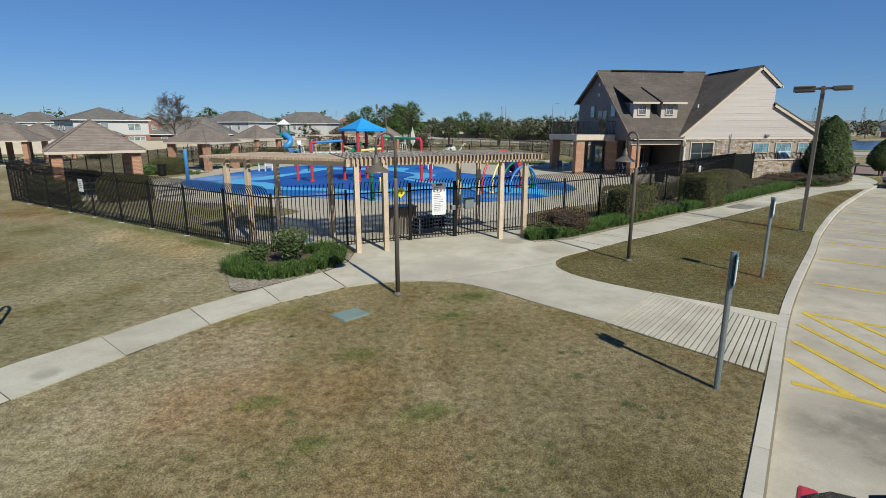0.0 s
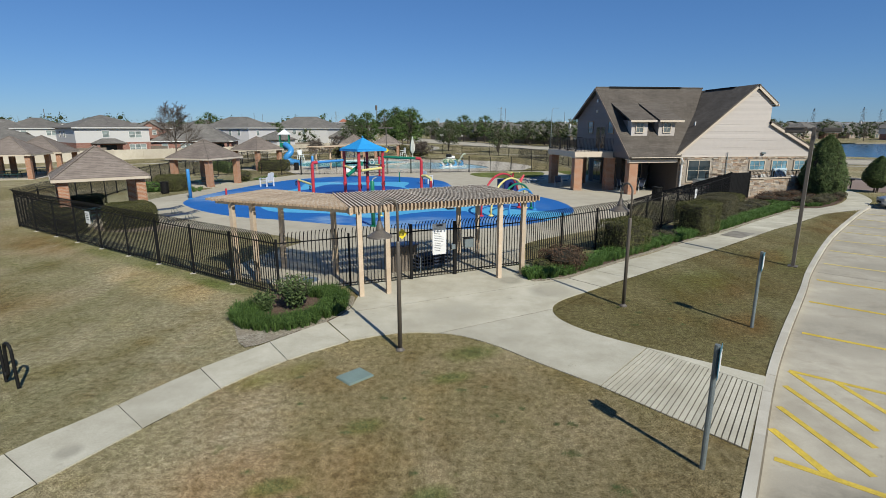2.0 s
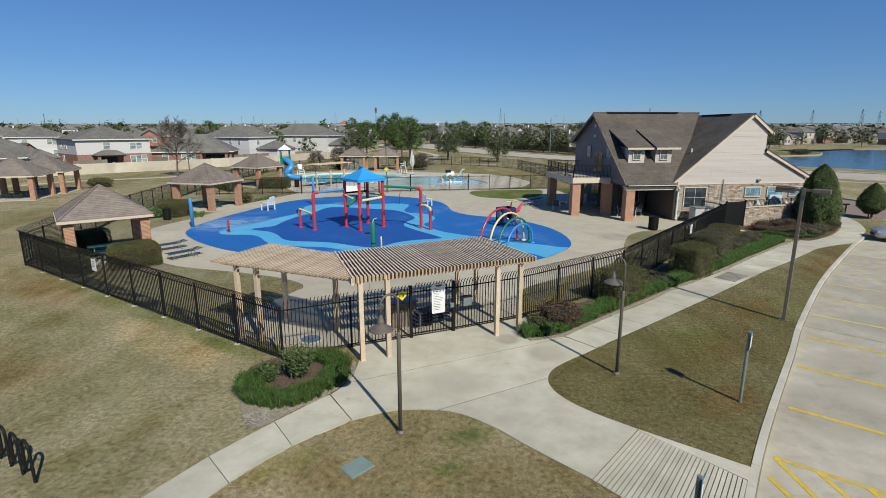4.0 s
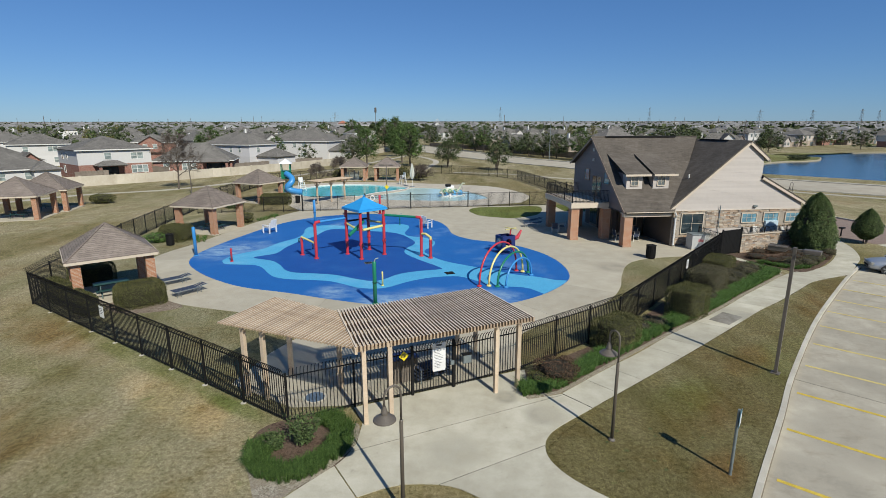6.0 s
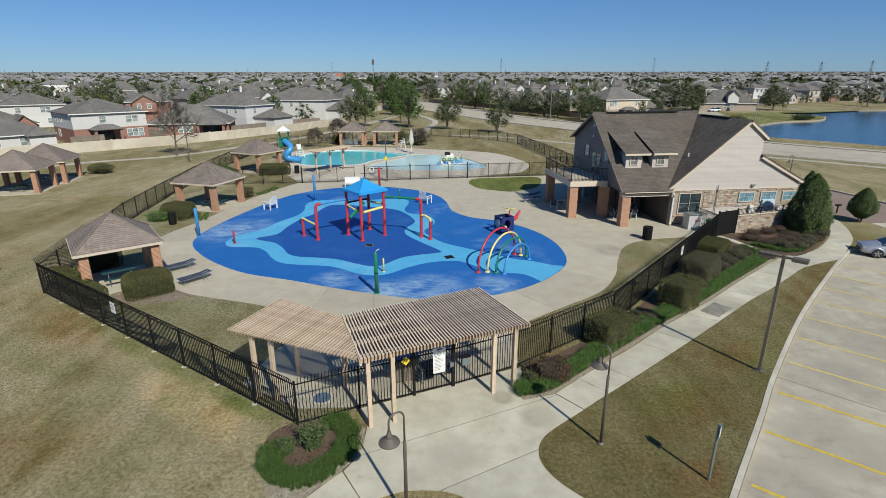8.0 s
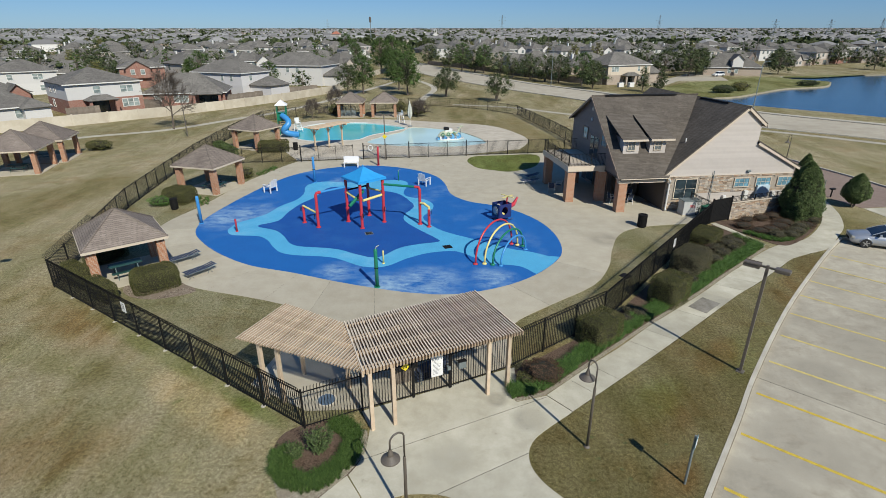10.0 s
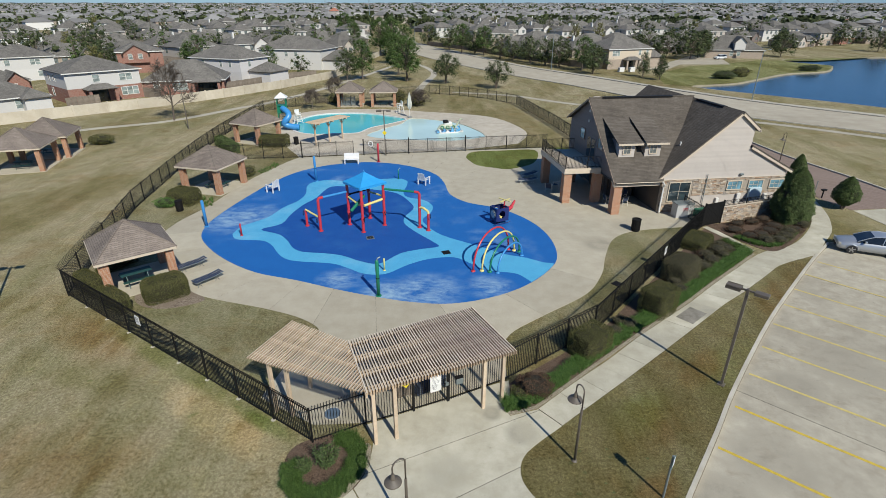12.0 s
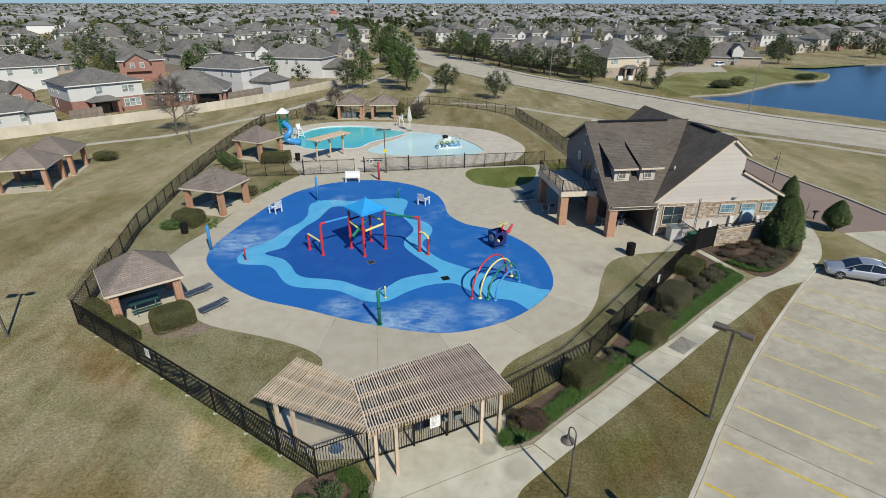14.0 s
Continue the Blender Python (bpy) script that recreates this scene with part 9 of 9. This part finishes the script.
def house(at, w, d, storeys, label, lower, upper, roof=None, rise=2.6, wins=(), porch=None, wing=None, front_gable=None, chimney=None, detail=True, shingle=None, group="houses behind the wall"):
    """A suburban house, its front on y=0 facing -y: walls by storey, roof, eaves, windows and so on."""
    th = thing("house", label, "house", group, at=at)
    sh = shingle or SHINGLE3
    top = 2.75 * storeys
    if storeys == 2:
        part("lower_wall", boxed(0, 0, 0, w, d, 2.7), lower, th)
        part("upper_wall", boxed(0.0, 0.0, 2.7, w, d, top), upper, th)
    else:
        part("wall", boxed(0, 0, 0, w, d, top), lower, th)
    part("roof", hip(B(), 0, 0, w, d, top, top + rise), sh, th)
    part("eave_trim", box(box(B(), -0.47, -0.47, top - 0.16, w + 0.47, -0.41, top + 0.02), w + 0.41, -0.41, top - 0.16, w + 0.47, d + 0.41, top + 0.02), WHITETRIM, th)
    if front_gable:
        x0, x1, y1, z0, z1 = front_gable
        bm = B()
        prof = [(x0, z0 - 2.7), (x1, z0 - 2.7), (x1, z0), ((x0 + x1) / 2, z1 - 0.12), (x0, z0)]
        plate(bm, [(x, -0.9, z) for x, z in prof], y1 + 0.9)
        bmesh.ops.recalc_face_normals(bm, faces=bm.faces)
        part("gable_bay", bm, upper, th)
        part("gable_roof", gable(B(), x0, -0.9, x1, y1, z0, z1), sh, th)
    if wing:
        x0, y0, x1, y1, wh, wr = wing
        part("wing_wall", boxed(x0, y0, 0, x1, y1, wh), lower, th)
        part("wing_roof", hip(B(), x0, y0, x1, y1, wh, wh + wr), sh, th)
    if porch:
        x0, x1, dp = porch
        part("porch_roof", hip(B(), x0, -dp, x1, -0.1, 2.6, 3.5, 0.3), sh, th)
        for x in (x0 + 0.25, x1 - 0.25):
            part("porch_pier", boxed(x - 0.25, -dp, 0, x + 0.25, -dp + 0.5, 2.6), lower, th)
        part("patio_door", boxed(x0 + 0.8, -0.05, 0.05, x1 - 0.8, -0.005, 2.2), GLASS, th)
    if chimney:
        cx, cy, cz = chimney
        part("chimney", boxed(cx - 0.3, cy - 0.4, top, cx + 0.3, cy + 0.4, cz - 0.3), WHITETRIM, th)
    for x, z, ww, hh, *side in wins:
        face = side[0] if side else "f"
        y = 0
        if front_gable and face == "f" and front_gable[0] < x + ww / 2 < front_gable[1]:
            x, y = min(max(x, front_gable[0] + 0.3), front_gable[1] - 0.3 - ww), -0.9
        m = {"f": (x, y, z, 0), "l": (0, d - x, z, -90), "r": (w, x, z, 90), "b": (w - x, d, z, 180)}[face]
        if detail:
            near_window(th, m[0], m[1], m[2], ww, hh, m[3], side[1] if len(side) > 1 else 1)
        else:
            o = part("window", boxed(0, -0.05, 0, ww, 0.0, hh), GLASSG, th)
            o.matrix_basis = pose(*m[:3], 0, 0, m[3])
    return th


house(pose(-67.8, 97.3, 0, 0, 0, 49), 12.8, 12.5, 2, "two-storey house with brick below and white siding above", HBRICK, WHITESIDE, rise=2.5, porch=(2.6, 7.4, 2.6),
      wins=((4.4, 3.6, 1.3, 1.4), (9.0, 3.5, 2.4, 1.35, "f", 2), (8.9, 0.8, 3.1, 1.55, "f", 3), (2.5, 3.6, 1.0, 1.3, "l"), (5.5, 3.6, 1.0, 1.3, "l"), (3.0, 0.9, 1.2, 1.5, "l")))
house(pose(-76.6, 80.4, 0, 0, 0, 52), 14.5, 11.5, 1, "white single-storey house with a brown hip roof", WHITESIDE, WHITESIDE, rise=3.0,
      wins=((9.6, 0.9, 1.4, 1.5), (12.2, 0.9, 1.5, 1.5), (5.5, 0.9, 1.6, 1.4), (2.0, 0.9, 1.4, 1.4)), wing=(10.6, -1.6, 14.4, 4, 2.6, 1.4))
house(pose(-60.2, 108.6, 0, 0, 0, 14), 15.5, 11.0, 1, "single-storey house with a large brown hip roof and screened patio", HBRICK, HBRICK, rise=3.6,
      wins=((5.6, 0.8, 2.8, 1.5, "f", 3), (2.0, 0.9, 1.2, 1.4)), porch=(9.6, 15.0, 2.4))
house(pose(-60.2, 132.2, 0, 0, 0, -24), 15.3, 9.5, 2, "two-storey grey-white sided house", GREYSIDE, GREYSIDE, rise=2.7,
      wins=((9.0, 3.6, 0.9, 1.4), (11.8, 3.6, 0.9, 1.4), (3.5, 3.6, 0.9, 1.4), (10.0, 0.9, 1.6, 1.3), (2.5, 3.6, 1.0, 1.3, "r")), wing=(15.3, 2.5, 21.5, 9.0, 2.7, 2.0))
house(pose(-52.5, 159.5, 0, 0, 0, -12), 19, 12, 2, "long two-storey white-sided house with grey roof", WHITESIDE, WHITESIDE, rise=3.4,
      wins=((8.0, 3.6, 1.1, 1.4), (11.0, 3.6, 1.1, 1.4), (3.5, 3.3, 1.5, 1.6), (10.5, 0.9, 1.6, 1.3)), wing=(19, 1.0, 25, 11, 2.8, 2.4))
house(pose(-93, 103, 0, 0, 0, 49), 12, 12, 1, "single-storey brick house with grey-brown roof", HBRICK, HBRICK, rise=3.0, wins=((8, 0.9, 1.5, 1.4), (3, 0.9, 1.5, 1.4)), front_gable=(7.5, 11.5, 5, 2.75, 4.6))
house(pose(-106, 128, 0, 0, 0, 40), 13, 11, 2, "two-storey white house with hip roof", WHITESIDE, WHITESIDE, rise=2.6, wins=((3, 3.6, 1.2, 1.4), (8, 3.6, 2.2, 1.4, "f", 2), (9, 0.9, 1.5, 1.4)))
house(pose(-86.5, 147, 0, 0, 0, 30), 11, 11, 2, "two-storey brick house with a white-trimmed front gable", HBRICK, HBRICK, rise=2.4, wins=((2.6, 3.6, 1.1, 1.4), (5.0, 3.6, 1.1, 1.4)), front_gable=(1.5, 7.5, 5, 5.4, 7.3))
house(pose(48.5, 157.0, 0, 0, 0, 20), 15, 12, 2, "two-storey stone-and-cream house beyond the street", TBRICK, TRIM, rise=3.4, wins=((1.2, 3.6, 2.6, 1.5, "f", 3), (10.4, 3.6, 0.9, 1.5), (13.0, 3.6, 0.9, 1.5), (10.6, 0.8, 0.9, 1.5), (12.2, 0.8, 0.9, 1.5)), wing=(15, 1, 20, 11, 2.9, 2.6), porch=(5.0, 9.6, 2.2))
for x, y in ((50.5, 150.8), (53.6, 151.2)):
    ac_ = thing("air_conditioner", "white outdoor air-conditioning unit beside the far house", "air conditioner", "air conditioners", at=pose(x, y, 0, 0, 0, 20))
    part("casing", boxed(-0.8, -0.5, 0.05, 0.8, 0.5, 1.25, 0.05), WHITETRIM, ac_)
    part("fan_grille", lathe(B(), [(0.4, 1.25), (0.4, 1.28), (0.1, 1.3)], 12), GALV, ac_)
house(pose(95, 196, 0, 0, 0, -12), 19, 12, 1, "low tan brick house with white dormer beyond the lake", TBRICK, WHITESIDE, rise=4.6, wins=((8, 0.8, 1.2, 1.5), (10, 0.8, 1.2, 1.5)), front_gable=(9, 12.5, 5, 5.6, 7.2), chimney=(3, 6, 7.6))
house(pose(-8 + 30, 222, 0, 0, 0, -62), 17, 12, 1, "single-storey house with white end gable behind the board fence", TBRICK, WHITESIDE, rise=3.8, wins=((3, 0.9, 1.5, 1.3),), front_gable=(5, 14, 6, 3.2, 6.4))

# a set of plainer houses, repeated over the town beyond
KINDS = [
    (15, 12, 1, TBRICK, TBRICK, 3.4, (9, 14, 5, 2.75, 4.9), None, None, "buff brick single-storey house with brown hip roof"),
    (13, 11, 2, TBRICK, SIDING, 2.8, None, (13, 2, 18, 10, 2.7, 2.0), None, "two-storey tan house with grey-brown hip roof"),
    (12, 12, 2, HBRICK, WHITESIDE, 3.0, (6.5, 11.5, 5, 5.5, 7.4), None, (3, 6, 9.3), "two-storey brick and white house with front gable"),
    (16, 12, 1, TBRICK, SIDING, 3.9, (2, 7, 5, 2.75, 5.0), None, (12, 7, 7.4), "tan brick single-storey house with steep roof"),
    (12, 10, 2, WHITESIDE, WHITESIDE, 2.6, None, (-5, 2, 0, 9, 2.7, 1.9), None, "two-storey white-sided house with hip roof"),
    (17, 13, 1, SIDING2, SIDING2, 3.5, (10, 15, 5, 2.75, 4.7), None, None, "brown single-storey house with broad hip roof"),
]
protos = []
for i, (w, d, s, lo_, up_, rise, fg, wg, ch, lab) in enumerate(KINDS):
    zs = (0.9, 3.6)[s - 1]
    protos.append(house(pose(600 + 40 * i, 900, 0), w, d, s, lab, lo_, up_, rise=rise, wins=((2.0, zs, 1.4, 1.4), (w * 0.45, zs, 1.4, 1.4), (w * 0.75, zs, 1.4, 1.4), (w * 0.3, 0.9, 1.5, 1.3), (1.5, zs, 1.4, 1.4, "b"), (w * 0.4, zs, 1.4, 1.4, "b"), (w * 0.75, zs, 1.4, 1.4, "b"), (w * 0.55, 0.1, 2.4, 2.0, "b"), (2.5, zs, 1.1, 1.4, "l"), (5.5, zs, 1.1, 1.4, "r")), front_gable=fg, wing=wg, chimney=ch, detail=False, group="houses of the town beyond"))


def line_x(line, y):
    for (x0, y0), (x1, y1) in zip(line, line[1:]):
        if y0 <= y <= y1:
            return x0 + (x1 - x0) * (y - y0) / (y1 - y0)
    return line[-1][0] if y > line[-1][1] else line[0][0]


LEFT_EDGE = WALL_LINE + [(-26, 300), (-66, 560), (-140, 1100), (-420, 3000)]
RIGHT_EDGE = [(112, 27), (69, 78), (49, 106), (36.5, 144), (24.5, 172), (10.5, 210), (-2, 250), (-14, 305), (-48, 560), (-115, 1100), (-330, 3000)]
LAKE_WIDE = [(52, 100), (50, 124), (60, 134), (92, 158), (106, 176), (112, 196), (150, 208), (178, 208), (240, 196), (310, 110), (290, 20)]
BUILT = [(-262, 345, 34), (-245, 322, 20), (-285, 370, 24), (-104, 600, 30), (-6, 714, 20), (118, 212, 24), (140, 222, 26), (165, 222, 26), (190, 215, 26), (-62, 104, 17), (-70, 88, 15), (-53, 115, 15), (-52, 132, 17), (-42, 162, 20), (-92, 110, 15), (-106, 137, 15), (-83, 155, 14), (57, 170, 17), (104, 200, 18), (29, 216, 16), (82, 185, 14), (-95, 150, 8), (-72, 135, 16), (84, 160, 24), (70, 180, 12), (66, 142, 20), (60, 158, 18)]


def free(x, y, margin=13):
    if inside(x, y, LAKE_WIDE):
        return False
    if line_x(LEFT_EDGE, y) - margin < x < line_x(RIGHT_EDGE, y) + margin + 3:
        return False
    return all(math.hypot(x - a, y - b) > r for a, b, r in BUILT)


rnd = random.Random(77)
spots, tree_spots = [], []
for side, ang, ox in ((-1, 49, -60), (1, 25, 80)):
    ca, sa = math.cos(radians(ang)), math.sin(radians(ang))
    for i in range(-30, 60):
        for j in range(-60, 60):
            u, v = i * 19.5 + (j % 2) * 6, j * 31
            x, y = ox + u * ca - v * sa, 150 + u * sa + v * ca
            if (x - (-20)) * side < 0 or y < 92 or y > 560 or abs(x) > 0.84 * y + 26:
                continue
            x, y = x + rnd.uniform(-2, 2), y + rnd.uniform(-2, 2)
            if free(x, y):
                spots.append((x, y, ang + (0 if rnd.random() < 0.5 else 180) + rnd.uniform(-4, 4)))
            tx, ty = x + 10 * ca + rnd.uniform(-3, 3), y + 10 * sa + rnd.uniform(-9, 9)
            if free(tx, ty, 5) and rnd.random() < 0.95:
                tree_spots.append((tx, ty))
spots.sort(key=lambda s: math.hypot(s[0], s[1]))
for k, (x, y, a) in enumerate(spots[:165]):
    p = protos[rnd.randrange(len(protos))]
    m = pose(x, y, climb(y), 0, 0, a) @ pose(-7, -6, 0)
    if k < len(protos):
        protos[k].matrix_basis = m
    else:
        copy_thing(p, m)

tree_spots.sort(key=lambda s: math.hypot(*s))
tp = [t_town, t_town2, t_town, t_town2, t_town3, t_town, t_town2, t_gold]
for k, (x, y) in enumerate(tree_spots[:225]):
    copy_thing(rnd.choice(tp), pose(x, y, climb(y), 0, 0, rnd.uniform(0, 360)) @ Matrix.Scale(rnd.uniform(0.7, 1.35), 4))
copy_thing(t_gold, pose(-80, 122, 0, 0, 0, 40) @ Matrix.Scale(0.75, 4))
copy_thing(t_gold, pose(-126, 188, 0, 0, 0, 140) @ Matrix.Scale(1.2, 4))
copy_thing(t_pine, pose(-47, 150, 0, 0, 0, 80) @ Matrix.Scale(0.75, 4))
copy_thing(t_town2, pose(-36, 141, 0, 0, 0, 10) @ Matrix.Scale(0.7, 4))
blob(72, 136, 3.2, 2.2, 1.9, "rounded bushes on the lake bank", LEAF, 60, 0.16)
blob(78.5, 140.5, 2.6, 2.2, 2.4, "tan ornamental grass clump on the lake bank", STRAWLEAF, 60, 0.16)
blob(105, 153.5, 3.4, 1.6, 1.6, "reedy bushes at the tip of the lake spit", LEAF, 60, 0.16)

# the town's far side, too small to tell house from house
rnd = random.Random(9)
wv, wf, rv, rf, tv, tf = [], [], [], [], [], []
for spot in spots[165:] + [None] * 5200:
    y = 520 + 3300 * rnd.random() ** 1.6
    x = rnd.uniform(-0.9, 0.9) * (y + 60)
    if spot:
        x, y = spot[0], spot[1]
    elif y < 600 and line_x(LEFT_EDGE, y) - 9 < x < line_x(RIGHT_EDGE, y) + 9:
        continue
    w, d, h, r = rnd.uniform(6, 9), rnd.uniform(5, 7), rnd.choice((2.8, 2.8, 5.5)), rnd.uniform(2.4, 3.6)
    a = radians(spot[2]) if spot else rnd.uniform(0, math.pi)
    ca, sa = math.cos(a), math.sin(a)

    zr = climb(y)

    def P(u, v, z):
        return (x + u * ca - v * sa, y + u * sa + v * ca, z + zr)
    k = len(wv)
    wv += [P(-w, -d, 0), P(w, -d, 0), P(w, d, 0), P(-w, d, 0), P(-w, -d, h), P(w, -d, h), P(w, d, h), P(-w, d, h)]
    wf += [(k, k + 1, k + 5, k + 4), (k + 1, k + 2, k + 6, k + 5), (k + 2, k + 3, k + 7, k + 6), (k + 3, k, k + 4, k + 7)]
    k = len(rv)
    W2, D2 = w + 0.5, d + 0.5
    rv += [P(-W2, -D2, h), P(W2, -D2, h), P(W2, D2, h), P(-W2, D2, h), P(-w * 0.4, 0, h + r), P(w * 0.4, 0, h + r)]
    rf += [(k, k + 1, k + 5, k + 4), (k + 1, k + 2, k + 5), (k + 2, k + 3, k + 4, k + 5), (k + 3, k, k + 4)]
for spot in tree_spots[225:] * 2 + [None] * 9000:
    y = 420 + 3500 * rnd.random() ** 1.5
    x = rnd.uniform(-0.9, 0.9) * (y + 60)
    if spot:
        x, y = spot[0] + rnd.uniform(-4, 4), spot[1] + rnd.uniform(-4, 4)
    elif y < 480 and line_x(LEFT_EDGE, y) - 6 < x < line_x(RIGHT_EDGE, y) + 6:
        continue
    h, r = rnd.uniform(4.5, 9), rnd.uniform(2, 4.2)
    for _k in range(40 if spot else 9):
        o = Vector((rnd.gauss(0, 1), rnd.gauss(0, 1), rnd.gauss(0, 1))).normalized()
        c = Vector((x + o.x * r * 0.6, y + o.y * r * 0.6, climb(y) + h * 0.6 + o.z * h * 0.3))
        s = r * rnd.uniform(0.45, 0.8) * (0.45 if spot else 1.0)
        a = Vector((rnd.uniform(-1, 1), rnd.uniform(-1, 1), rnd.uniform(-1, 1))).normalized()
        b = a.orthogonal().normalized() * s
        e = a.cross(b).normalized() * s
        k = len(tv)
        tv += [tuple(c - b), tuple(c + e), tuple(c + b), tuple(c - e)]
        tf.append((k, k + 1, k + 2, k + 3))
# wall and roof colours lightened and greyed somewhat for distance haze
k1 = Mat("far_walls", 0.8)
k1.color(k1.ramp(k1.n("ShaderNodeNewGeometry").outputs["Random Per Island"], [(0, (0.30, 0.18, 0.13)), (0.4, (0.46, 0.39, 0.32)), (0.7, (0.64, 0.60, 0.55)), (1, (0.80, 0.78, 0.75))]))
k2 = Mat("far_roofs", 0.95)
k2.color(k2.ramp(k2.n("ShaderNodeNewGeometry").outputs["Random Per Island"], [(0, (0.165, 0.158, 0.15)), (0.6, (0.235, 0.225, 0.215)), (1, (0.31, 0.30, 0.29))]))
for nm, v, f, m, lab in (("far_town_walls", wv, wf, k1.m, "walls of the distant suburb"), ("far_town_roofs", rv, rf, k2.m, "grey-brown roofs of the distant suburb"), ("far_woods", tv, tf, LEAF, "dark trees of the distant suburb")):
    me = bpy.data.meshes.new(nm)
    me.from_pydata(v, [], f)
    me.materials.append(m)
    tagged(new(nm, me), lab, "distant town", kind="stuff")

# a pond, low shops and a church among the far roofs
tagged(lift(part("water", flat([curve([(-250, 316), (-238, 322), (-246, 340), (-268, 372), (-296, 380), (-300, 360), (-272, 334)], 4)], 0.06), LAKE)), "small blue pond among far houses", "pond", kind="structure")
shops = thing("shop_building", "long white commercial building with a flat roof", "building", at=pose(-126, 592, climb(592), 0, 0, -10))
part("wall", boxed(0, 0, -1, 44, 16, 6.5), WHITESIDE, shops)
part("parapet", boxed(-0.2, -0.2, 6.5, 44.2, 16.2, 7.3), WHITETRIM, shops)
for k in range(6):
    part("shopfront", boxed(2 + 7 * k, -0.1, 0.3, 7 + 7 * k, -0.01, 3.4), GLASSG, shops)
part("tower", boxed(12, -1.5, -1, 20, 5, 9.5), SIDING, shops)
part("tower_roof", hip(B(), 12, -1.5, 20, 5, 9.5, 12.5), paint("terracotta_roof", (0.42, 0.16, 0.10), 0.8, 0.15), shops, "terracotta hip roof")
church = thing("church", "white gabled church with a small open belfry", "church", at=pose(-12, 704, climb(704), 0, 0, 8))
part("nave", boxed(0, 0, -1, 12, 22, 6.0), WHITESIDE, church)
part("nave_roof", gable(B(), 0, 0, 12, 22, 6.0, 10.5), SHINGLE3, church)
part("front_gable", plate(B(), [(0, -0.05, 5.9), (12, -0.05, 5.9), (6, -0.05, 10.3)], 0.3), WHITESIDE, church)
for x in (4.4, 7.0):
    part("belfry_post", boxed(x, 0.5, 8.5, x + 0.6, 2.5, 13.0), WHITESIDE, church)
part("belfry_roof", gable(B(), 3.8, 0.3, 8.2, 2.7, 13.0, 15.0), WHITETRIM, church)

# power-line pylons and masts on the horizon
for d, tx, h in ((640, 0.598, 24), (640, 0.697, 24), (640, 0.79, 25), (760, 0.823, 26), (900, 0.11, 33), (900, 0.39, 33), (1000, -0.20, 28)):
    x, y = tx * d * 0.94, d * 0.94
    p = thing("pylon", "lattice steel power pylon on the horizon", "pylon", "power pylons", at=pose(x, y, climb(y), 0, 0, 20))
    bm = B()
    lv = [(0, 2.6), (h * 0.3, 1.8), (h * 0.55, 1.2), (h * 0.75, 0.9), (h, 0.3)]
    for sx in (-1, 1):
        for sy in (-1, 1):
            tube(bm, [(sx * r, sy * r, z) for z, r in lv], 0.10, 4)
    for (z0, r0), (z1, r1) in zip(lv, lv[1:]):
        for s in (-1, 1):
            tube(bm, [(-r0, s * r0, z0), (r1, s * r1, z1)], 0.07, 4)
            tube(bm, [(s * r0, r0, z0), (s * r1, -r1, z1)], 0.07, 4)
    part("lattice_tower", bm, GALV, p)
    for z in (0.62, 0.76, 0.9):
        part("crossarm", tube(B(), [(-6, 0, h * z), (0, 0, h * z + 0.7), (6, 0, h * z)], 0.11, 4), GALV, p)
mast = thing("radio_mast", "tall monopole mast behind the trees", "mast", at=pose(-67, 540, climb(540)))
part("pole", tube(B(), [(0, 0, 0), (0, 0, 25)], [0.45, 0.3], 8), GALV, mast)
part("antenna_head", lathe(B(), [(0.9, 20.5), (1.05, 21), (1.05, 24.8), (0.6, 25.5)], 10), BRONZE, mast)
rp = random.Random(3)
bm = B()
for _ in range(70):
    y = rp.uniform(250, 1500)
    x = rp.uniform(-0.85, 0.85) * y
    tube(bm, [(x, y, climb(y)), (x, y, climb(y) + rp.uniform(11, 17))], 0.14, 4)
tagged(part("utility_poles", bm, BARK), "thin utility poles over the distant suburb", "poles", kind="stuff")

# a wooded rim where the plain ends, coloured blue-grey for distance haze
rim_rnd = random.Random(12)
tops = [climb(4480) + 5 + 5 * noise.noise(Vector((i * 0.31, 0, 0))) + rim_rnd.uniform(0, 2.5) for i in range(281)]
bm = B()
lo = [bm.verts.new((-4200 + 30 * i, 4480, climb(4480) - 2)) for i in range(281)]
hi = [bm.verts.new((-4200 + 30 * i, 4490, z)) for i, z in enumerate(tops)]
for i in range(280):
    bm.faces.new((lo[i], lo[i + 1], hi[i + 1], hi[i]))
tagged(part("backdrop", bm, paint("far_wooded_rim", (0.10, 0.125, 0.15), 0.95, 0.2)), "wooded rim on the horizon, distance haze painted in as blue-grey", "distant woods", kind="structure")
